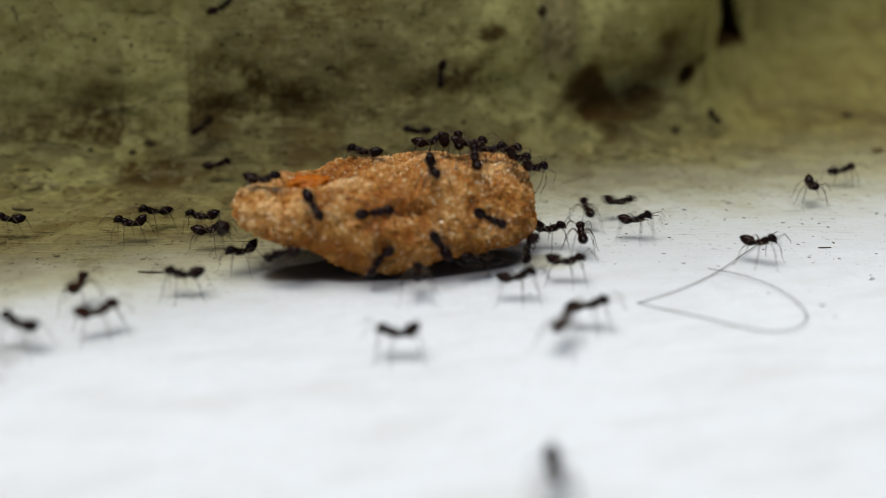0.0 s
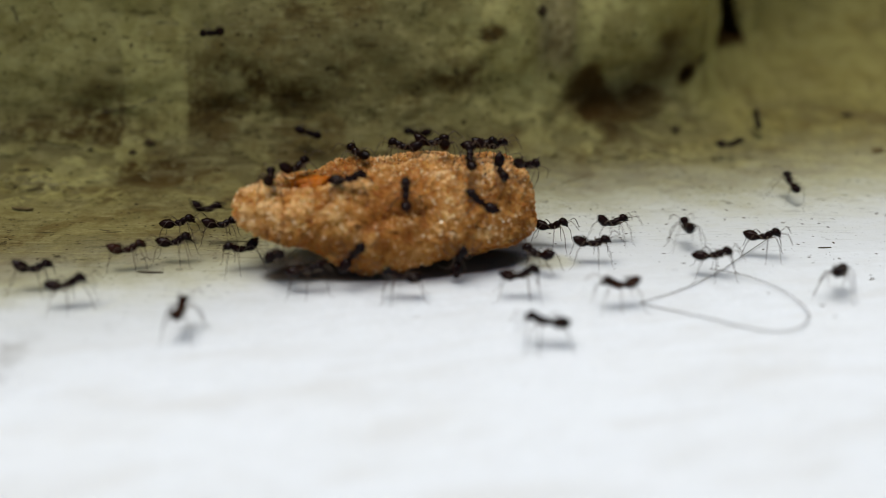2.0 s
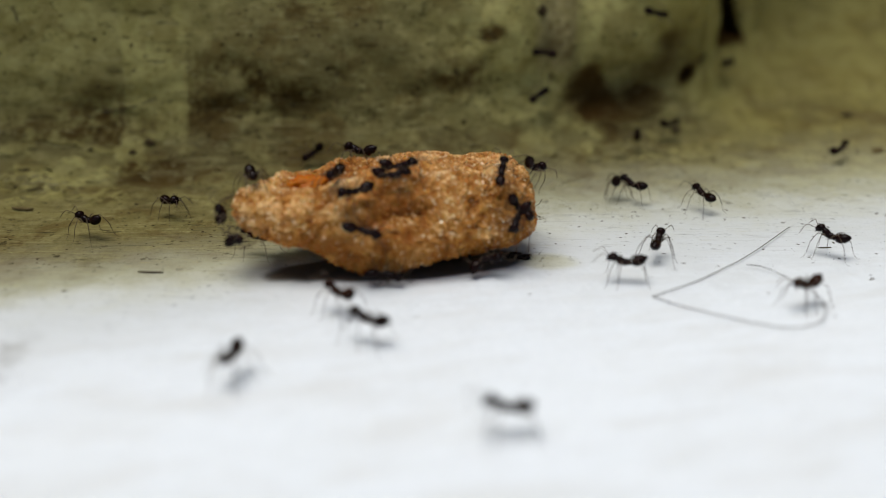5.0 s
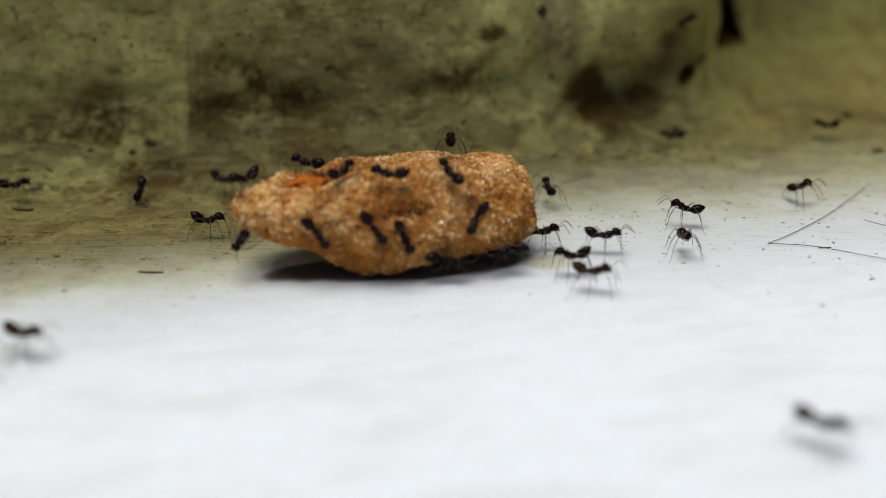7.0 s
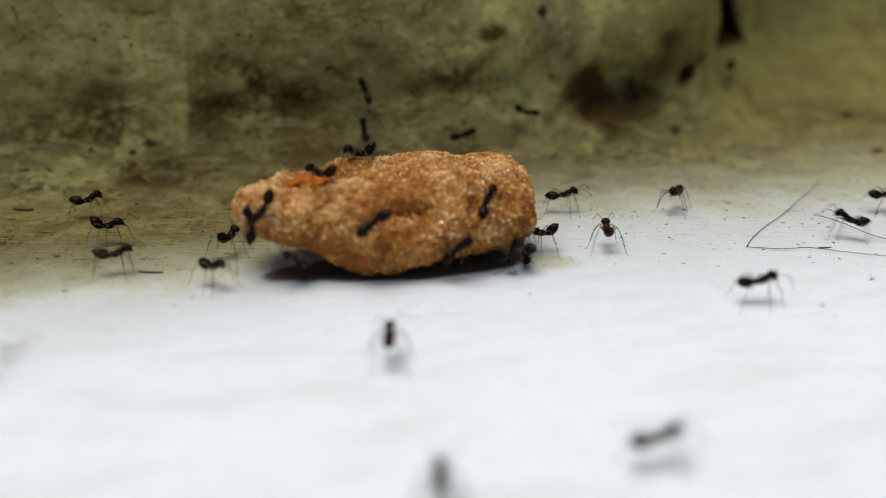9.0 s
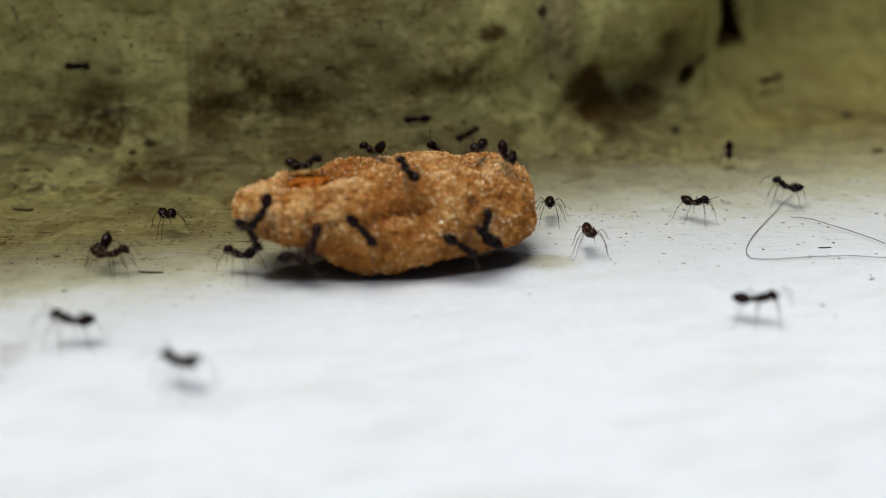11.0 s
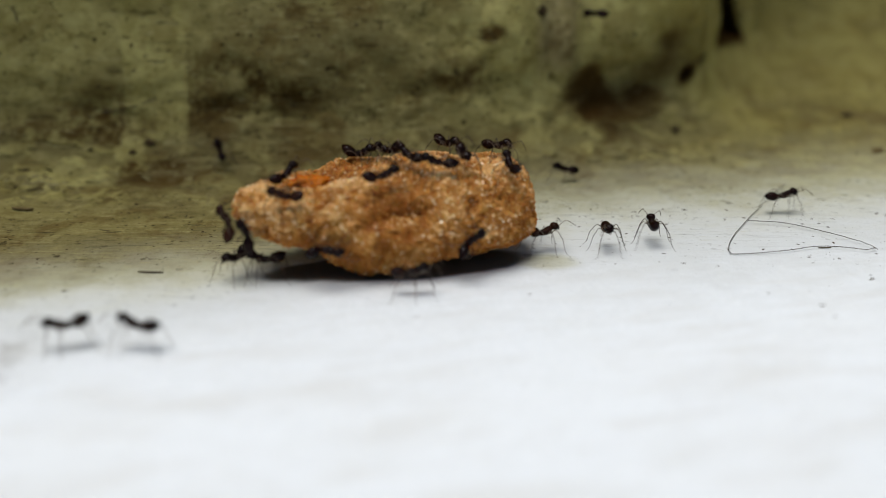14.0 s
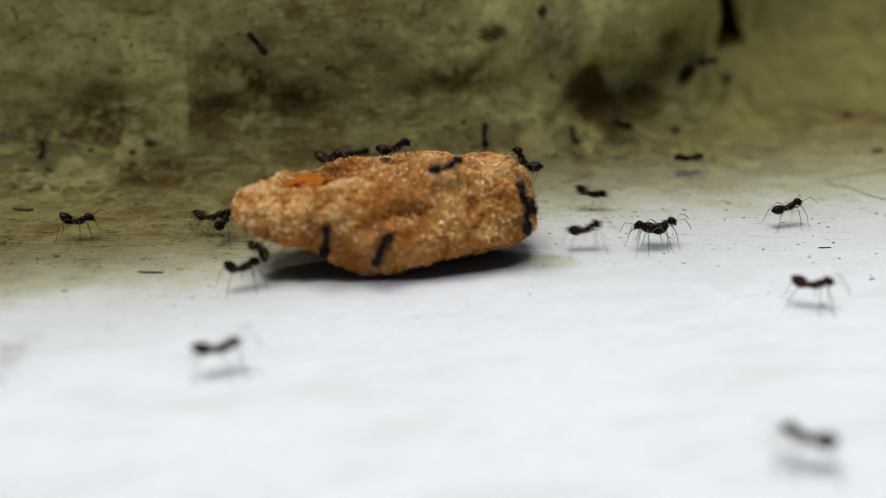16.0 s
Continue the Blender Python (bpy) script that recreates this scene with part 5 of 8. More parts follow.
    walk(ants[15], crawl([
        (0, -2.2, 77.3, 2.7, 180), (0.5, -2.2, 77.2, 2.6, 180), (1, -2.2, 77.2, 2.6, 180), (1.5, -2.2, 77.2, 2.6, 180), (2, -2.2, 77.2, 2.6, 180),
        (2.5, -1.2, 77.5, 2.4, 180), (3, -1.2, 77.5, 2.4, 90), (3.5, -2.3, 76.9, 2.4, 20), (4, -1.8, 77.1, 2.3, 0), (4.5, 2.8, 78.9, 2.4, 27),
        (5, 7.6, 82.7, 5.0, 38), (5.5, 7.9, 82.9, 5.0, 359), (6, 16.9, 86.5, 2.6, 11), (6.5, 22.4, 89.8, 3.7, 10), (7, 20.9, 84.2, 0.1, 180),
        (7.5, 18.4, 87.4, 2.8, 200), (8, 0.0, 66.6, -0.0, 231), (8.5, 0.0, 66.6, -0.0, 231), (9, 0.0, 66.6, -0.0, 231), (11.5, 0.0, 66.6, -0.0, 18),
        (12, 9.7, 69.4, -0.0, 20), (12.5, 0.0, 66.6, -0.0, 198), (13, 0.0, 66.6, -0.0, 285), (13.5, 1.4, 59.9, 6.2, 0), (14, 0.0, 66.5, -0.0, 105),
        (14.5, 0.0, 66.5, -0.0, 105), (15, 0.0, 66.5, -0.0, 105), (15.5, 0.0, 66.5, -0.0, 6), (16, 10.7, 67.3, 0.1, 340),
    ]))
    walk(ants[16], crawl([
        (0, -0.8, 59.7, 6.2, 0), (0.5, 0.1, 60.0, 6.2, 90), (1, 0.1, 60.0, 6.2, 270), (1.5, -3.3, 59.1, 6.1, 150), (2, -2.3, 58.6, 6.2, 180),
        (2.5, -2.4, 59.3, 6.2, 180), (3, -2.6, 59.3, 6.1, 180), (3.5, -3.3, 59.1, 6.1, 180), (4, -3.6, 59.0, 6.1, 220), (4.5, -1.2, 57.9, 6.3, 179),
        (5, -5.2, 59.0, 5.9, 176), (5.5, -3.8, 58.5, 6.1, 311), (6, -4.0, 57.0, 6.1, 211), (6.5, -5.4, 57.8, 6.0, 50), (7, -5.0, 66.9, -0.0, 86),
        (7.5, -5.0, 66.9, -0.0, 86), (8, -5.0, 66.9, -0.0, 75), (8.5, -2.5, 77.1, 2.6, 0), (9, 1.3, 78.2, 2.2, 15), (11.5, 1.6, 78.3, 2.2, 30),
        (12, 1.6, 78.3, 2.2, 20), (12.5, 3.2, 79.8, 3.3, 10), (13, 11.9, 85.5, 7.2, 30), (13.5, 14.0, 85.9, 12.1, 70), (14, 13.0, 85.7, 11.9, 180),
        (14.5, 8.0, 83.1, 12.8, 150), (15, 3.3, 59.0, 6.1, 310), (15.5, 0.0, 66.4, -0.0, 359), (16, 9.3, 58.7, -0.0, 10),
    ]))
    walk(ants[17], crawl([
        (0, 0.1, 59.6, 6.2, 90), (0.5, 0.8, 59.8, 6.2, 180), (1, 0.8, 59.8, 6.2, 180), (1.5, 0.1, 60.0, 6.2, 90), (2, -0.8, 59.7, 6.2, 0),
        (2.5, 0.1, 58.8, 6.3, 90), (3, 0.1, 58.8, 6.3, 90), (3.5, -2.5, 59.3, 6.2, 60), (4, -2.5, 66.4, 0.0, 107), (6.5, -2.5, 66.4, 0.0, 107),
        (7, -2.5, 66.4, 0.0, 107), (7.5, -2.5, 66.4, 0.0, 107), (8, -2.5, 66.4, 0.0, 107), (8.5, -2.5, 66.4, 0.0, 107), (9, -2.5, 66.4, 0.0, 107),
        (11.5, -2.5, 66.4, 0.0, 107), (12, -2.5, 66.4, 0.0, 107), (12.5, -2.5, 66.4, 0.0, 107), (13, -2.5, 66.4, 0.0, 107), (13.5, -2.5, 66.4, 0.0, 107),
        (14, -2.5, 66.4, 0.0, 107), (14.5, -2.5, 66.4, 0.0, 107), (15, -2.5, 66.4, 0.0, 107), (15.5, -2.5, 66.4, 0.0, 107), (16, -2.5, 66.4, 0.0, 107),
    ]))
    walk(ants[18], crawl([
        (0, 1.0, 59.8, 6.2, 90), (0.5, 2.2, 60.1, 6.1, 0), (1, 1.9, 60.0, 6.1, 0), (1.5, 2.2, 58.3, 6.2, 0), (2, 2.3, 59.3, 6.1, 0),
        (2.5, 2.6, 59.4, 6.1, 0), (3, 0.0, 66.5, -0.0, 33), (3.5, 7.3, 62.2, 0.0, 310), (4, 7.2, 61.4, 0.0, 320), (4.5, 6.9, 63.3, -0.0, 176),
        (5, 4.4, 61.6, 1.9, 183), (5.5, 12.4, 62.8, 0.0, 27), (6, 8.4, 63.5, -0.0, 97), (6.5, 12.2, 64.7, 0.0, 190), (7, 0.0, 66.4, -0.0, 110),
        (7.5, 9.0, 74.8, 0.2, 20), (8, 0.0, 66.4, -0.0, 225), (8.5, 0.0, 66.4, -0.0, 1), (9, 8.7, 66.2, 0.1, 0), (9.5, 9.8, 65.0, 0.0, 133),
        (10, 6.7, 68.4, -0.0, 141), (10.5, 8.7, 65.9, 0.1, 284), (11, 7.6, 64.4, 0.0, 264), (11.5, 8.6, 64.9, 0.0, 0), (12, 11.1, 68.0, 0.1, 10),
        (12.5, 10.3, 67.4, 0.1, 15), (13, 19.2, 87.6, 2.6, 10), (13.5, 15.6, 86.2, 10.8, 150), (14, 9.5, 74.6, 0.1, 180), (14.5, 14.1, 70.2, -0.0, 0),
        (15, 15.3, 62.5, 0.0, 0), (15.5, 14.6, 66.9, -0.0, 180), (16, 14.4, 59.6, 0.0, 0),
    ]))
    walk(ants[19], crawl([
        (0, 1.6, 59.6, 6.2, 0), (0.5, 3.1, 58.6, 6.1, 30), (1, 3.0, 58.9, 6.1, 0), (1.5, 3.4, 58.3, 6.0, 0), (2, 2.9, 59.5, 6.1, 0),
        (2.5, 3.4, 59.6, 6.1, 90), (3, 2.2, 60.1, 6.1, 0), (3.5, 2.6, 59.4, 6.1, 120), (4, 0.0, 66.4, -0.0, 114), (6.5, 0.0, 66.4, -0.0, 114),
        (7, 0.0, 66.4, -0.0, 114), (7.5, 0.0, 66.4, -0.0, 114), (8, 0.0, 66.4, -0.0, 114), (8.5, 0.0, 66.4, -0.0, 114), (9, 0.0, 66.4, -0.0, 280),
        (9.5, 0.7, 64.7, 0.0, 298), (10, 1.8, 62.8, 3.5, 113), (10.5, 2.9, 62.7, 4.5, 105), (11, 2.2, 58.5, 6.2, 241), (11.5, 1.1, 57.3, 6.2, 280),
        (12, 1.2, 57.3, 6.2, 280), (12.5, 1.2, 57.3, 6.2, 280), (13, 1.2, 57.3, 6.2, 280), (13.5, 1.2, 57.3, 6.2, 280), (14, 1.2, 57.3, 6.2, 280),
        (14.5, 1.2, 57.3, 6.2, 280), (15, 1.2, 57.3, 6.2, 100), (15.5, -2.5, 66.6, -0.0, 112), (16, -2.5, 66.6, -0.0, 112),
    ]))
    walk(ants[20], crawl([
        (0, 1.9, 56.6, 6.0, 90), (0.5, 1.8, 56.6, 6.0, 90), (1, 2.0, 56.4, 5.9, 90), (1.5, 2.0, 56.4, 5.9, 90), (2, 1.6, 56.5, 6.0, 90),
        (2.5, 1.7, 56.8, 6.1, 90), (3, 2.0, 56.7, 6.0, 90), (3.5, 2.2, 56.7, 6.0, 90), (4, 3.6, 56.3, 5.5, 70), (6.5, 2.9, 56.0, 5.5, 80),
        (7, 0.0, 66.6, -0.0, 85), (7.5, 6.2, 81.4, 10.4, 50), (8, -8.1, 80.2, 21.6, 137), (8.5, -8.1, 80.2, 21.6, 137), (9, -8.1, 80.2, 21.6, 137),
        (11.5, -8.1, 80.2, 21.6, 137), (12, -8.1, 80.2, 21.6, 137), (12.5, -8.1, 80.2, 21.6, 137), (13, -8.1, 80.2, 21.6, 137),
        (13.5, -8.1, 80.2, 21.6, 137), (14, -8.1, 80.2, 21.6, 137), (14.5, -8.1, 80.2, 21.6, 137), (15, -8.1, 80.2, 21.6, 137),
        (15.5, -8.1, 80.2, 21.6, 137), (16, -8.1, 80.2, 21.6, 137),
    ]))
    walk(ants[21], crawl([
        (0, 2.8, 58.5, 6.1, 0), (0.5, 3.5, 56.5, 5.6, 270), (1, 3.3, 56.4, 5.6, 270), (1.5, 3.3, 56.4, 5.6, 270), (2, 3.3, 56.4, 5.6, 270),
        (2.5, 3.3, 56.4, 5.6, 270), (3, 3.3, 56.4, 5.6, 270), (3.5, 3.3, 56.4, 5.6, 270), (4, 5.2, 56.9, 4.6, 0), (4.5, 4.0, 55.6, 4.7, 224),
        (5, 4.2, 55.4, 4.1, 322), (5.5, 5.2, 56.1, 2.9, 344), (6, 5.6, 57.0, 2.1, 243), (6.5, 4.0, 55.0, 2.0, 230), (7, 3.9, 55.0, 2.0, 210),
        (7.5, 2.3, 54.5, 1.5, 0), (8, 4.0, 56.6, 5.5, 270), (8.5, 3.2, 54.7, 1.9, 270), (9, 4.1, 55.1, 2.0, 280), (9.5, 3.8, 55.0, 2.0, 173),
        (10, 1.6, 54.0, 3.3, 271), (10.5, 3.2, 55.8, 1.1, 121), (11, 2.2, 54.3, 3.3, 100), (11.5, 3.7, 55.0, 3.7, 110), (12, 3.6, 55.0, 4.0, 110),
        (12.5, -3.0, 58.4, 6.2, 150), (13, -3.1, 58.4, 6.1, 160), (13.5, -3.3, 58.4, 6.1, 160), (14, -3.3, 58.4, 6.1, 160), (14.5, -3.3, 58.4, 6.1, 160),
        (15, -3.7, 57.8, 6.1, 0), (15.5, -2.5, 66.6, -0.0, 82), (16, -2.5, 66.6, -0.0, 82),
    ]))
    walk(ants[22], crawl([
        (0, 3.8, 59.1, 6.0, 0), (0.5, 4.0, 58.2, 6.0, 0), (1, 4.0, 58.2, 6.0, 0), (1.5, 4.5, 57.3, 5.6, 0), (2, 4.7, 57.7, 5.5, 0), (2.5, 5.3, 57.3, 4.8, 0),
        (3, 20.3, 88.2, 12.3, 90), (3.5, 13.5, 85.8, 11.3, 210), (4, 10.3, 85.3, 12.5, 60), (4.5, 15.1, 86.0, 12.2, 3), (5, 18.2, 87.2, 11.8, 355),
        (5.5, 18.5, 87.4, 11.3, 353), (6, 22.2, 89.1, 10.3, 350), (6.5, 23.0, 89.4, 10.0, 50), (7, 26.9, 111.8, 25.2, 63), (7.5, 26.9, 111.8, 25.2, 63),
        (8, 26.9, 111.8, 25.2, 63), (8.5, 26.9, 111.8, 25.2, 63), (9, 26.9, 111.8, 25.2, 63), (11.5, 26.9, 111.8, 25.2, 63), (12, 26.9, 111.8, 25.2, 63),
        (12.5, 26.9, 111.8, 25.2, 63), (13, 26.9, 111.8, 25.2, 63), (13.5, 26.9, 111.8, 25.2, 63), (14, 26.9, 111.8, 25.2, 63),
        (14.5, 26.9, 111.8, 25.2, 63), (15, 26.9, 111.8, 25.2, 63), (15.5, 26.9, 111.8, 25.2, 259), (16, 26.7, 93.1, 4.2, 210),
    ]))
    walk(ants[23], crawl([
        (0, 4.2, 58.0, 5.8, 0), (0.5, 4.7, 58.2, 5.5, 0), (1, 4.7, 58.0, 5.5, 0), (1.5, 7.5, 59.2, 0.0, 0), (2, 9.4, 56.4, 0.0, 0),
        (2.5, 8.1, 58.2, 0.0, 180), (3, 6.8, 59.6, -0.0, 100), (3.5, 6.9, 58.7, 0.0, 0), (4, 7.7, 60.8, 0.0, 120), (4.5, 12.9, 60.8, -0.0, 296),
        (5, 11.1, 53.2, 0.0, 171), (5.5, 9.1, 61.4, -0.0, 110), (6, 8.2, 60.5, 0.0, 237), (6.5, 8.8, 61.0, -0.0, 350), (7, 10.3, 57.9, 0.0, 350),
        (7.5, 13.9, 74.2, 0.3, 0), (8, 8.7, 69.1, 0.2, 180), (8.5, -1.7, 78.8, 5.2, 130), (9, 6.6, 81.4, 3.6, 350), (9.5, 4.8, 81.1, 4.4, 272),
        (10, 8.9, 72.8, 0.2, 312), (10.5, 3.4, 62.5, 4.6, 99), (11, -0.1, 62.4, 5.0, 38), (11.5, 0.6, 59.7, 6.2, 310), (12, 0.6, 59.7, 6.2, 310),
        (12.5, 0.4, 58.9, 6.3, 330), (13, 0.2, 59.7, 6.2, 310), (13.5, 0.2, 59.7, 6.2, 310), (14, 0.2, 59.7, 6.2, 310), (14.5, 0.2, 59.7, 6.2, 310),
        (15, 0.6, 59.7, 6.2, 140), (15.5, 0.0, 66.5, -0.0, 98), (16, 0.0, 66.5, -0.0, 98),
    ]))
    walk(ants[24], crawl([
        (0, 5.2, 58.2, 5.1, 0), (0.5, 5.3, 58.5, 5.1, 350), (1, 5.2, 81.4, 4.8, 0), (1.5, 7.2, 63.0, -0.0, 300), (2, 7.2, 59.4, 0.0, 340),
        (2.5, 8.7, 62.6, -0.0, 10), (3, 13.8, 83.2, 1.0, 90), (3.5, 16.6, 70.4, 0.3, 350), (4, 17.7, 61.7, -0.0, 150), (4.5, 18.0, 67.2, 0.1, 124),
        (5, 13.3, 68.6, 0.1, 121), (5.5, 18.7, 71.0, 0.0, 61), (6, 17.9, 77.3, 0.2, 95), (6.5, 18.3, 77.2, 0.2, 200), (7, -0.0, 67.0, 0.0, 129),
        (7.5, 14.0, 84.2, 2.0, 150), (8, 0.0, 66.4, -0.0, 234), (8.5, 0.0, 66.4, -0.0, 234), (9, 0.0, 66.4, -0.0, 234), (11.5, 0.0, 66.4, -0.0, 328),
        (12, 10.4, 59.4, -0.0, 170), (12.5, 7.3, 60.8, 0.0, 130), (13, 18.3, 69.3, 0.0, 5), (13.5, 10.2, 57.7, 0.0, 190), (14, 10.8, 58.7, 0.0, 270),
        (14.5, 15.0, 43.9, 0.0, 0), (15, -1.0, 38.4, -0.0, 10), (15.5, 17.4, 32.8, 0.0, 310), (16, 14.9, 33.5, 0.0, 165),
    ]))
    walk(ants[25], crawl([
        (0, -0.7, 55.3, 5.9, 280), (0.5, -0.7, 55.9, 6.0, 260), (1, -0.6, 55.4, 5.9, 240), (1.5, -0.8, 55.1, 5.8, 60), (2, 0.1, 58.8, 6.3, 90),
        (2.5, 4.7, 57.7, 5.5, 0), (3, 4.5, 57.3, 5.6, 0), (3.5, 4.5, 57.1, 5.5, 0), (4, 4.5, 57.1, 5.5, 180), (4.5, 3.0, 56.2, 5.6, 40),
        (5, 5.2, 58.4, 5.2, 0), (5.5, 4.3, 57.1, 5.6, 144), (6, 3.6, 58.4, 6.0, 148), (6.5, 1.7, 58.2, 6.2, 180), (7, 0.5, 59.7, 6.2, 90),
        (7.5, 3.6, 58.4, 6.0, 0), (8, 4.1, 58.2, 5.9, 60), (8.5, 1.5, 59.9, 6.2, 200), (9, -5.1, 58.6, 6.0, 180), (11.5, -4.2, 58.8, 6.0, 155),
        (12, -4.9, 58.7, 6.0, 170), (12.5, -6.4, 58.2, 5.9, 0), (13, -3.6, 77.0, 2.7, 0), (13.5, -5.3, 58.5, 6.0, 0), (14, -5.3, 58.5, 6.0, 0),
        (14.5, -5.3, 58.5, 6.0, 180), (15, -9.3, 57.1, 5.7, 210), (15.5, -10.0, 66.6, -0.0, 98), (16, -10.0, 66.6, -0.0, 98),
    ]))
    walk(ants[26], crawl([
        (0, -7.5, 53.0, 4.7, 300), (0.5, -6.4, 54.1, 5.6, 350), (1, -6.5, 54.2, 5.6, 350), (1.5, -6.0, 54.1, 5.6, 0), (2, -5.6, 54.3, 5.7, 0),
        (2.5, -0.3, 54.6, 5.4, 330), (3, -4.3, 55.0, 5.8, 170), (3.5, -7.1, 54.2, 5.6, 180), (4, -6.1, 54.7, 5.8, 20), (4.5, -8.8, 57.1, 5.7, 154),
        (5, -6.4, 55.0, 5.8, 261), (5.5, -9.1, 55.6, 5.6, 118), (6, -6.9, 56.9, 5.9, 73), (6.5, -8.4, 57.5, 5.8, 170), (7, -8.4, 57.5, 5.8, 170),
        (7.5, -8.5, 57.4, 5.8, 180), (8, -10.0, 66.5, -0.0, 103), (8.5, -10.0, 66.5, -0.0, 103), (9, -10.0, 66.5, -0.0, 103), (11.5, -10.0, 66.5, -0.0, 103),
        (12, -10.0, 66.5, -0.0, 103), (12.5, -10.0, 66.5, -0.0, 103), (13, -10.0, 66.5, -0.0, 103), (13.5, -10.0, 66.5, -0.0, 103),
        (14, -10.0, 66.5, -0.0, 103), (14.5, -10.0, 66.5, -0.0, 103), (15, -10.0, 66.5, -0.0, 103), (15.5, -10.0, 66.5, -0.0, 103),
        (16, -10.0, 66.5, -0.0, 103),
    ]))
    walk(ants[27], crawl([
        (0, -4.2, 52.8, 4.5, 10), (0.5, -4.2, 52.8, 4.5, 10), (1, -3.5, 57.0, -0.0, 190), (1.5, -5.4, 52.5, 2.1, 60), (2, -5.3, 52.5, 2.3, 50),
        (2.5, -1.7, 53.2, 3.5, 330), (3, -1.6, 53.2, 3.8, 350), (3.5, -3.5, 52.8, 4.1, 190), (4, -4.4, 55.2, 5.9, 90), (4.5, -4.7, 54.3, 5.6, 13),
        (5, -2.7, 55.6, 6.0, 3), (5.5, -2.7, 54.4, 5.6, 315), (6, -1.3, 54.5, 5.5, 315), (6.5, -2.9, 54.3, 5.6, 350), (7, -3.1, 54.8, 5.7, 170),
        (7.5, -4.3, 52.7, 4.1, 220), (8, -4.5, 52.7, 4.1, 210), (8.5, -4.2, 52.7, 4.1, 200), (9, -8.6, 53.0, 2.3, 70), (11.5, -8.5, 53.0, 2.3, 270),
        (12, -6.2, 52.1, -0.0, 0), (12.5, -9.1, 53.0, 2.5, 10), (13, -7.2, 52.7, 2.5, 90), (13.5, -7.4, 52.7, 2.5, 90), (14, -3.7, 54.6, 5.7, 25),
        (14.5, -4.3, 52.5, 2.4, 270), (15, -4.3, 52.5, 1.9, 270), (15.5, -4.3, 52.5, 2.4, 280), (16, -3.7, 52.6, 2.8, 250),
    ]))
    walk(ants[28], crawl([
        (0, 2.4, 54.4, 3.8, 340), (0.5, 2.3, 54.5, 4.1, 345), (1, 6.0, 34.8, 0.0, 350), (1.5, 10.0, 24.9, -0.0, 292), (2, 10.0, 24.9, -0.0, 292),
        (2.5, 10.0, 24.9, -0.0, 292), (3, 10.0, 24.9, -0.0, 292), (3.5, 10.0, 24.9, -0.0, 292), (4, 10.0, 24.9, -0.0, 292), (6.5, 10.0, 24.9, -0.0, 292),
        (7, 10.0, 24.9, -0.0, 292), (7.5, 10.0, 24.9, -0.0, 292), (8, 10.0, 24.9, -0.0, 292), (8.5, 10.0, 24.9, -0.0, 292), (9, 10.0, 24.9, -0.0, 292),
        (11.5, 10.0, 24.9, -0.0, 103), (12, 7.8, 34.4, -0.0, 120), (12.5, 3.8, 45.9, 0.0, 190), (13, -2.4, 52.9, 2.1, 200), (13.5, -1.1, 51.5, 0.0, 0),
        (14, -1.9, 51.3, 0.0, 0), (14.5, 8.1, 46.9, 0.0, 350), (15, -3.2, 46.5, 0.0, 310), (15.5, 2.0, 41.5, -0.0, 140), (16, 0.1, 55.5, 5.9, 20),
    ]))
    walk(ants[29], crawl([
        (0, -0.3, 53.4, 2.7, 130), (0.5, -1.0, 54.1, 5.1, 150), (1, -1.1, 53.3, 1.6, 0), (1.5, -0.1, 53.6, 1.6, 0), (2, 0.8, 53.8, 1.7, 90),
        (2.5, 2.6, 54.7, 1.5, 90), (3, 1.1, 53.9, 1.7, 270), (3.5, 0.7, 52.1, 0.0, 270), (4, 2.5, 54.6, 1.5, 60), (6.5, 1.9, 54.4, 1.5, 30),
        (7, 6.4, 58.5, 0.0, 0), (7.5, 5.3, 56.2, 2.3, 180), (8, 5.1, 55.9, 3.3, 80), (8.5, 4.9, 55.5, 2.6, 45), (9, 6.5, 58.3, 0.0, 180),
        (9.5, 8.6, 57.7, 0.0, 174), (10, 2.7, 58.5, 0.8, 358), (10.5, 3.0, 58.2, 0.9, 197), (11, 3.8, 57.8, 5.9, 280), (11.5, 4.0, 56.6, 5.5, 100),
        (12, 4.1, 57.2, 5.7, 100), (12.5, 4.0, 56.9, 5.6, 100), (13, 4.0, 56.9, 5.6, 100), (13.5, 4.0, 56.9, 5.6, 100), (14, 4.0, 56.9, 5.6, 100),
        (14.5, 4.0, 56.9, 5.6, 100), (15, 4.0, 56.6, 5.5, 100), (15.5, 4.6, 57.6, 5.6, 110), (16, 4.7, 58.0, 5.5, 120),
    ]))
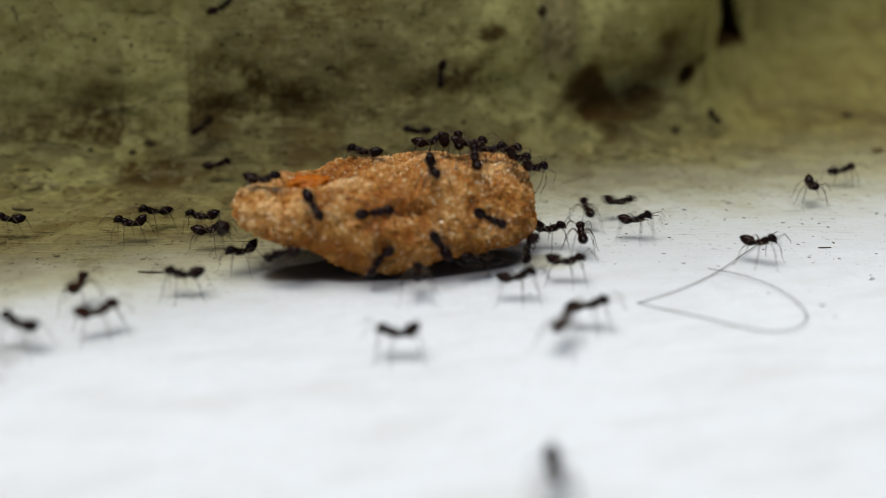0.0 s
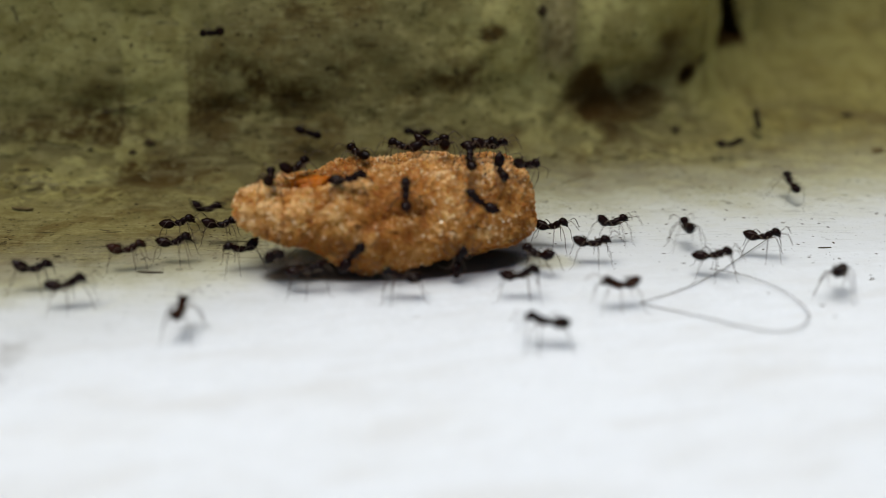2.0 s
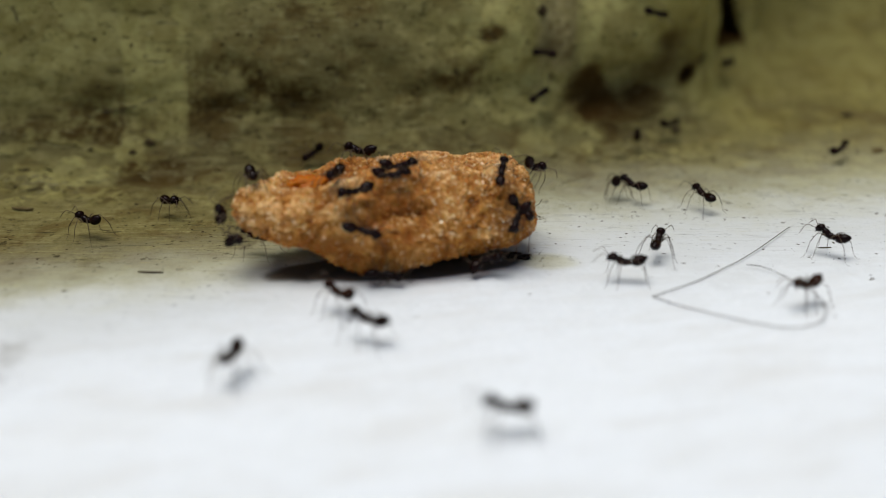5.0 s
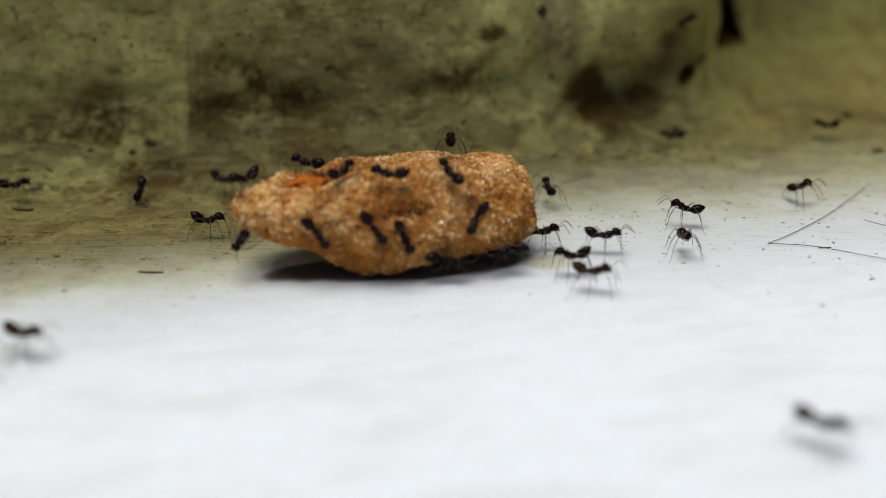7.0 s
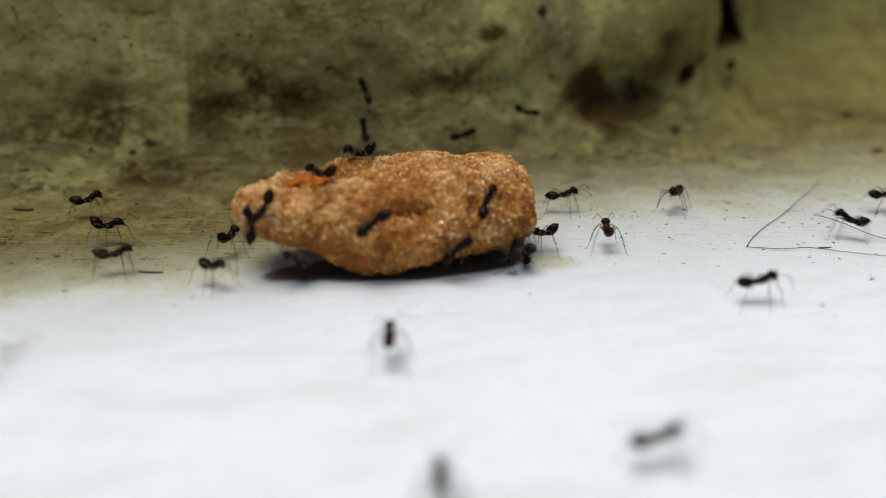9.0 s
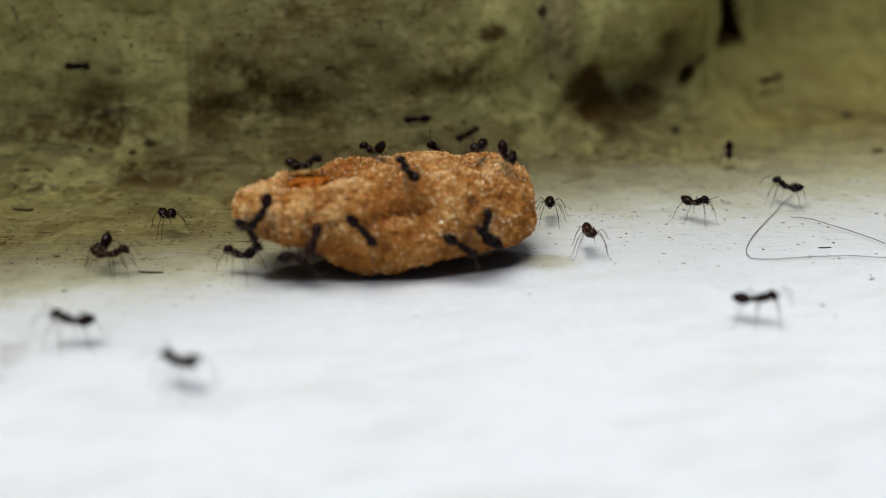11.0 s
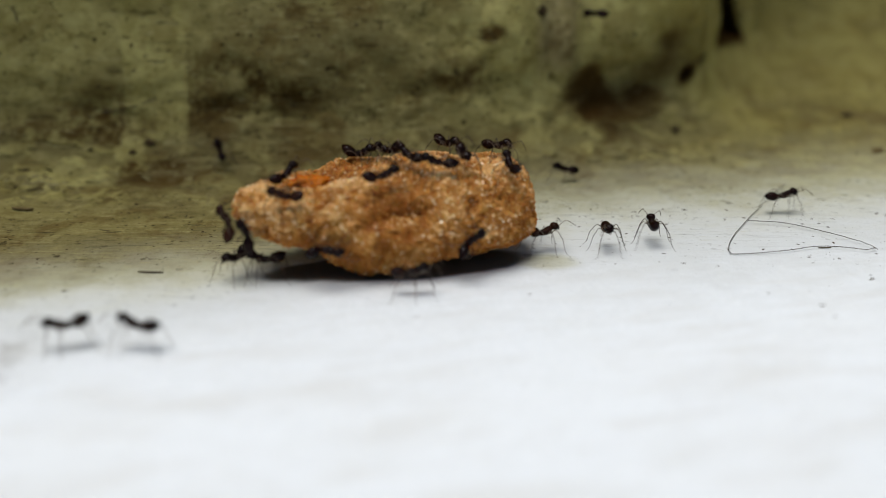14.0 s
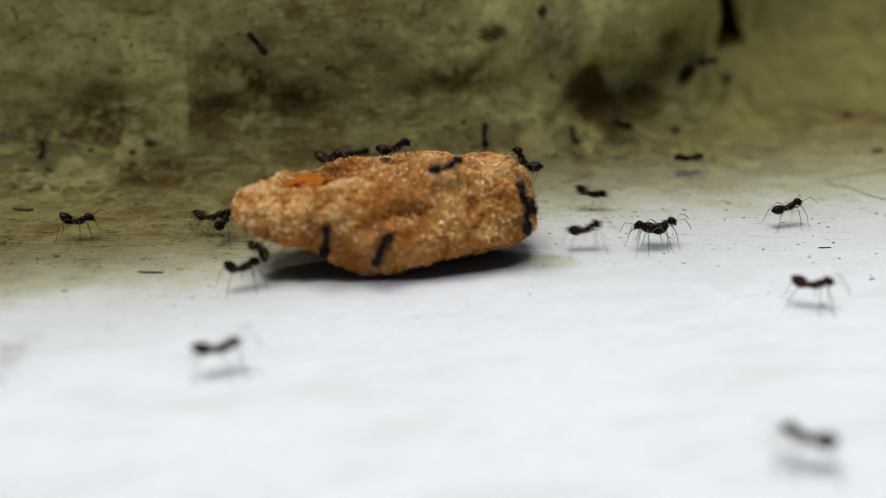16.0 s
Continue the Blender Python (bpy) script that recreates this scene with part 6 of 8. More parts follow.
    walk(ants[30], crawl([
        (0, 10.1, 63.2, -0.0, 100), (0.5, 17.2, 63.2, -0.0, 10), (1, 14.8, 71.2, 0.2, 180), (1.5, 15.3, 64.4, 0.0, 20), (2, 26.1, 69.1, 0.2, 90),
        (2.5, 30.7, 66.8, 0.1, 10), (3, 34.5, 77.3, 0.2, 10), (3.5, 29.0, 63.2, -0.0, 190), (4, 24.9, 63.8, 0.0, 90), (4.5, 25.3, 65.9, 0.0, 153),
        (5, 19.1, 66.5, 0.1, 120), (5.5, 24.6, 67.1, 0.0, 39), (6, 27.5, 74.2, 0.2, 122), (6.5, 23.8, 76.3, 0.2, 10), (7, 27.1, 68.1, 0.1, 330),
        (7.5, 24.7, 70.4, 0.3, 270), (8, 25.2, 68.5, 0.2, 20), (8.5, 29.5, 91.3, 2.0, 10), (9, 16.9, 88.2, 4.4, 270), (9.5, 13.6, 84.1, 2.0, 268),
        (10, 18.7, 78.3, 0.2, 255), (10.5, 10.6, 71.4, 0.2, 208), (11, 4.0, 62.1, 4.4, 130), (11.5, 3.7, 58.4, 6.0, 310), (12, 3.5, 59.6, 6.0, 300),
        (12.5, 3.5, 59.6, 6.0, 300), (13, 3.4, 59.6, 6.1, 310), (13.5, 3.4, 59.6, 6.1, 310), (14, 3.4, 59.6, 6.1, 310), (14.5, 3.4, 59.6, 6.1, 310),
        (15, 3.7, 55.1, 4.0, 320), (15.5, 4.2, 55.1, 3.1, 60), (16, 4.8, 55.5, 3.6, 100),
    ]))
    walk(ants[31], crawl([
        (0, 12.5, 64.7, 0.0, 0), (0.5, 28.0, 73.3, 0.1, 0), (1, 20.4, 88.6, 2.9, 250), (1.5, 11.9, 79.4, 0.0, 15), (2, 25.4, 80.9, 0.2, 0),
        (2.5, 38.6, 86.6, 1.1, 0), (3, 38.2, 93.9, 3.2, 240), (3.5, 30.1, 72.0, 0.1, 270), (4, 31.9, 70.3, 0.3, 90), (4.5, 32.0, 71.6, 0.2, 347),
        (5, 34.5, 79.0, 0.1, 68), (5.5, 37.4, 74.6, 0.3, 273), (6, 34.6, 76.9, 0.2, 130), (6.5, 36.6, 80.4, 0.5, 20), (7, 47.2, 70.0, 0.3, 317),
        (7.5, 47.2, 70.0, 0.3, 317), (8, 47.2, 70.0, 0.3, 317), (8.5, 47.2, 70.0, 0.3, 317), (9, 47.2, 70.0, 0.3, 317), (11.5, 47.2, 70.0, 0.3, 317),
        (12, 47.2, 70.0, 0.3, 317), (12.5, 47.2, 70.0, 0.3, 115), (13, 40.1, 85.8, 1.0, 180), (13.5, 31.1, 95.6, 3.8, 180), (14, 26.9, 111.8, 25.2, 87),
        (14.5, 26.9, 111.8, 25.2, 87), (15, 26.9, 111.8, 25.2, 87), (15.5, 26.9, 111.8, 25.2, 87), (16, 26.9, 111.8, 25.2, 87),
    ]))
    walk(ants[32], crawl([
        (0, 13.1, 60.8, 0.0, 350), (0.5, 22.3, 62.3, -0.0, 15), (1, 18.9, 58.5, 0.0, 10), (1.5, 21.0, 61.4, 0.0, 90), (2, 20.6, 57.5, -0.0, 340),
        (2.5, 24.1, 58.5, -0.1, 10), (3, 26.2, 60.1, -0.0, 10), (3.5, 25.8, 57.5, -0.0, 270), (4, 24.3, 53.5, 0.0, 20), (4.5, 20.0, 56.6, -0.0, 81),
        (5, 25.1, 57.6, -0.0, 137), (5.5, 16.8, 59.5, 0.0, 117), (6, 22.1, 63.7, 0.0, 40), (6.5, 23.0, 64.8, 0.0, 180), (7, 17.1, 63.2, -0.0, 170),
        (7.5, 20.6, 77.1, 0.3, 0), (8, 21.3, 65.9, 0.1, 40), (8.5, 26.8, 78.9, 0.2, 0), (9, 32.4, 66.8, 0.0, 0), (9.5, 32.6, 64.8, -0.0, 302),
        (10, 34.8, 63.1, -0.0, 30), (10.5, 39.3, 68.7, -0.1, 7), (11, 39.6, 63.2, 0.0, 291), (11.5, 42.0, 62.0, 0.0, 335), (12, 42.0, 62.0, 0.0, 335),
        (12.5, 42.0, 62.0, 0.0, 335), (13, 42.0, 62.0, 0.0, 335), (13.5, 42.0, 62.0, 0.0, 335), (14, 42.0, 62.0, 0.0, 335), (14.5, 42.0, 62.0, 0.0, 335),
        (15, 42.0, 62.0, 0.0, 335), (15.5, 42.0, 62.0, 0.0, 335), (16, 42.0, 62.0, 0.0, 335),
    ]))
    walk(ants[33], crawl([
        (0, 6.9, 59.0, 0.0, 0), (0.5, 7.0, 61.4, 0.0, 120), (1, 6.9, 61.6, 0.0, 90), (1.5, 8.0, 62.0, 0.0, 0), (2, 11.3, 60.2, 0.0, 15),
        (2.5, 14.6, 69.2, 0.1, 0), (3, 23.4, 89.7, 9.3, 180), (3.5, 24.0, 89.9, 9.8, 180), (4, 8.0, 80.1, 1.5, 220), (4.5, 10.8, 80.7, 0.6, 360),
        (5, 17.1, 82.4, 0.4, 74), (5.5, 11.6, 84.0, 2.8, 10), (6, 23.2, 84.5, 0.3, 7), (6.5, 26.0, 85.6, 0.3, 340), (7, 46.6, 70.0, 0.3, 321),
        (7.5, 46.6, 70.0, 0.3, 321), (8, 46.6, 70.0, 0.3, 118), (8.5, 34.3, 91.3, 2.2, 90), (9, 22.1, 88.7, 12.5, 90), (9.5, 21.3, 88.8, 10.4, 342),
        (10, 24.2, 89.5, 10.8, 259), (10.5, 22.2, 78.4, 0.3, 272), (11, 24.5, 78.0, 0.3, 271), (11.5, 22.8, 77.3, 0.3, 210), (12, 23.0, 79.8, 0.0, 10),
        (12.5, 32.4, 66.8, 0.0, 270), (13, 25.1, 71.9, 0.2, 180), (13.5, 11.4, 53.5, 0.0, 200), (14, 14.0, 59.7, 0.0, 90), (14.5, 12.6, 63.8, 0.0, 0),
        (15, 9.7, 63.2, -0.0, 165), (15.5, 0.0, 66.9, -0.0, 88), (16, 10.9, 81.4, 0.9, 90),
    ]))
    walk(ants[34], crawl([
        (0, 9.0, 57.9, 0.0, 90), (0.5, 7.8, 58.8, 0.0, 330), (1, 11.0, 55.6, 0.0, 10), (1.5, 11.8, 59.4, 0.0, 330), (2, 16.5, 54.1, 0.1, 350),
        (2.5, 16.0, 55.1, 0.1, 180), (3, 14.2, 62.5, 0.0, 170), (3.5, 18.0, 61.4, -0.0, 10), (4, 19.0, 51.8, 0.0, 355), (4.5, 17.5, 52.4, 0.0, 135),
        (5, 13.7, 56.8, 0.0, 67), (5.5, 19.4, 57.0, -0.0, 116), (6, 12.0, 60.4, -0.0, 150), (6.5, 12.7, 60.8, -0.0, 140), (7, 15.6, 57.6, 0.0, 270),
        (7.5, 15.9, 55.7, 0.0, 190), (8, 14.3, 61.3, 0.0, 0), (8.5, 13.7, 47.2, -0.0, 340), (9, 18.0, 50.2, 0.0, 5), (9.5, 11.3, 47.7, -0.0, 267),
        (10, 17.9, 45.5, 0.0, 144), (10.5, 9.4, 49.1, 0.0, 108), (11, 17.1, 47.6, 0.0, 342), (11.5, 15.4, 47.2, 0.0, 170), (12, 15.4, 56.1, 0.0, 180),
        (12.5, 20.2, 54.4, -0.0, 10), (13, 21.5, 74.8, -0.0, 170), (13.5, 19.0, 75.7, 0.1, 0), (14, 24.7, 66.2, 0.0, 0), (14.5, 25.1, 86.0, 0.4, 0),
        (15, 24.3, 77.8, 0.1, 0), (15.5, 21.7, 64.2, 0.0, 190), (16, 24.2, 63.4, 0.0, 20),
    ]))
    walk(ants[35], crawl([
        (0, 7.4, 53.3, 0.0, 0), (0.5, 9.5, 56.2, 0.0, 20), (1, 9.7, 53.0, 0.0, 120), (1.5, 5.9, 54.5, -0.0, 150), (2, 5.9, 54.5, -0.0, 140),
        (2.5, 5.9, 54.5, -0.0, 320), (3, 7.8, 41.5, -0.0, 180), (3.5, -2.5, 44.2, -0.0, 150), (4, -5.5, 45.6, 0.0, 0), (4.5, -1.7, 43.7, -0.0, 222),
        (5, -10.2, 41.0, 0.0, 260), (5.5, -2.0, 41.8, -0.0, 359), (6, 7.4, 40.8, -0.0, 353), (6.5, 4.1, 41.0, -0.0, 0), (7, 15.9, 34.9, 0.0, 320),
        (7.5, 22.2, 47.6, -0.0, 0), (8, 35.0, 46.0, -0.1, 352), (8.5, 35.0, 46.0, -0.1, 352), (9, 35.0, 46.0, -0.1, 352), (11.5, 35.0, 46.0, -0.1, 352),
        (12, 35.0, 46.0, -0.1, 352), (12.5, 35.0, 46.0, -0.1, 352), (13, 35.0, 46.0, -0.1, 352), (13.5, 35.0, 46.0, -0.1, 352), (14, 35.0, 46.0, -0.1, 136),
        (14.5, 26.5, 54.2, 0.0, 150), (15, 33.6, 46.0, -0.0, 311), (15.5, 33.6, 46.0, -0.0, 311), (16, 33.6, 46.0, -0.0, 311),
    ]))
    walk(ants[36], crawl([
        (0, 4.3, 50.6, 0.0, 0), (0.5, 6.3, 54.0, -0.0, 330), (1, 9.1, 44.9, 0.0, 165), (1.5, 2.3, 50.9, -0.0, 100), (2, 4.5, 50.9, 0.0, 0),
        (2.5, 3.9, 55.6, 4.7, 150), (3, 0.0, 66.5, -0.0, 150), (3.5, 5.2, 56.3, 3.9, 140), (4, 4.9, 55.9, 4.4, 140), (4.5, 2.8, 54.6, 3.8, 235),
        (5, 4.2, 55.2, 3.6, 237), (5.5, 1.8, 54.0, 2.7, 194), (6, 0.4, 53.7, 3.5, 230), (6.5, 1.5, 53.9, 2.4, 270), (7, 1.6, 54.1, 3.9, 240),
        (7.5, 1.7, 54.1, 3.9, 240), (8, 1.8, 54.3, 4.3, 290), (8.5, 2.4, 54.7, 4.5, 240), (9, 2.3, 54.6, 4.5, 70), (9.5, 1.2, 55.1, 5.5, 125),
        (10, 1.3, 55.4, 5.6, 232), (10.5, 0.4, 54.1, 4.8, 181), (11, -2.1, 55.0, 5.8, 125), (11.5, -0.7, 55.3, 5.9, 180), (12, -0.4, 53.9, 4.8, 145),
        (12.5, -1.8, 56.5, 6.2, 100), (13, -1.8, 55.9, 6.0, 100), (13.5, -1.8, 55.9, 6.0, 100), (14, -2.0, 56.8, 6.2, 140), (14.5, -2.1, 57.2, 6.2, 140),
        (15, -1.0, 55.8, 6.0, 350), (15.5, -0.0, 67.0, 0.0, 92), (16, 3.1, 78.6, 1.9, 90),
    ]))
    walk(ants[37], crawl([
        (0, -12.4, 54.9, -0.0, 220), (0.5, -12.9, 56.0, -0.0, 240), (1, -12.5, 55.4, -0.0, 240), (1.5, -12.6, 55.4, -0.0, 200), (2, -12.5, 55.4, -0.0, 200),
        (2.5, -12.5, 55.4, -0.0, 240), (3, -13.3, 54.4, 0.0, 210), (3.5, -14.5, 57.4, 0.0, 60), (4, -13.4, 56.5, -0.0, 220), (4.5, -13.6, 57.9, 0.0, 32),
        (5, -7.3, 60.2, 1.7, 360), (5.5, -23.6, 59.8, -0.0, 191), (6, -14.8, 58.7, 0.0, 11), (6.5, -19.2, 60.6, -0.0, 185), (7, -16.0, 60.8, -0.0, 0),
        (7.5, -16.3, 56.4, 0.0, 345), (8, -16.6, 56.4, 0.0, 180), (8.5, -22.1, 56.0, 0.0, 0), (9, -13.8, 57.4, 0.0, 70), (9.5, -16.3, 55.5, 0.0, 355),
        (10, -7.6, 57.1, -0.0, 341), (10.5, -11.3, 53.8, -0.0, 208), (11, -12.4, 54.3, -0.0, 162), (11.5, -13.3, 54.4, 0.0, 20), (12, -12.5, 55.4, -0.0, 70),
        (12.5, -12.6, 53.9, 0.0, 240), (13, -12.6, 53.0, 0.0, 250), (13.5, -8.2, 47.5, -0.0, 15), (14, -6.9, 52.6, 2.7, 0), (14.5, -6.9, 52.6, 2.7, 30),
        (15, -6.9, 52.8, 4.4, 210), (15.5, -10.6, 53.5, 2.9, 240), (16, -6.8, 52.6, 3.2, 80),
    ]))
    walk(ants[38], crawl([
        (0, -9.4, 53.0, 2.6, 180), (0.5, -10.4, 53.5, -0.0, 180), (1, -10.7, 53.3, -0.0, 0), (1.5, -8.0, 51.0, -0.0, 0), (2, -8.1, 51.7, -0.0, 0),
        (2.5, -7.3, 52.6, 2.9, 40), (3, -5.8, 52.6, 3.0, 80), (3.5, -5.9, 53.0, 4.8, 150), (4, -6.3, 53.0, 4.8, 90), (4.5, -7.1, 53.6, 5.3, 26),
        (5, -5.1, 53.5, 5.2, 210), (5.5, -9.0, 52.9, 4.5, 148), (6, -5.8, 53.9, 5.5, 355), (6.5, -4.3, 52.7, 4.1, 310), (7, -4.2, 52.6, 3.9, 310),
        (7.5, -4.2, 46.8, 0.0, 0), (8, 0.7, 53.0, 0.0, 0), (8.5, 2.7, 45.2, 0.0, 0), (9, 8.8, 33.6, 0.0, 15), (9.5, 9.5, 30.5, 0.0, 294),
        (10, 11.7, 26.9, -0.0, 246), (10.5, 7.4, 25.9, 0.0, 199), (11, 7.1, 25.4, 0.0, 319), (11.5, 10.0, 23.6, 0.0, 277), (12, 10.0, 23.6, 0.0, 277),
        (12.5, 10.0, 23.6, 0.0, 277), (13, 10.0, 23.6, 0.0, 115), (13.5, 2.7, 39.5, -0.0, 110), (14, 2.0, 24.8, -0.0, 268), (14.5, 2.0, 24.8, -0.0, 268),
        (15, 2.0, 24.8, -0.0, 268), (15.5, 2.0, 24.8, -0.0, 268), (16, 2.0, 24.8, -0.0, 268),
    ]))
    walk(ants[39], crawl([
        (0, -15.0, 51.2, 0.0, 180), (0.5, -20.8, 58.9, -0.0, 180), (1, -18.5, 60.2, -0.0, 0), (1.5, -15.3, 61.9, 0.0, 60), (2, -14.9, 59.9, 0.0, 10),
        (2.5, -14.0, 56.5, -0.0, 210), (3, -23.3, 57.9, 0.0, 180), (3.5, -19.3, 50.2, -0.0, 190), (4, -29.8, 61.6, -0.0, 170), (4.5, -33.0, 63.0, 0.0, 353),
        (5, -24.0, 60.9, -0.0, 151), (5.5, -35.5, 64.4, 0.0, 128), (6, -30.2, 68.9, 0.2, 42), (6.5, -32.4, 69.6, 0.2, 60), (7, -32.3, 68.3, 0.2, 10),
        (7.5, -28.4, 60.5, -0.0, 330), (8, -39.2, 54.0, -0.0, 212), (8.5, -39.2, 54.0, -0.0, 212), (9, -39.2, 54.0, -0.0, 212),
        (11.5, -39.2, 54.0, -0.0, 212), (12, -39.2, 54.0, -0.0, 49), (12.5, -30.1, 64.3, -0.0, 30), (13, -42.1, 62.0, -0.0, 189),
        (13.5, -42.1, 62.0, -0.0, 189), (14, -42.1, 62.0, -0.0, 189), (14.5, -42.1, 62.0, -0.0, 189), (15, -42.1, 62.0, -0.0, 189),
        (15.5, -42.1, 62.0, -0.0, 189), (16, -42.1, 62.0, -0.0, 189),
    ]))
    walk(ants[40], crawl([
        (0, -21.8, 44.3, 0.0, 160), (0.5, -21.5, 48.3, -0.0, 180), (1, -22.5, 46.2, 0.0, 10), (1.5, -18.7, 48.0, 0.0, 90), (2, -21.4, 49.6, -0.0, 10),
        (2.5, -13.3, 35.4, -0.0, 25), (3, -0.9, 35.3, 0.0, 350), (3.5, -2.7, 41.0, -0.0, 10), (4, -0.9, 33.7, 0.0, 350), (4.5, 3.0, 38.3, -0.0, 31),
        (5, 2.8, 36.0, 0.0, 183), (5.5, 0.2, 38.2, -0.0, 152), (6, -0.4, 37.8, -0.0, 355), (6.5, 1.8, 38.0, -0.0, 330), (7, 2.0, 24.8, -0.0, 192),
        (7.5, -1.4, 37.3, -0.0, 165), (8, -13.7, 32.2, -0.0, 190), (8.5, -22.5, 51.1, -0.0, 10), (9, -13.7, 52.3, 0.0, 320), (9.5, -16.9, 49.4, 0.0, 225),
        (10, -18.6, 47.5, 0.0, 326), (10.5, -10.2, 45.1, -0.0, 254), (11, -19.3, 44.8, -0.0, 182), (11.5, -19.0, 44.7, -0.0, 180),
        (12, -16.6, 44.7, -0.0, 190), (12.5, -26.2, 55.4, 0.0, 170), (13, -23.4, 53.5, 0.0, 0), (13.5, -9.4, 42.7, 0.0, 335), (14, -15.7, 44.2, -0.0, 170),
        (14.5, -18.4, 48.5, 0.0, 350), (15, -15.3, 58.5, 0.0, 30), (15.5, -16.9, 57.5, -0.0, 60), (16, -14.7, 60.2, 0.0, 80),
    ]))
    walk(ants[41], crawl([
        (0, -2.2, 43.4, -0.0, 180), (0.5, -5.3, 48.5, 0.0, 180), (1, -1.1, 35.4, 0.0, 210), (1.5, -0.4, 34.2, 0.0, 320), (2, 2.0, 24.8, -0.0, 285),
        (2.5, 2.0, 24.8, -0.0, 285), (3, 2.0, 24.8, -0.0, 285), (3.5, 2.0, 24.8, -0.0, 285), (4, 2.0, 24.8, -0.0, 285), (6.5, 2.0, 24.8, -0.0, 285),
        (7, 2.0, 24.8, -0.0, 285), (7.5, 2.0, 24.8, -0.0, 285), (8, 2.0, 24.8, -0.0, 285), (8.5, 2.0, 24.8, -0.0, 110), (9, -0.1, 30.5, -0.0, 90),
        (9.5, -2.3, 32.2, 0.0, 86), (10, 0.0, 31.8, 0.0, 31), (10.5, 1.1, 34.2, 0.0, 145), (11, -12.4, 40.2, 0.0, 153), (11.5, -16.0, 43.0, 0.0, 190),
        (12, -15.6, 30.2, -0.0, 330), (12.5, -14.0, 24.0, 0.0, 284), (13, -14.0, 24.0, 0.0, 284), (13.5, -14.0, 24.0, 0.0, 284), (14, -14.0, 24.0, 0.0, 284),
        (14.5, -14.0, 24.0, 0.0, 284), (15, -14.0, 24.0, 0.0, 284), (15.5, -14.0, 24.0, 0.0, 284), (16, -14.0, 24.0, 0.0, 284),
    ]))
    walk(ants[42], crawl([
        (0, 7.8, 46.7, 0.0, 0), (0.5, 13.7, 49.9, 0.0, 10), (1, 13.1, 43.5, -0.0, 190), (1.5, 6.7, 42.1, -0.0, 180), (2, 5.4, 44.7, 0.0, 180),
        (2.5, 7.1, 40.9, -0.0, 10), (3, 8.6, 38.0, -0.0, 270), (3.5, 5.1, 35.2, 0.0, 90), (4, 19.7, 40.0, -0.0, 350), (4.5, 20.1, 40.9, -0.0, 334),
        (5, 25.9, 36.9, -0.0, 335), (5.5, 23.1, 39.4, 0.0, 123), (6, 25.0, 38.2, -0.0, 348), (6.5, 30.8, 38.0, -0.0, 350), (7, 30.8, 38.0, -0.0, 350),
        (7.5, 30.8, 38.0, -0.0, 350), (8, 30.8, 38.0, -0.0, 350), (8.5, 30.8, 38.0, -0.0, 350), (9, 30.8, 38.0, -0.0, 350), (11.5, 30.8, 38.0, -0.0, 350),
        (12, 30.8, 38.0, -0.0, 350), (12.5, 30.8, 38.0, -0.0, 350), (13, 30.8, 38.0, -0.0, 350), (13.5, 30.8, 38.0, -0.0, 350), (14, 30.8, 38.0, -0.0, 350),
        (14.5, 30.8, 38.0, -0.0, 350), (15, 30.8, 38.0, -0.0, 350), (15.5, 30.8, 38.0, -0.0, 350), (16, 30.8, 38.0, -0.0, 350),
    ]))
    walk(ants[43], crawl([
        (0, 4.3, 31.5, 0.0, 270), (0.5, 2.0, 24.3, 0.0, 18), (1, 10.2, 33.4, 0.0, 90), (1.5, 10.0, 23.7, 0.0, 269), (2, 10.0, 23.7, 0.0, 269),
        (2.5, 10.0, 23.7, 0.0, 269), (3, 10.0, 23.7, 0.0, 269), (3.5, 10.0, 23.7, 0.0, 269), (4, 10.0, 23.7, 0.0, 269), (6.5, 10.0, 23.7, 0.0, 269),
        (7, 10.0, 23.7, 0.0, 269), (7.5, 10.0, 23.7, 0.0, 269), (8, 10.0, 23.7, 0.0, 269), (8.5, 10.0, 23.7, 0.0, 269), (9, 10.0, 23.7, 0.0, 269),
        (11.5, 10.0, 23.7, 0.0, 269), (12, 10.0, 23.7, 0.0, 269), (12.5, 10.0, 23.7, 0.0, 269), (13, 10.0, 23.7, 0.0, 84), (13.5, 11.3, 36.7, 0.0, 130),
        (14, 10.0, 24.9, -0.0, 216), (14.5, 6.5, 33.1, -0.0, 150), (15, 0.2, 35.1, 0.0, 165), (15.5, 2.0, 24.8, -0.0, 280), (16, 2.0, 24.8, -0.0, 280),
    ]))
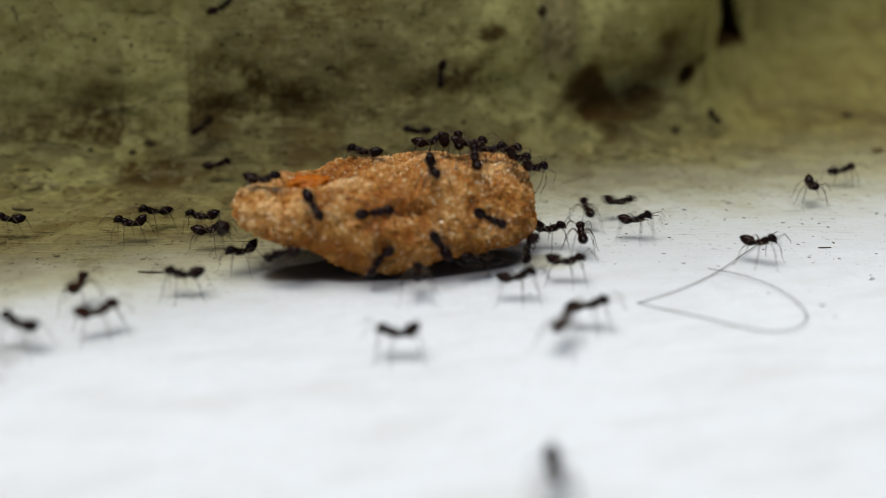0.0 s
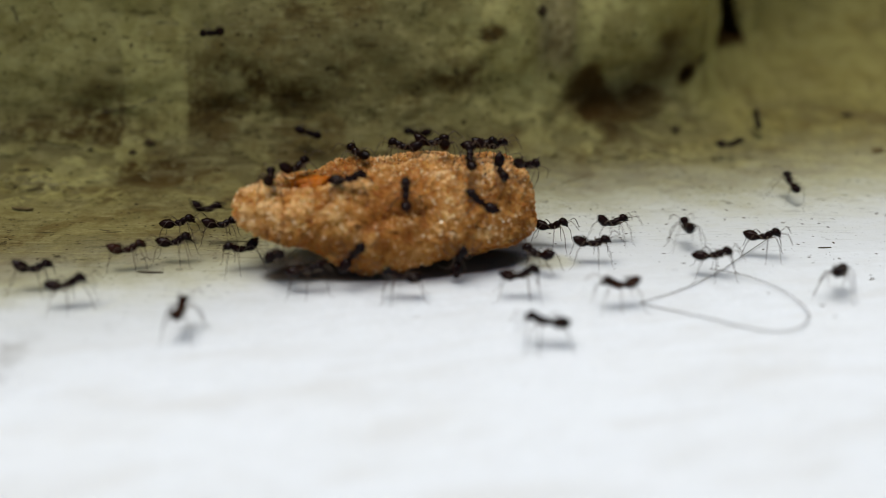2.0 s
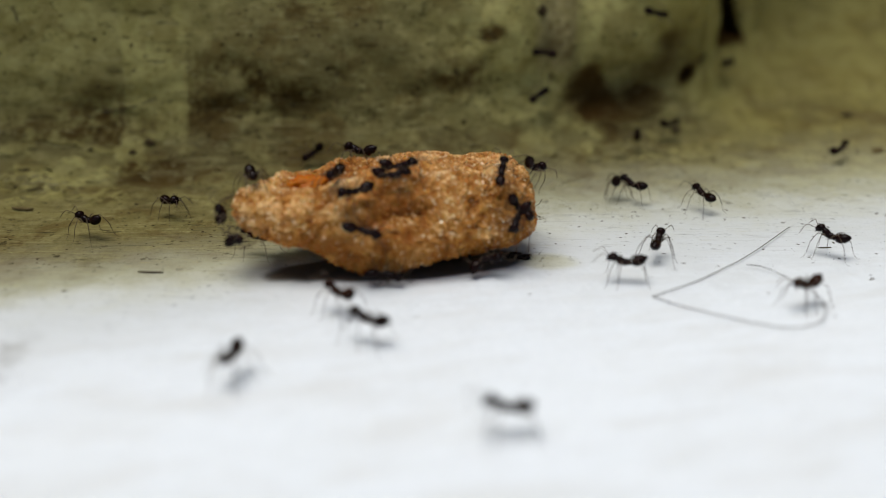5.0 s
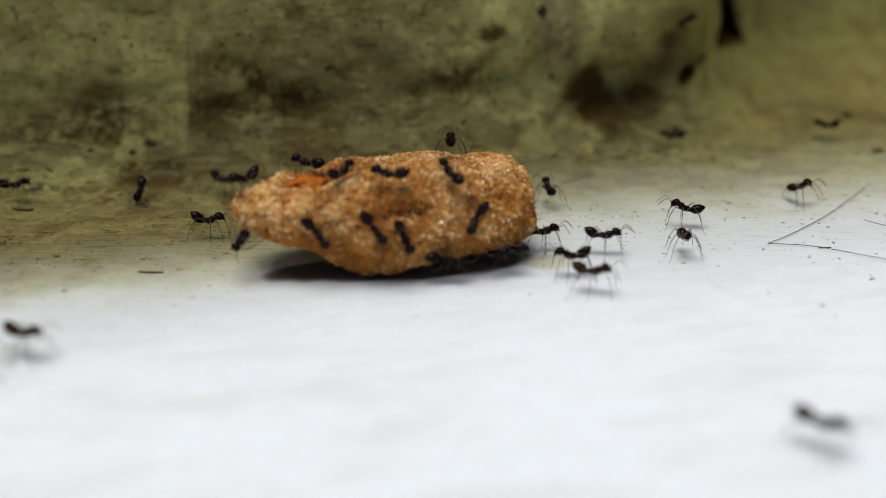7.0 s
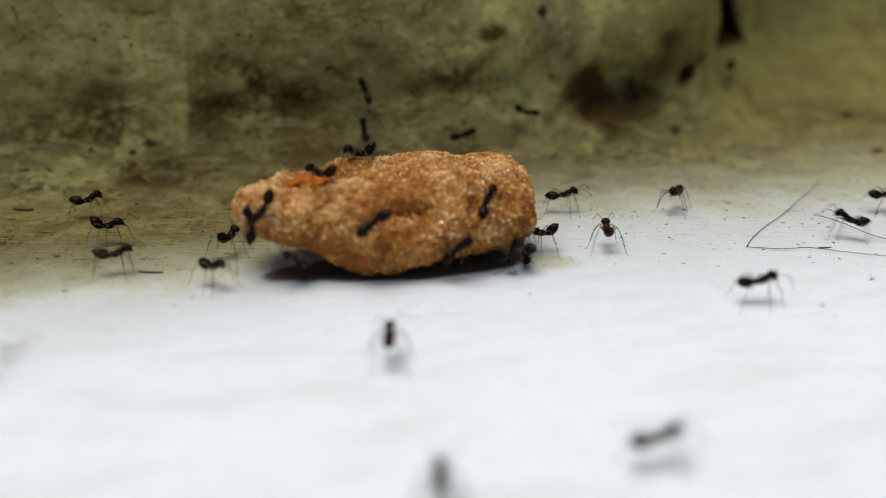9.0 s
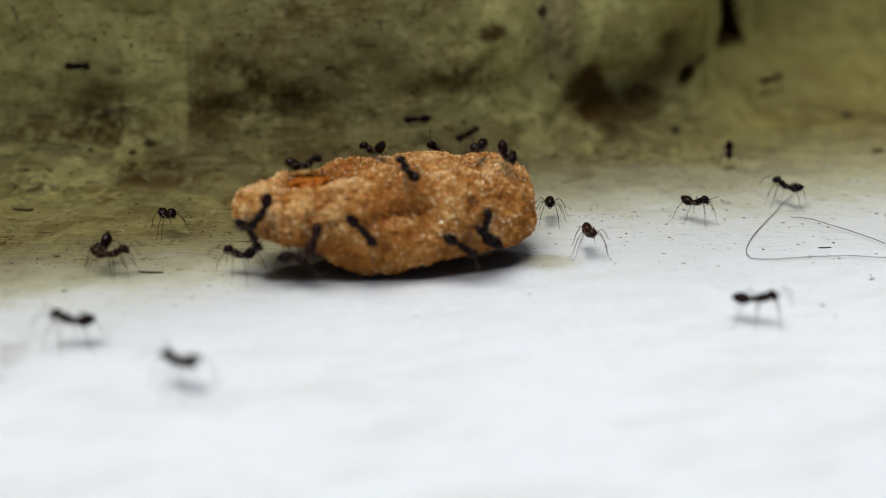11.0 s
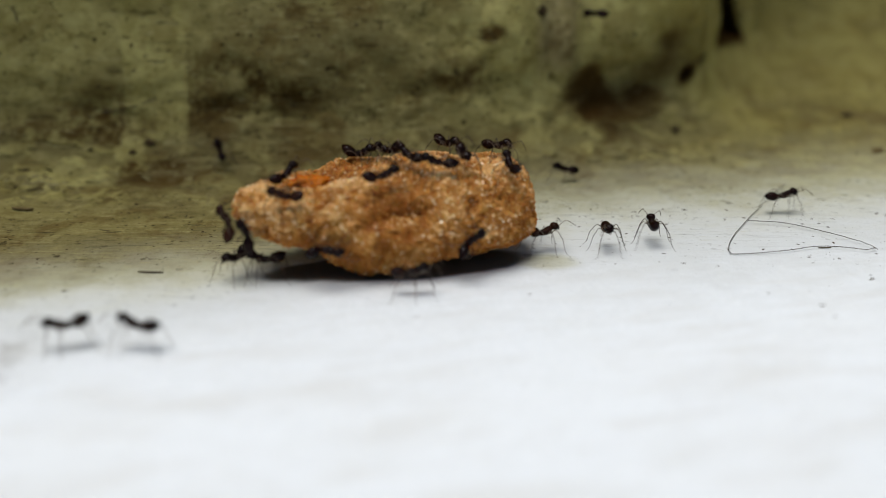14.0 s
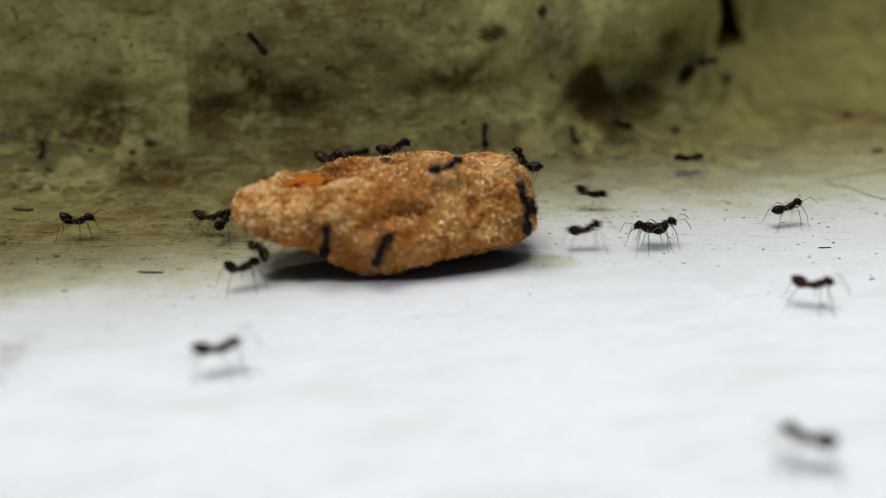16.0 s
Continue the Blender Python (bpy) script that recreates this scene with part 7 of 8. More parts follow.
    walk(ants[44], crawl([
        (0, 20.1, 56.5, -0.0, 330), (0.5, 18.7, 56.8, -0.0, 170), (1, 16.7, 53.1, 0.1, 170), (1.5, 20.2, 57.5, -0.0, 10), (2, 23.2, 51.3, -0.0, 240),
        (2.5, 24.1, 52.6, -0.0, 60), (3, 33.8, 46.0, -0.0, 326), (3.5, 33.8, 46.0, -0.0, 326), (4, 33.8, 46.0, -0.0, 326), (6.5, 33.8, 46.0, -0.0, 326),
        (7, 33.8, 46.0, -0.0, 326), (7.5, 33.8, 46.0, -0.0, 326), (8, 33.8, 46.0, -0.0, 326), (8.5, 33.8, 46.0, -0.0, 113), (9, 27.6, 60.8, -0.0, 150),
        (9.5, 25.3, 63.2, 0.0, 97), (10, 27.1, 64.7, 0.0, 91), (10.5, 25.2, 69.6, 0.2, 112), (11, 25.7, 67.9, 0.2, 146), (11.5, 24.6, 70.0, 0.2, 10),
        (12, 21.2, 89.0, 9.9, 80), (12.5, 26.9, 90.8, 1.9, 270), (13, 26.2, 90.8, 2.2, 200), (13.5, 18.8, 89.0, 5.0, 200), (14, 23.6, 89.3, 10.7, 200),
        (14.5, 21.6, 90.0, 6.6, 190), (15, 20.1, 86.0, 0.9, 160), (15.5, 16.6, 84.4, 0.7, 180), (16, 15.5, 84.9, 1.4, 180),
    ]))
    walk(ants[45], crawl([
        (0, 27.6, 68.1, 0.2, 270), (0.5, 27.8, 68.0, 0.2, 180), (1, 12.2, 77.9, -0.0, 190), (1.5, 10.1, 64.2, -0.0, 10), (2, 16.1, 59.0, 0.0, 90),
        (2.5, 19.8, 77.3, 0.2, 70), (3, 22.4, 89.0, 2.6, 0), (3.5, 18.0, 86.9, 2.5, 180), (4, 17.1, 84.9, 0.9, 0), (4.5, 15.9, 86.3, 0.6, 18),
        (5, 20.4, 85.9, 0.9, 16), (5.5, 19.7, 87.4, 1.8, 9), (6, 32.7, 89.7, 1.5, 24), (6.5, 32.0, 90.8, 1.7, 90), (7, 35.2, 85.3, 0.8, 170),
        (7.5, 24.2, 91.6, 5.8, 30), (8, 26.9, 111.8, 25.7, 74), (8.5, 26.9, 111.8, 25.7, 74), (9, 26.9, 111.8, 25.7, 74), (11.5, 26.9, 111.8, 25.7, 74),
        (12, 26.9, 111.8, 25.7, 74), (12.5, 26.9, 111.8, 25.7, 74), (13, 26.9, 111.8, 25.7, 74), (13.5, 26.9, 111.8, 25.7, 74), (14, 26.9, 111.8, 25.7, 74),
        (14.5, 26.9, 111.8, 25.7, 74), (15, 26.9, 111.8, 25.7, 74), (15.5, 26.9, 111.8, 25.7, 74), (16, 26.9, 111.8, 25.7, 74),
    ]))
    walk(ants[46], crawl([
        (0, 31.7, 72.9, -0.0, 10), (0.5, 36.3, 93.7, 3.0, 90), (1, 33.6, 99.8, 5.4, 90), (1.5, 44.2, 101.1, 6.0, 70), (2, 45.2, 117.0, 17.4, 69),
        (2.5, 45.3, 103.6, 7.2, 200), (3, 36.5, 97.3, 4.5, 110), (3.5, 38.2, 104.4, 7.7, 20), (4, 45.1, 117.3, 17.6, 68), (6.5, 45.1, 117.3, 17.6, 68),
        (7, 45.1, 117.3, 17.6, 68), (7.5, 45.1, 117.3, 17.6, 68), (8, 45.1, 117.3, 17.6, 261), (8.5, 40.8, 95.4, 3.5, 260), (9, 27.5, 95.1, 5.2, 220),
        (9.5, 33.8, 97.2, 4.4, 347), (10, 30.8, 95.0, 3.5, 286), (10.5, 35.1, 93.7, 2.9, 340), (11, 32.5, 94.6, 3.3, 13), (11.5, 42.0, 95.3, 3.5, 270),
        (12, 37.8, 83.7, 0.6, 0), (12.5, 47.2, 70.0, 0.3, 305), (13, 47.2, 70.0, 0.3, 305), (13.5, 47.2, 70.0, 0.3, 305), (14, 47.2, 70.0, 0.3, 120),
        (14.5, 36.1, 90.0, 2.0, 180), (15, 27.8, 78.4, -0.0, 180), (15.5, 26.4, 76.2, -0.0, 180), (16, 20.7, 76.5, 0.2, 195),
    ]))
    walk(ants[47], crawl([
        (0, -3.8, 52.6, 2.1, 240), (0.5, -7.7, 52.7, 3.4, 75), (1, -7.5, 53.3, 5.0, 20), (1.5, -6.6, 52.9, 4.7, 355), (2, -2.3, 53.6, 4.9, 90),
        (2.5, -2.3, 53.6, 4.9, 90), (3, -2.6, 53.7, 5.1, 70), (3.5, -2.6, 53.7, 5.1, 70), (4, -2.7, 53.6, 5.1, 70), (4.5, -3.6, 54.1, 5.5, 214),
        (5, -4.7, 52.6, 3.8, 344), (5.5, -0.8, 53.8, 4.8, 357), (6, -1.8, 53.1, 3.3, 225), (6.5, -2.4, 53.0, 3.5, 130), (7, -2.5, 53.0, 3.5, 300),
        (7.5, -4.1, 51.1, 0.0, 180), (8, -4.3, 52.5, 1.9, 180), (8.5, -7.6, 52.8, 4.4, 180), (9, -10.3, 53.3, 4.5, 240), (11.5, -10.3, 53.3, 4.4, 240),
        (12, -10.3, 53.3, 4.4, 240), (12.5, -10.3, 53.3, 4.4, 240), (13, -10.2, 53.5, 4.8, 175), (13.5, -9.7, 53.1, 2.6, 180), (14, -10.7, 53.7, -0.0, 180),
        (14.5, -10.3, 53.4, 2.8, 0), (15, -9.4, 53.0, 2.6, 180), (15.5, -21.7, 45.5, 0.0, 180), (16, -11.1, 41.6, 0.0, 20),
    ]))
    walk(ants[48], crawl([
        (0, -0.7, 79.2, 8.2, 270), (0.5, -1.1, 77.5, 2.4, 0), (1, -1.2, 77.5, 2.4, 0), (1.5, -1.2, 77.5, 2.4, 0), (2, -0.0, 67.0, 0.0, 285),
        (2.5, -0.0, 67.0, 0.0, 285), (3, -0.0, 67.0, 0.0, 18), (3.5, 10.7, 68.7, 0.2, 0), (4, 10.2, 62.0, -0.0, 350), (4.5, 13.7, 61.9, 0.0, 57),
        (5, 14.2, 68.4, 0.2, 140), (5.5, 7.5, 66.5, 0.0, 257), (6, 12.6, 64.4, 0.0, 352), (6.5, 14.9, 65.3, 0.0, 180), (7, 7.8, 67.5, 0.1, 100),
        (7.5, 14.3, 77.8, 0.1, 10), (8, 11.1, 72.2, -0.0, 345), (8.5, 18.6, 77.8, 0.2, 0), (9, 17.1, 66.7, 0.1, 240), (9.5, 17.7, 66.9, 0.1, 337),
        (10, 19.1, 65.9, 0.0, 123), (10.5, 16.1, 70.2, 0.2, 237), (11, 18.0, 64.5, -0.0, 310), (11.5, 19.1, 66.6, 0.1, 0), (12, 22.1, 57.7, -0.0, 0),
        (12.5, 26.3, 61.9, 0.0, 330), (13, 26.5, 65.0, 0.0, 270), (13.5, 15.1, 48.2, 0.0, 240), (14, 29.5, 38.0, -0.0, 355), (14.5, 21.0, 47.6, -0.0, 20),
        (15, 13.9, 57.7, 0.0, 180), (15.5, 13.0, 58.3, 0.0, 160), (16, 13.6, 58.7, -0.0, 190),
    ]))
    walk(ants[49], crawl([
        (0, -1.5, 50.9, 0.0, 90), (0.5, -7.6, 53.0, 2.0, 90), (1, -10.4, 53.2, 3.7, 50), (1.5, -10.0, 57.1, 5.5, 100), (2, -9.1, 56.6, 5.7, 60),
        (2.5, -7.7, 54.0, 5.5, 50), (3, -8.0, 57.6, 5.9, 180), (3.5, -9.9, 56.9, 5.5, 280), (4, -11.0, 56.1, 5.3, 300), (6.5, -11.8, 55.9, 5.1, 280),
        (7, -11.9, 55.6, 5.0, 240), (7.5, -15.3, 52.1, 0.0, 15), (8, -10.0, 66.5, -0.0, 132), (8.5, -22.8, 61.1, -0.0, 180), (9, -22.4, 59.7, -0.0, 0),
        (9.5, -25.4, 57.9, 0.0, 324), (10, -19.1, 57.1, -0.0, 318), (10.5, -23.2, 56.1, 0.0, 216), (11, -21.3, 55.7, 0.0, 269),
        (11.5, -23.2, 53.7, 0.0, 260), (12, -20.1, 56.9, 0.0, 90), (12.5, -25.0, 60.6, -0.0, 160), (13, -24.8, 64.7, 0.0, 0), (13.5, -12.4, 53.5, 0.0, 240),
        (14, -12.6, 53.9, 0.0, 240), (14.5, -12.7, 53.9, 0.0, 60), (15, -11.0, 52.6, -0.0, 20), (15.5, -12.2, 53.0, 0.0, 15), (16, -12.0, 52.1, 0.0, 30),
    ]))
    walk(ants[50], crawl([
        (0, 1.8, 54.2, 1.7, 0), (0.5, 0.9, 53.8, 1.8, 270), (1, 1.2, 52.1, -0.0, 180), (1.5, -2.2, 51.6, 0.0, 180), (2, -2.4, 50.7, 0.0, 180),
        (2.5, -4.1, 51.8, 0.0, 230), (3, -4.4, 51.1, 0.0, 140), (3.5, -4.3, 52.5, 2.1, 90), (4, -4.2, 52.1, 0.0, 100), (4.5, -6.8, 51.8, -0.0, 52),
        (5, -3.6, 52.9, 1.1, 13), (5.5, -4.1, 53.4, 0.4, 62), (6, -2.5, 53.0, 1.4, 36), (6.5, -0.5, 53.4, 1.8, 0), (7, 0.0, 53.6, 1.8, 0),
        (7.5, -0.2, 53.5, 2.0, 0), (8, 0.6, 53.6, 2.7, 70), (8.5, 0.6, 53.6, 2.4, 50), (9, 0.7, 53.7, 2.4, 60), (11.5, 1.0, 53.7, 2.7, 310),
        (12, 4.1, 55.1, 3.1, 290), (12.5, 3.9, 55.1, 3.4, 300), (13, 3.8, 55.0, 3.5, 100), (13.5, 0.9, 55.5, 5.7, 160), (14, -0.3, 56.0, 6.0, 180),
        (14.5, -2.3, 53.7, 5.1, 320), (15, -3.7, 52.7, 3.6, 5), (15.5, -2.5, 66.4, 0.0, 101), (16, -2.5, 66.4, 0.0, 101),
    ]))
    walk(ants[51], crawl([
        (0, 4.8, 55.5, 1.9, 300), (0.5, 4.8, 55.5, 1.9, 270), (1, 2.6, 54.5, 1.7, 270), (1.5, 4.7, 55.4, 2.0, 120), (2, 2.0, 54.5, 4.5, 150),
        (2.5, 2.4, 54.7, 4.5, 70), (3, -0.6, 54.9, 5.7, 150), (3.5, -1.4, 56.3, 6.1, 160), (4, -1.4, 56.0, 6.1, 350), (4.5, -1.9, 54.8, 5.7, 216),
        (5, -3.1, 54.7, 5.7, 358), (5.5, 1.0, 54.9, 5.4, 349), (6, 2.5, 54.7, 4.5, 253), (6.5, 0.6, 54.0, 4.4, 340), (7, 0.4, 55.2, 5.6, 120),
        (7.5, -1.5, 53.2, 3.4, 80), (8, -2.1, 59.4, 6.2, 0), (8.5, -1.1, 53.5, 4.4, 260), (9, -4.2, 52.7, 4.1, 220), (11.5, -4.8, 52.6, 3.7, 330),
        (12, 2.2, 50.5, -0.0, 200), (12.5, -9.1, 47.9, -0.0, 0), (13, -23.0, 47.3, -0.0, 10), (13.5, -8.6, 39.8, 0.0, 15), (14, -19.4, 44.4, 0.0, 200),
        (14.5, -23.6, 53.7, 0.0, 350), (15, -18.7, 61.4, -0.0, 0), (15.5, -23.1, 49.8, -0.0, 355), (16, -16.0, 61.4, 0.0, 350),
    ]))
    walk(ants[52], crawl([
        (0, 18.0, 23.7, 0.0, 299), (0.5, 18.0, 23.7, 0.0, 299), (1, 18.0, 23.7, 0.0, 299), (1.5, 18.0, 23.7, 0.0, 299), (2, 18.0, 23.7, 0.0, 299),
        (2.5, 18.0, 23.7, 0.0, 299), (3, 18.0, 23.7, 0.0, 299), (3.5, 18.0, 23.7, 0.0, 299), (4, 18.0, 23.7, 0.0, 299), (6.5, 18.0, 23.7, 0.0, 299),
        (7, 18.0, 23.7, 0.0, 299), (7.5, 18.0, 23.7, 0.0, 299), (8, 18.0, 23.7, 0.0, 299), (8.5, 18.0, 23.7, 0.0, 299), (9, 18.0, 23.7, 0.0, 299),
        (11.5, 18.0, 23.7, 0.0, 299), (12, 18.0, 23.7, 0.0, 299), (12.5, 18.0, 23.7, 0.0, 299), (13, 18.0, 23.7, 0.0, 299), (13.5, 18.0, 23.7, 0.0, 299),
        (14, 18.0, 23.7, 0.0, 299), (14.5, 18.0, 23.7, 0.0, 299), (15, 18.0, 23.7, 0.0, 299), (15.5, 18.0, 23.7, 0.0, 299), (16, 18.0, 23.7, 0.0, 299),
    ]))
    walk(ants[53], crawl([
        (0, -7.5, 67.2, -0.0, 112), (0.5, -11.3, 75.9, 1.5, 40), (1, -11.7, 76.1, 1.7, 170), (1.5, -21.4, 78.5, 6.4, 90), (2, -17.9, 78.4, 11.1, 180),
        (2.5, -29.0, 79.2, 11.6, 260), (3, -27.6, 78.4, 9.0, 50), (3.5, -16.4, 69.6, -0.0, 10), (4, -10.0, 67.6, 0.1, 342), (6.5, -10.0, 67.6, 0.1, 342),
        (7, -10.0, 67.6, 0.1, 342), (7.5, -10.0, 67.6, 0.1, 342), (8, -10.0, 67.6, 0.1, 342), (8.5, -10.0, 67.6, 0.1, 342), (9, -10.0, 67.6, 0.1, 342),
        (11.5, -10.0, 67.6, 0.1, 342), (12, -10.0, 67.6, 0.1, 342), (12.5, -10.0, 67.6, 0.1, 342), (13, -10.0, 67.6, 0.1, 342),
        (13.5, -10.0, 67.6, 0.1, 342), (14, -10.0, 67.6, 0.1, 342), (14.5, -10.0, 67.6, 0.1, 342), (15, -10.0, 67.6, 0.1, 342),
        (15.5, -10.0, 67.6, 0.1, 342), (16, -10.0, 67.6, 0.1, 342),
    ]))
    walk(ants[54], crawl([
        (0, -42.3, 62.0, -0.0, 279), (0.5, -42.3, 62.0, -0.0, 279), (1, -42.3, 62.0, -0.0, 279), (1.5, -42.3, 62.0, -0.0, 279), (2, -42.3, 62.0, -0.0, 279),
        (2.5, -42.3, 62.0, -0.0, 18), (3, -32.1, 66.2, 0.1, 90), (3.5, -24.7, 66.8, -0.0, 330), (4, -21.9, 66.9, 0.1, 10), (4.5, -23.4, 66.3, 0.1, 342),
        (5, -19.6, 64.9, 0.0, 312), (5.5, -22.6, 65.4, 0.0, 173), (6, -23.7, 65.4, 0.0, 269), (6.5, -22.7, 63.5, 0.0, 180), (7, -22.9, 69.7, -0.0, 270),
        (7.5, -22.1, 58.7, 0.0, 50), (8, -10.0, 67.5, 0.1, 35), (8.5, -10.0, 67.5, 0.1, 35), (9, -10.0, 67.5, 0.1, 35), (11.5, -10.0, 67.5, 0.1, 35),
        (12, -10.0, 67.5, 0.1, 35), (12.5, -10.0, 67.5, 0.1, 35), (13, -10.0, 67.5, 0.1, 35), (13.5, -10.0, 67.5, 0.1, 35), (14, -10.0, 67.5, 0.1, 35),
        (14.5, -10.0, 67.5, 0.1, 180), (15, -16.5, 67.4, 0.2, 180), (15.5, -11.3, 75.6, 1.3, 70), (16, -6.8, 76.2, 1.9, 10),
    ]))
    walk(ants[55], crawl([
        (0, -14.0, 24.1, 0.0, 235), (0.5, -14.0, 24.1, 0.0, 113), (1, -17.1, 31.4, -0.0, 70), (1.5, -14.0, 24.1, 0.0, 293), (2, -14.0, 24.1, 0.0, 293),
        (2.5, -14.0, 24.1, 0.0, 293), (3, -14.0, 24.1, 0.0, 83), (3.5, -12.2, 38.5, 0.0, 155), (4, -14.0, 24.1, 0.0, 263), (6.5, -14.0, 24.1, 0.0, 263),
        (7, -14.0, 24.1, 0.0, 263), (7.5, -14.0, 24.1, 0.0, 263), (8, -14.0, 24.1, 0.0, 263), (8.5, -14.0, 24.1, 0.0, 263), (9, -14.0, 24.1, 0.0, 263),
        (11.5, -14.0, 24.1, 0.0, 263), (12, -14.0, 24.1, 0.0, 263), (12.5, -14.0, 24.1, 0.0, 263), (13, -14.0, 24.1, 0.0, 263),
        (13.5, -14.0, 24.1, 0.0, 263), (14, -14.0, 24.1, 0.0, 263), (14.5, -14.0, 24.1, 0.0, 263), (15, -14.0, 24.1, 0.0, 263),
        (15.5, -14.0, 24.1, 0.0, 263), (16, -14.0, 24.1, 0.0, 263),
    ]))
    walk(ants[56], crawl([
        (0, -8.0, 80.8, 24.3, 49), (0.5, -8.0, 80.8, 24.3, 49), (1, -8.0, 80.8, 24.3, 49), (1.5, -8.0, 80.8, 24.3, 49), (2, -8.0, 80.8, 24.3, 49),
        (2.5, -8.0, 80.8, 24.3, 49), (3, -8.0, 80.8, 24.3, 49), (3.5, -8.0, 80.8, 24.3, 49), (4, -8.0, 80.8, 24.3, 49), (6.5, -8.0, 80.8, 24.3, 49),
        (7, -8.0, 80.8, 24.3, 49), (7.5, -8.0, 80.8, 24.3, 49), (8, -8.0, 80.8, 24.3, 49), (8.5, -8.0, 80.8, 24.3, 49), (9, -8.0, 80.8, 24.3, 49),
        (11.5, -8.0, 80.8, 24.3, 49), (12, -8.0, 80.8, 24.3, 49), (12.5, -8.0, 80.8, 24.3, 49), (13, -8.0, 80.8, 24.3, 49), (13.5, -8.0, 80.8, 24.3, 49),
        (14, -8.0, 80.8, 24.3, 49), (14.5, -8.0, 80.8, 24.3, 49), (15, -8.0, 80.8, 24.3, 49), (15.5, -8.0, 80.8, 24.3, 49), (16, -8.0, 80.8, 24.3, 49),
    ]))
    walk(ants[57], crawl([
        (0, 0.0, 66.5, -0.0, 130), (0.5, 0.0, 66.5, -0.0, 130), (1, 0.0, 66.5, -0.0, 130), (1.5, 0.0, 66.5, -0.0, 130), (2, 0.0, 66.5, -0.0, 130),
        (2.5, 0.0, 66.5, -0.0, 130), (3, 0.0, 66.5, -0.0, 284), (3.5, 2.5, 54.6, 1.5, 30), (4, 5.0, 55.6, 2.4, 20), (4.5, 5.3, 57.3, 1.3, 357),
        (5, 4.3, 57.3, 1.0, 170), (5.5, 15.1, 57.1, 0.0, 310), (6, 6.0, 55.0, -0.0, 192), (6.5, 6.2, 55.2, -0.0, 20), (7, 8.0, 54.2, -0.0, 180),
        (7.5, 3.8, 55.1, 1.6, 200), (8, 4.8, 55.4, 3.0, 210), (8.5, 4.4, 55.5, 1.6, 260), (9, 4.8, 55.7, 1.6, 330), (9.5, 5.0, 56.1, 1.6, 276),
        (10, 3.5, 55.7, 1.1, 61), (10.5, 5.3, 56.7, 1.6, 176), (11, 2.4, 54.3, 2.9, 151), (11.5, 4.3, 55.2, 3.1, 290), (12, 5.0, 55.6, 2.4, 0),
        (12.5, 4.8, 55.4, 2.4, 0), (13, 4.8, 55.4, 2.4, 180), (13.5, 5.4, 51.0, 0.0, 160), (14, 1.3, 53.8, 2.7, 60), (14.5, 3.3, 54.7, 2.6, 350),
        (15, 0.3, 53.6, 2.2, 80), (15.5, 3.0, 54.6, 2.4, 20), (16, 4.6, 55.6, 4.3, 120),
    ]))
    rng = random.Random(9)
    for ant in ants:
        step_legs(ant, rng)
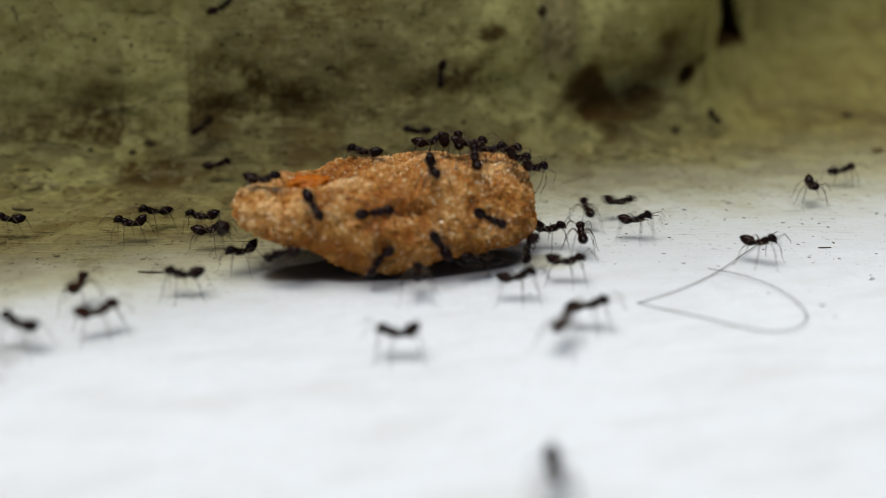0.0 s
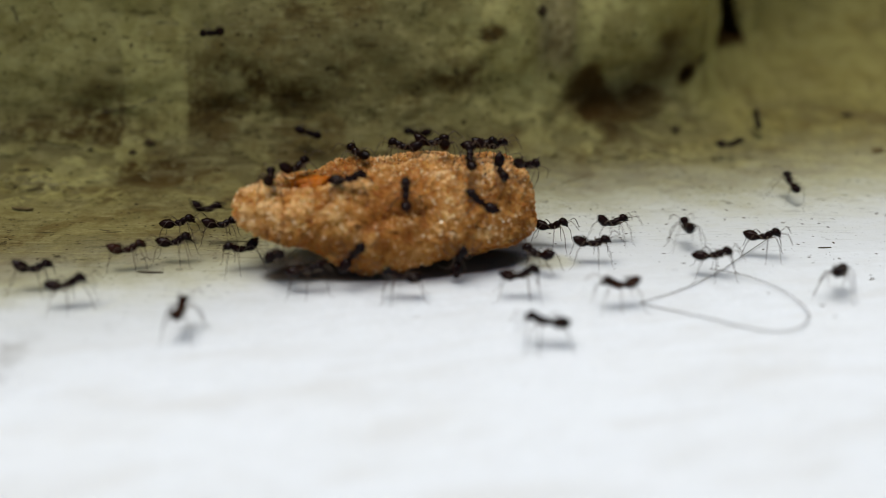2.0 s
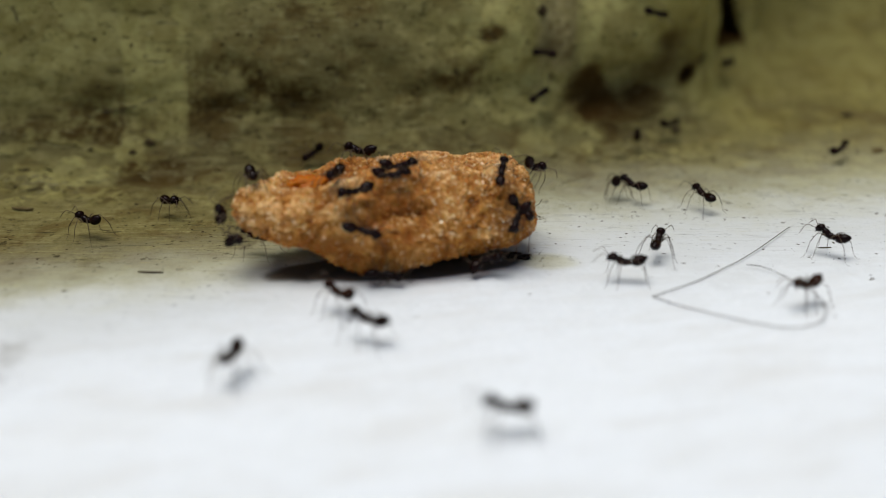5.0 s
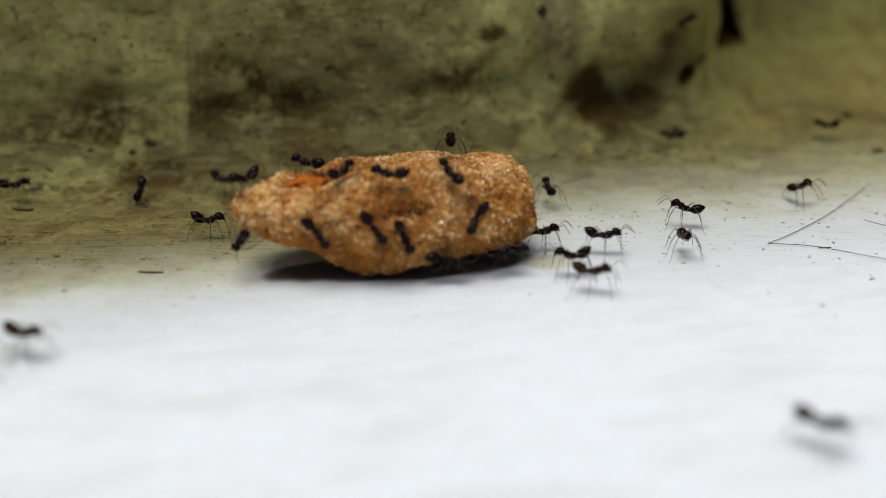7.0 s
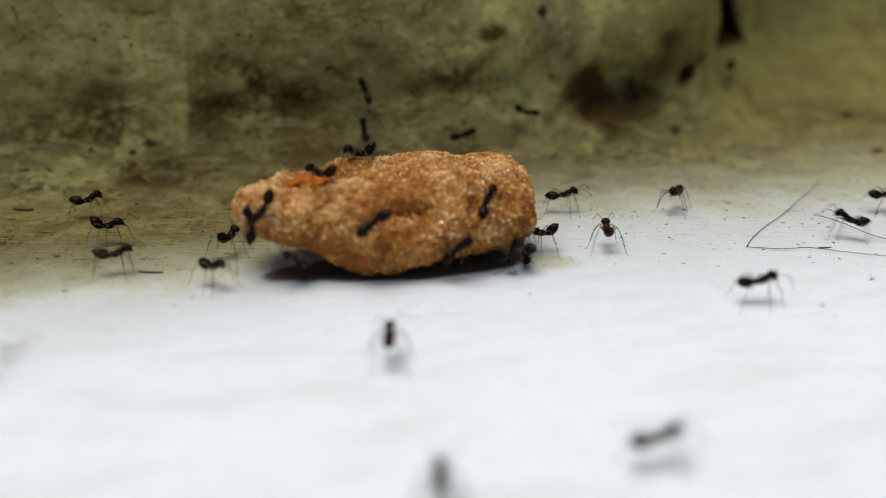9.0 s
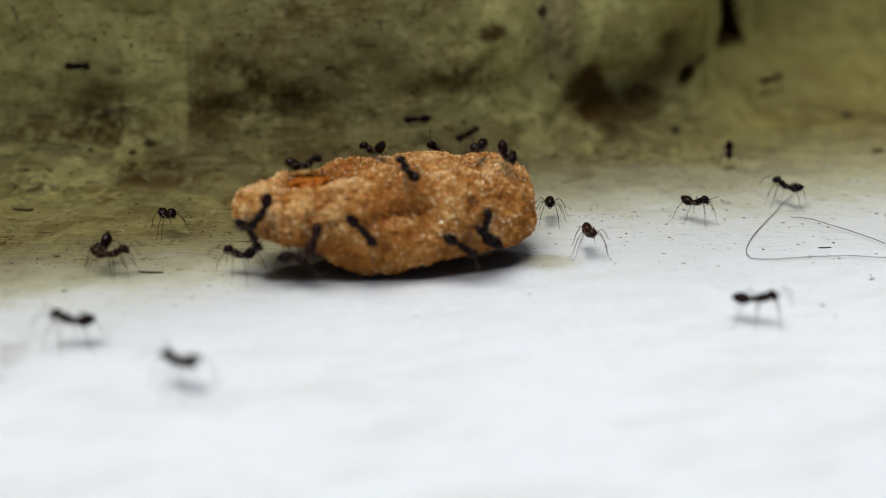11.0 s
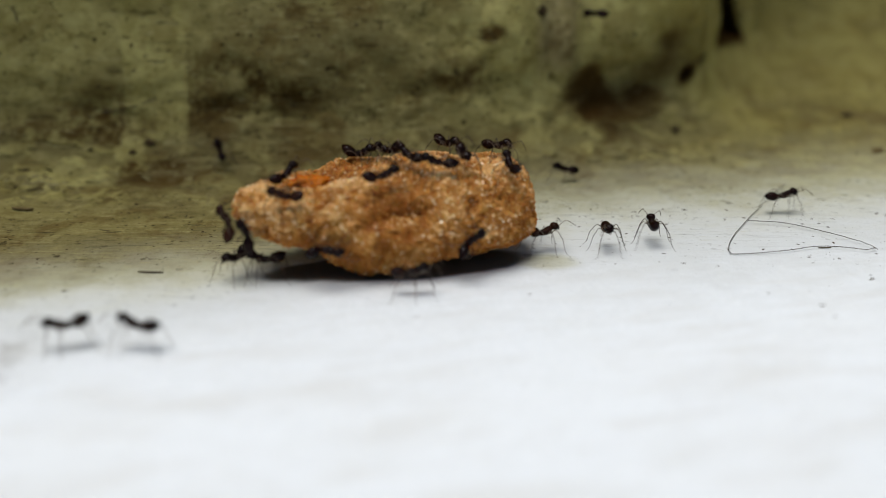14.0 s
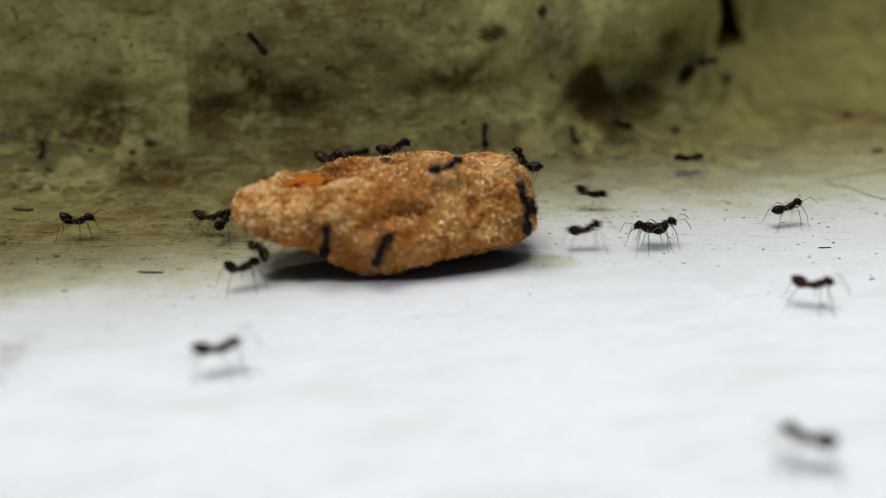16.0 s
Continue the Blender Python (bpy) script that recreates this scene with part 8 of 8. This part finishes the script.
    # the hair lies still at first, is then dragged along the ledge: seconds, points from the bend to the tip and round the loop
    laid = [
        (0, [(11.2, 50.0), (13.9, 51.7), (16.8, 54.3), (19.2, 57.2), (22.3, 60.9)],
         [(11.2, 50.0), (12.7, 49.0), (14.6, 47.9), (16.4, 46.5), (18.0, 46.0), (19.4, 46.7), (20.3, 48.1), (20.4, 49.2), (20.2, 50.8), (19.3, 52.7), (17.9, 54.0), (15.9, 54.9)]),
        (4, [(12.0, 50.6), (14.8, 52.5), (16.6, 54.3), (20.2, 58.2), (23.1, 61.8)],
         [(12.0, 50.6), (13.4, 49.2), (15.0, 48.3), (16.9, 47.0), (18.8, 46.3), (20.4, 47.0), (21.4, 48.5), (21.7, 50.0), (21.4, 51.5), (20.5, 53.4), (19.3, 54.9), (16.5, 55.2)]),
        (6.5, [(12.5, 51.2), (16.2, 53.8), (18.9, 56.2), (21.2, 58.7), (24.0, 62.0)],
         [(12.5, 51.2), (14.1, 49.6), (16.2, 47.9), (17.8, 47.0), (19.3, 46.8), (20.7, 47.7), (21.8, 49.6), (22.1, 51.7), (21.6, 53.7), (20.8, 55.2), (19.6, 56.2), (17.5, 56.5)]),
        (6.75, [(21.9, 59.8), (24.0, 61.4), (26.2, 63.4), (30.3, 67.6), (33.9, 71.7)],
         [(21.9, 59.8), (24.4, 59.3), (26.4, 57.9), (28.3, 56.4), (29.8, 55.5), (31.5, 56.1), (32.7, 57.7), (32.8, 59.6), (32.0, 61.1), (30.7, 62.6), (29.3, 64.2), (26.5, 65.2)]),
        (8.5, [(20.5, 59.5), (22.8, 62.6), (25.7, 66.0), (28.6, 70.0), (31.7, 73.9)],
         [(20.5, 59.5), (22.6, 59.1), (24.6, 59.0), (26.5, 58.1), (28.7, 57.3), (30.1, 57.4), (31.3, 58.4), (31.2, 59.5), (30.1, 60.7), (28.8, 63.8), (27.0, 65.7), (24.4, 65.7)]),
        (11.5, [(19.7, 56.9), (19.7, 58.2), (20.8, 60.7), (22.9, 64.2), (25.8, 68.6), (28.7, 72.6)],
         [(19.7, 56.9), (20.9, 56.7), (23.6, 57.1), (26.2, 57.3), (28.5, 56.9), (29.4, 57.2), (29.5, 58.5), (28.5, 61.1), (26.6, 63.4), (25.0, 64.4), (22.6, 64.0)]),
        (13, [(18.9, 57.5), (18.9, 58.7), (19.8, 60.9), (21.5, 63.8), (24.4, 68.3), (27.2, 72.3)],
         [(18.9, 57.5), (20.4, 57.4), (22.7, 57.8), (24.8, 58.4), (26.6, 58.2), (28.4, 57.7), (28.6, 58.4), (28.2, 60.3), (26.2, 62.4), (24.3, 63.7), (21.7, 64.0)]),
        (15.5, [(18.8, 57.9), (18.9, 58.9), (19.9, 61.1), (21.5, 63.8), (24.0, 67.6), (27.0, 71.9)],
         [(18.8, 57.9), (20.6, 58.3), (23.1, 58.9), (25.2, 59.5), (26.9, 59.1), (28.5, 58.4), (28.6, 58.9), (27.4, 60.3), (26.0, 61.7), (24.5, 63.0), (21.7, 64.0)]),
        (15.8, [(19.1, 58.0), (19.0, 58.7), (19.4, 60.0), (20.8, 62.6), (23.7, 66.7), (27.7, 72.5)],
         [(19.1, 58.0), (21.0, 58.2), (23.0, 58.7), (24.9, 58.8), (26.6, 58.4), (28.3, 57.9), (28.6, 58.9), (27.6, 60.9), (26.3, 62.5), (24.8, 63.9), (22.4, 64.6)]),
        (15.9, [(23.0, 64.3), (24.7, 63.7), (27.1, 64.6), (30.5, 67.0), (33.1, 69.7), (35.8, 73.0)],
         [(23.0, 64.3), (24.3, 63.0), (25.5, 60.3), (27.5, 58.7), (29.7, 58.6), (31.6, 59.1), (32.6, 60.3), (32.4, 62.0), (31.8, 64.4), (30.7, 67.0), (28.8, 68.0)]),
        (16, [(31.0, 74.2), (33.1, 74.7), (36.1, 76.2), (39.3, 78.0), (42.2, 80.2)],
         [(31.0, 74.2), (31.4, 73.1), (32.3, 70.4), (33.6, 68.6), (35.3, 67.5), (37.3, 67.6), (38.4, 69.0), (38.2, 70.9), (37.2, 73.4), (36.0, 76.7), (34.0, 78.0)]),
    ]
    laid.insert(-1, (15.96, *laid[-1][1:]))
    first = laid[0]
    for t, dx, dy in ((0.5, 0.6, 0.2), (1.0, 0.2, 0.1), (1.5, 0.3, 0.2), (2.0, 0.1, 0.0), (3.0, 0.2, 0.1), (3.5, 0.1, 0.0)):
        laid.append((t, *[[(x + dx, y + dy) for x, y in line] for line in first[1:]]))
    laid.sort(key=lambda row: row[0])
    rows = [[] for _ in range(STRAND + COIL)]
    for t, strand, coil in laid:
        k = 0
        for line, count, rise in ((strand, STRAND, 0.005), (coil, COIL, 0.008)):
            joints = chain(line, count)
            for i, (a, b) in enumerate(zip(joints, joints[1:])):
                under = max(0.0, at_ray(a.x, a.y, 0.3)[0].z, at_ray(b.x, b.y, 0.3)[0].z)
                rows[k].append((t, pose(a.x * MM, a.y * MM, (under + 0.08 + rise * i) * MM, 0, 0, math.degrees(math.atan2(b.y - a.y, b.x - a.x)))))
                k += 1
    for piece, steps in zip(HAIR_LOOP.children, rows):
        walk(piece, steps)


motions()
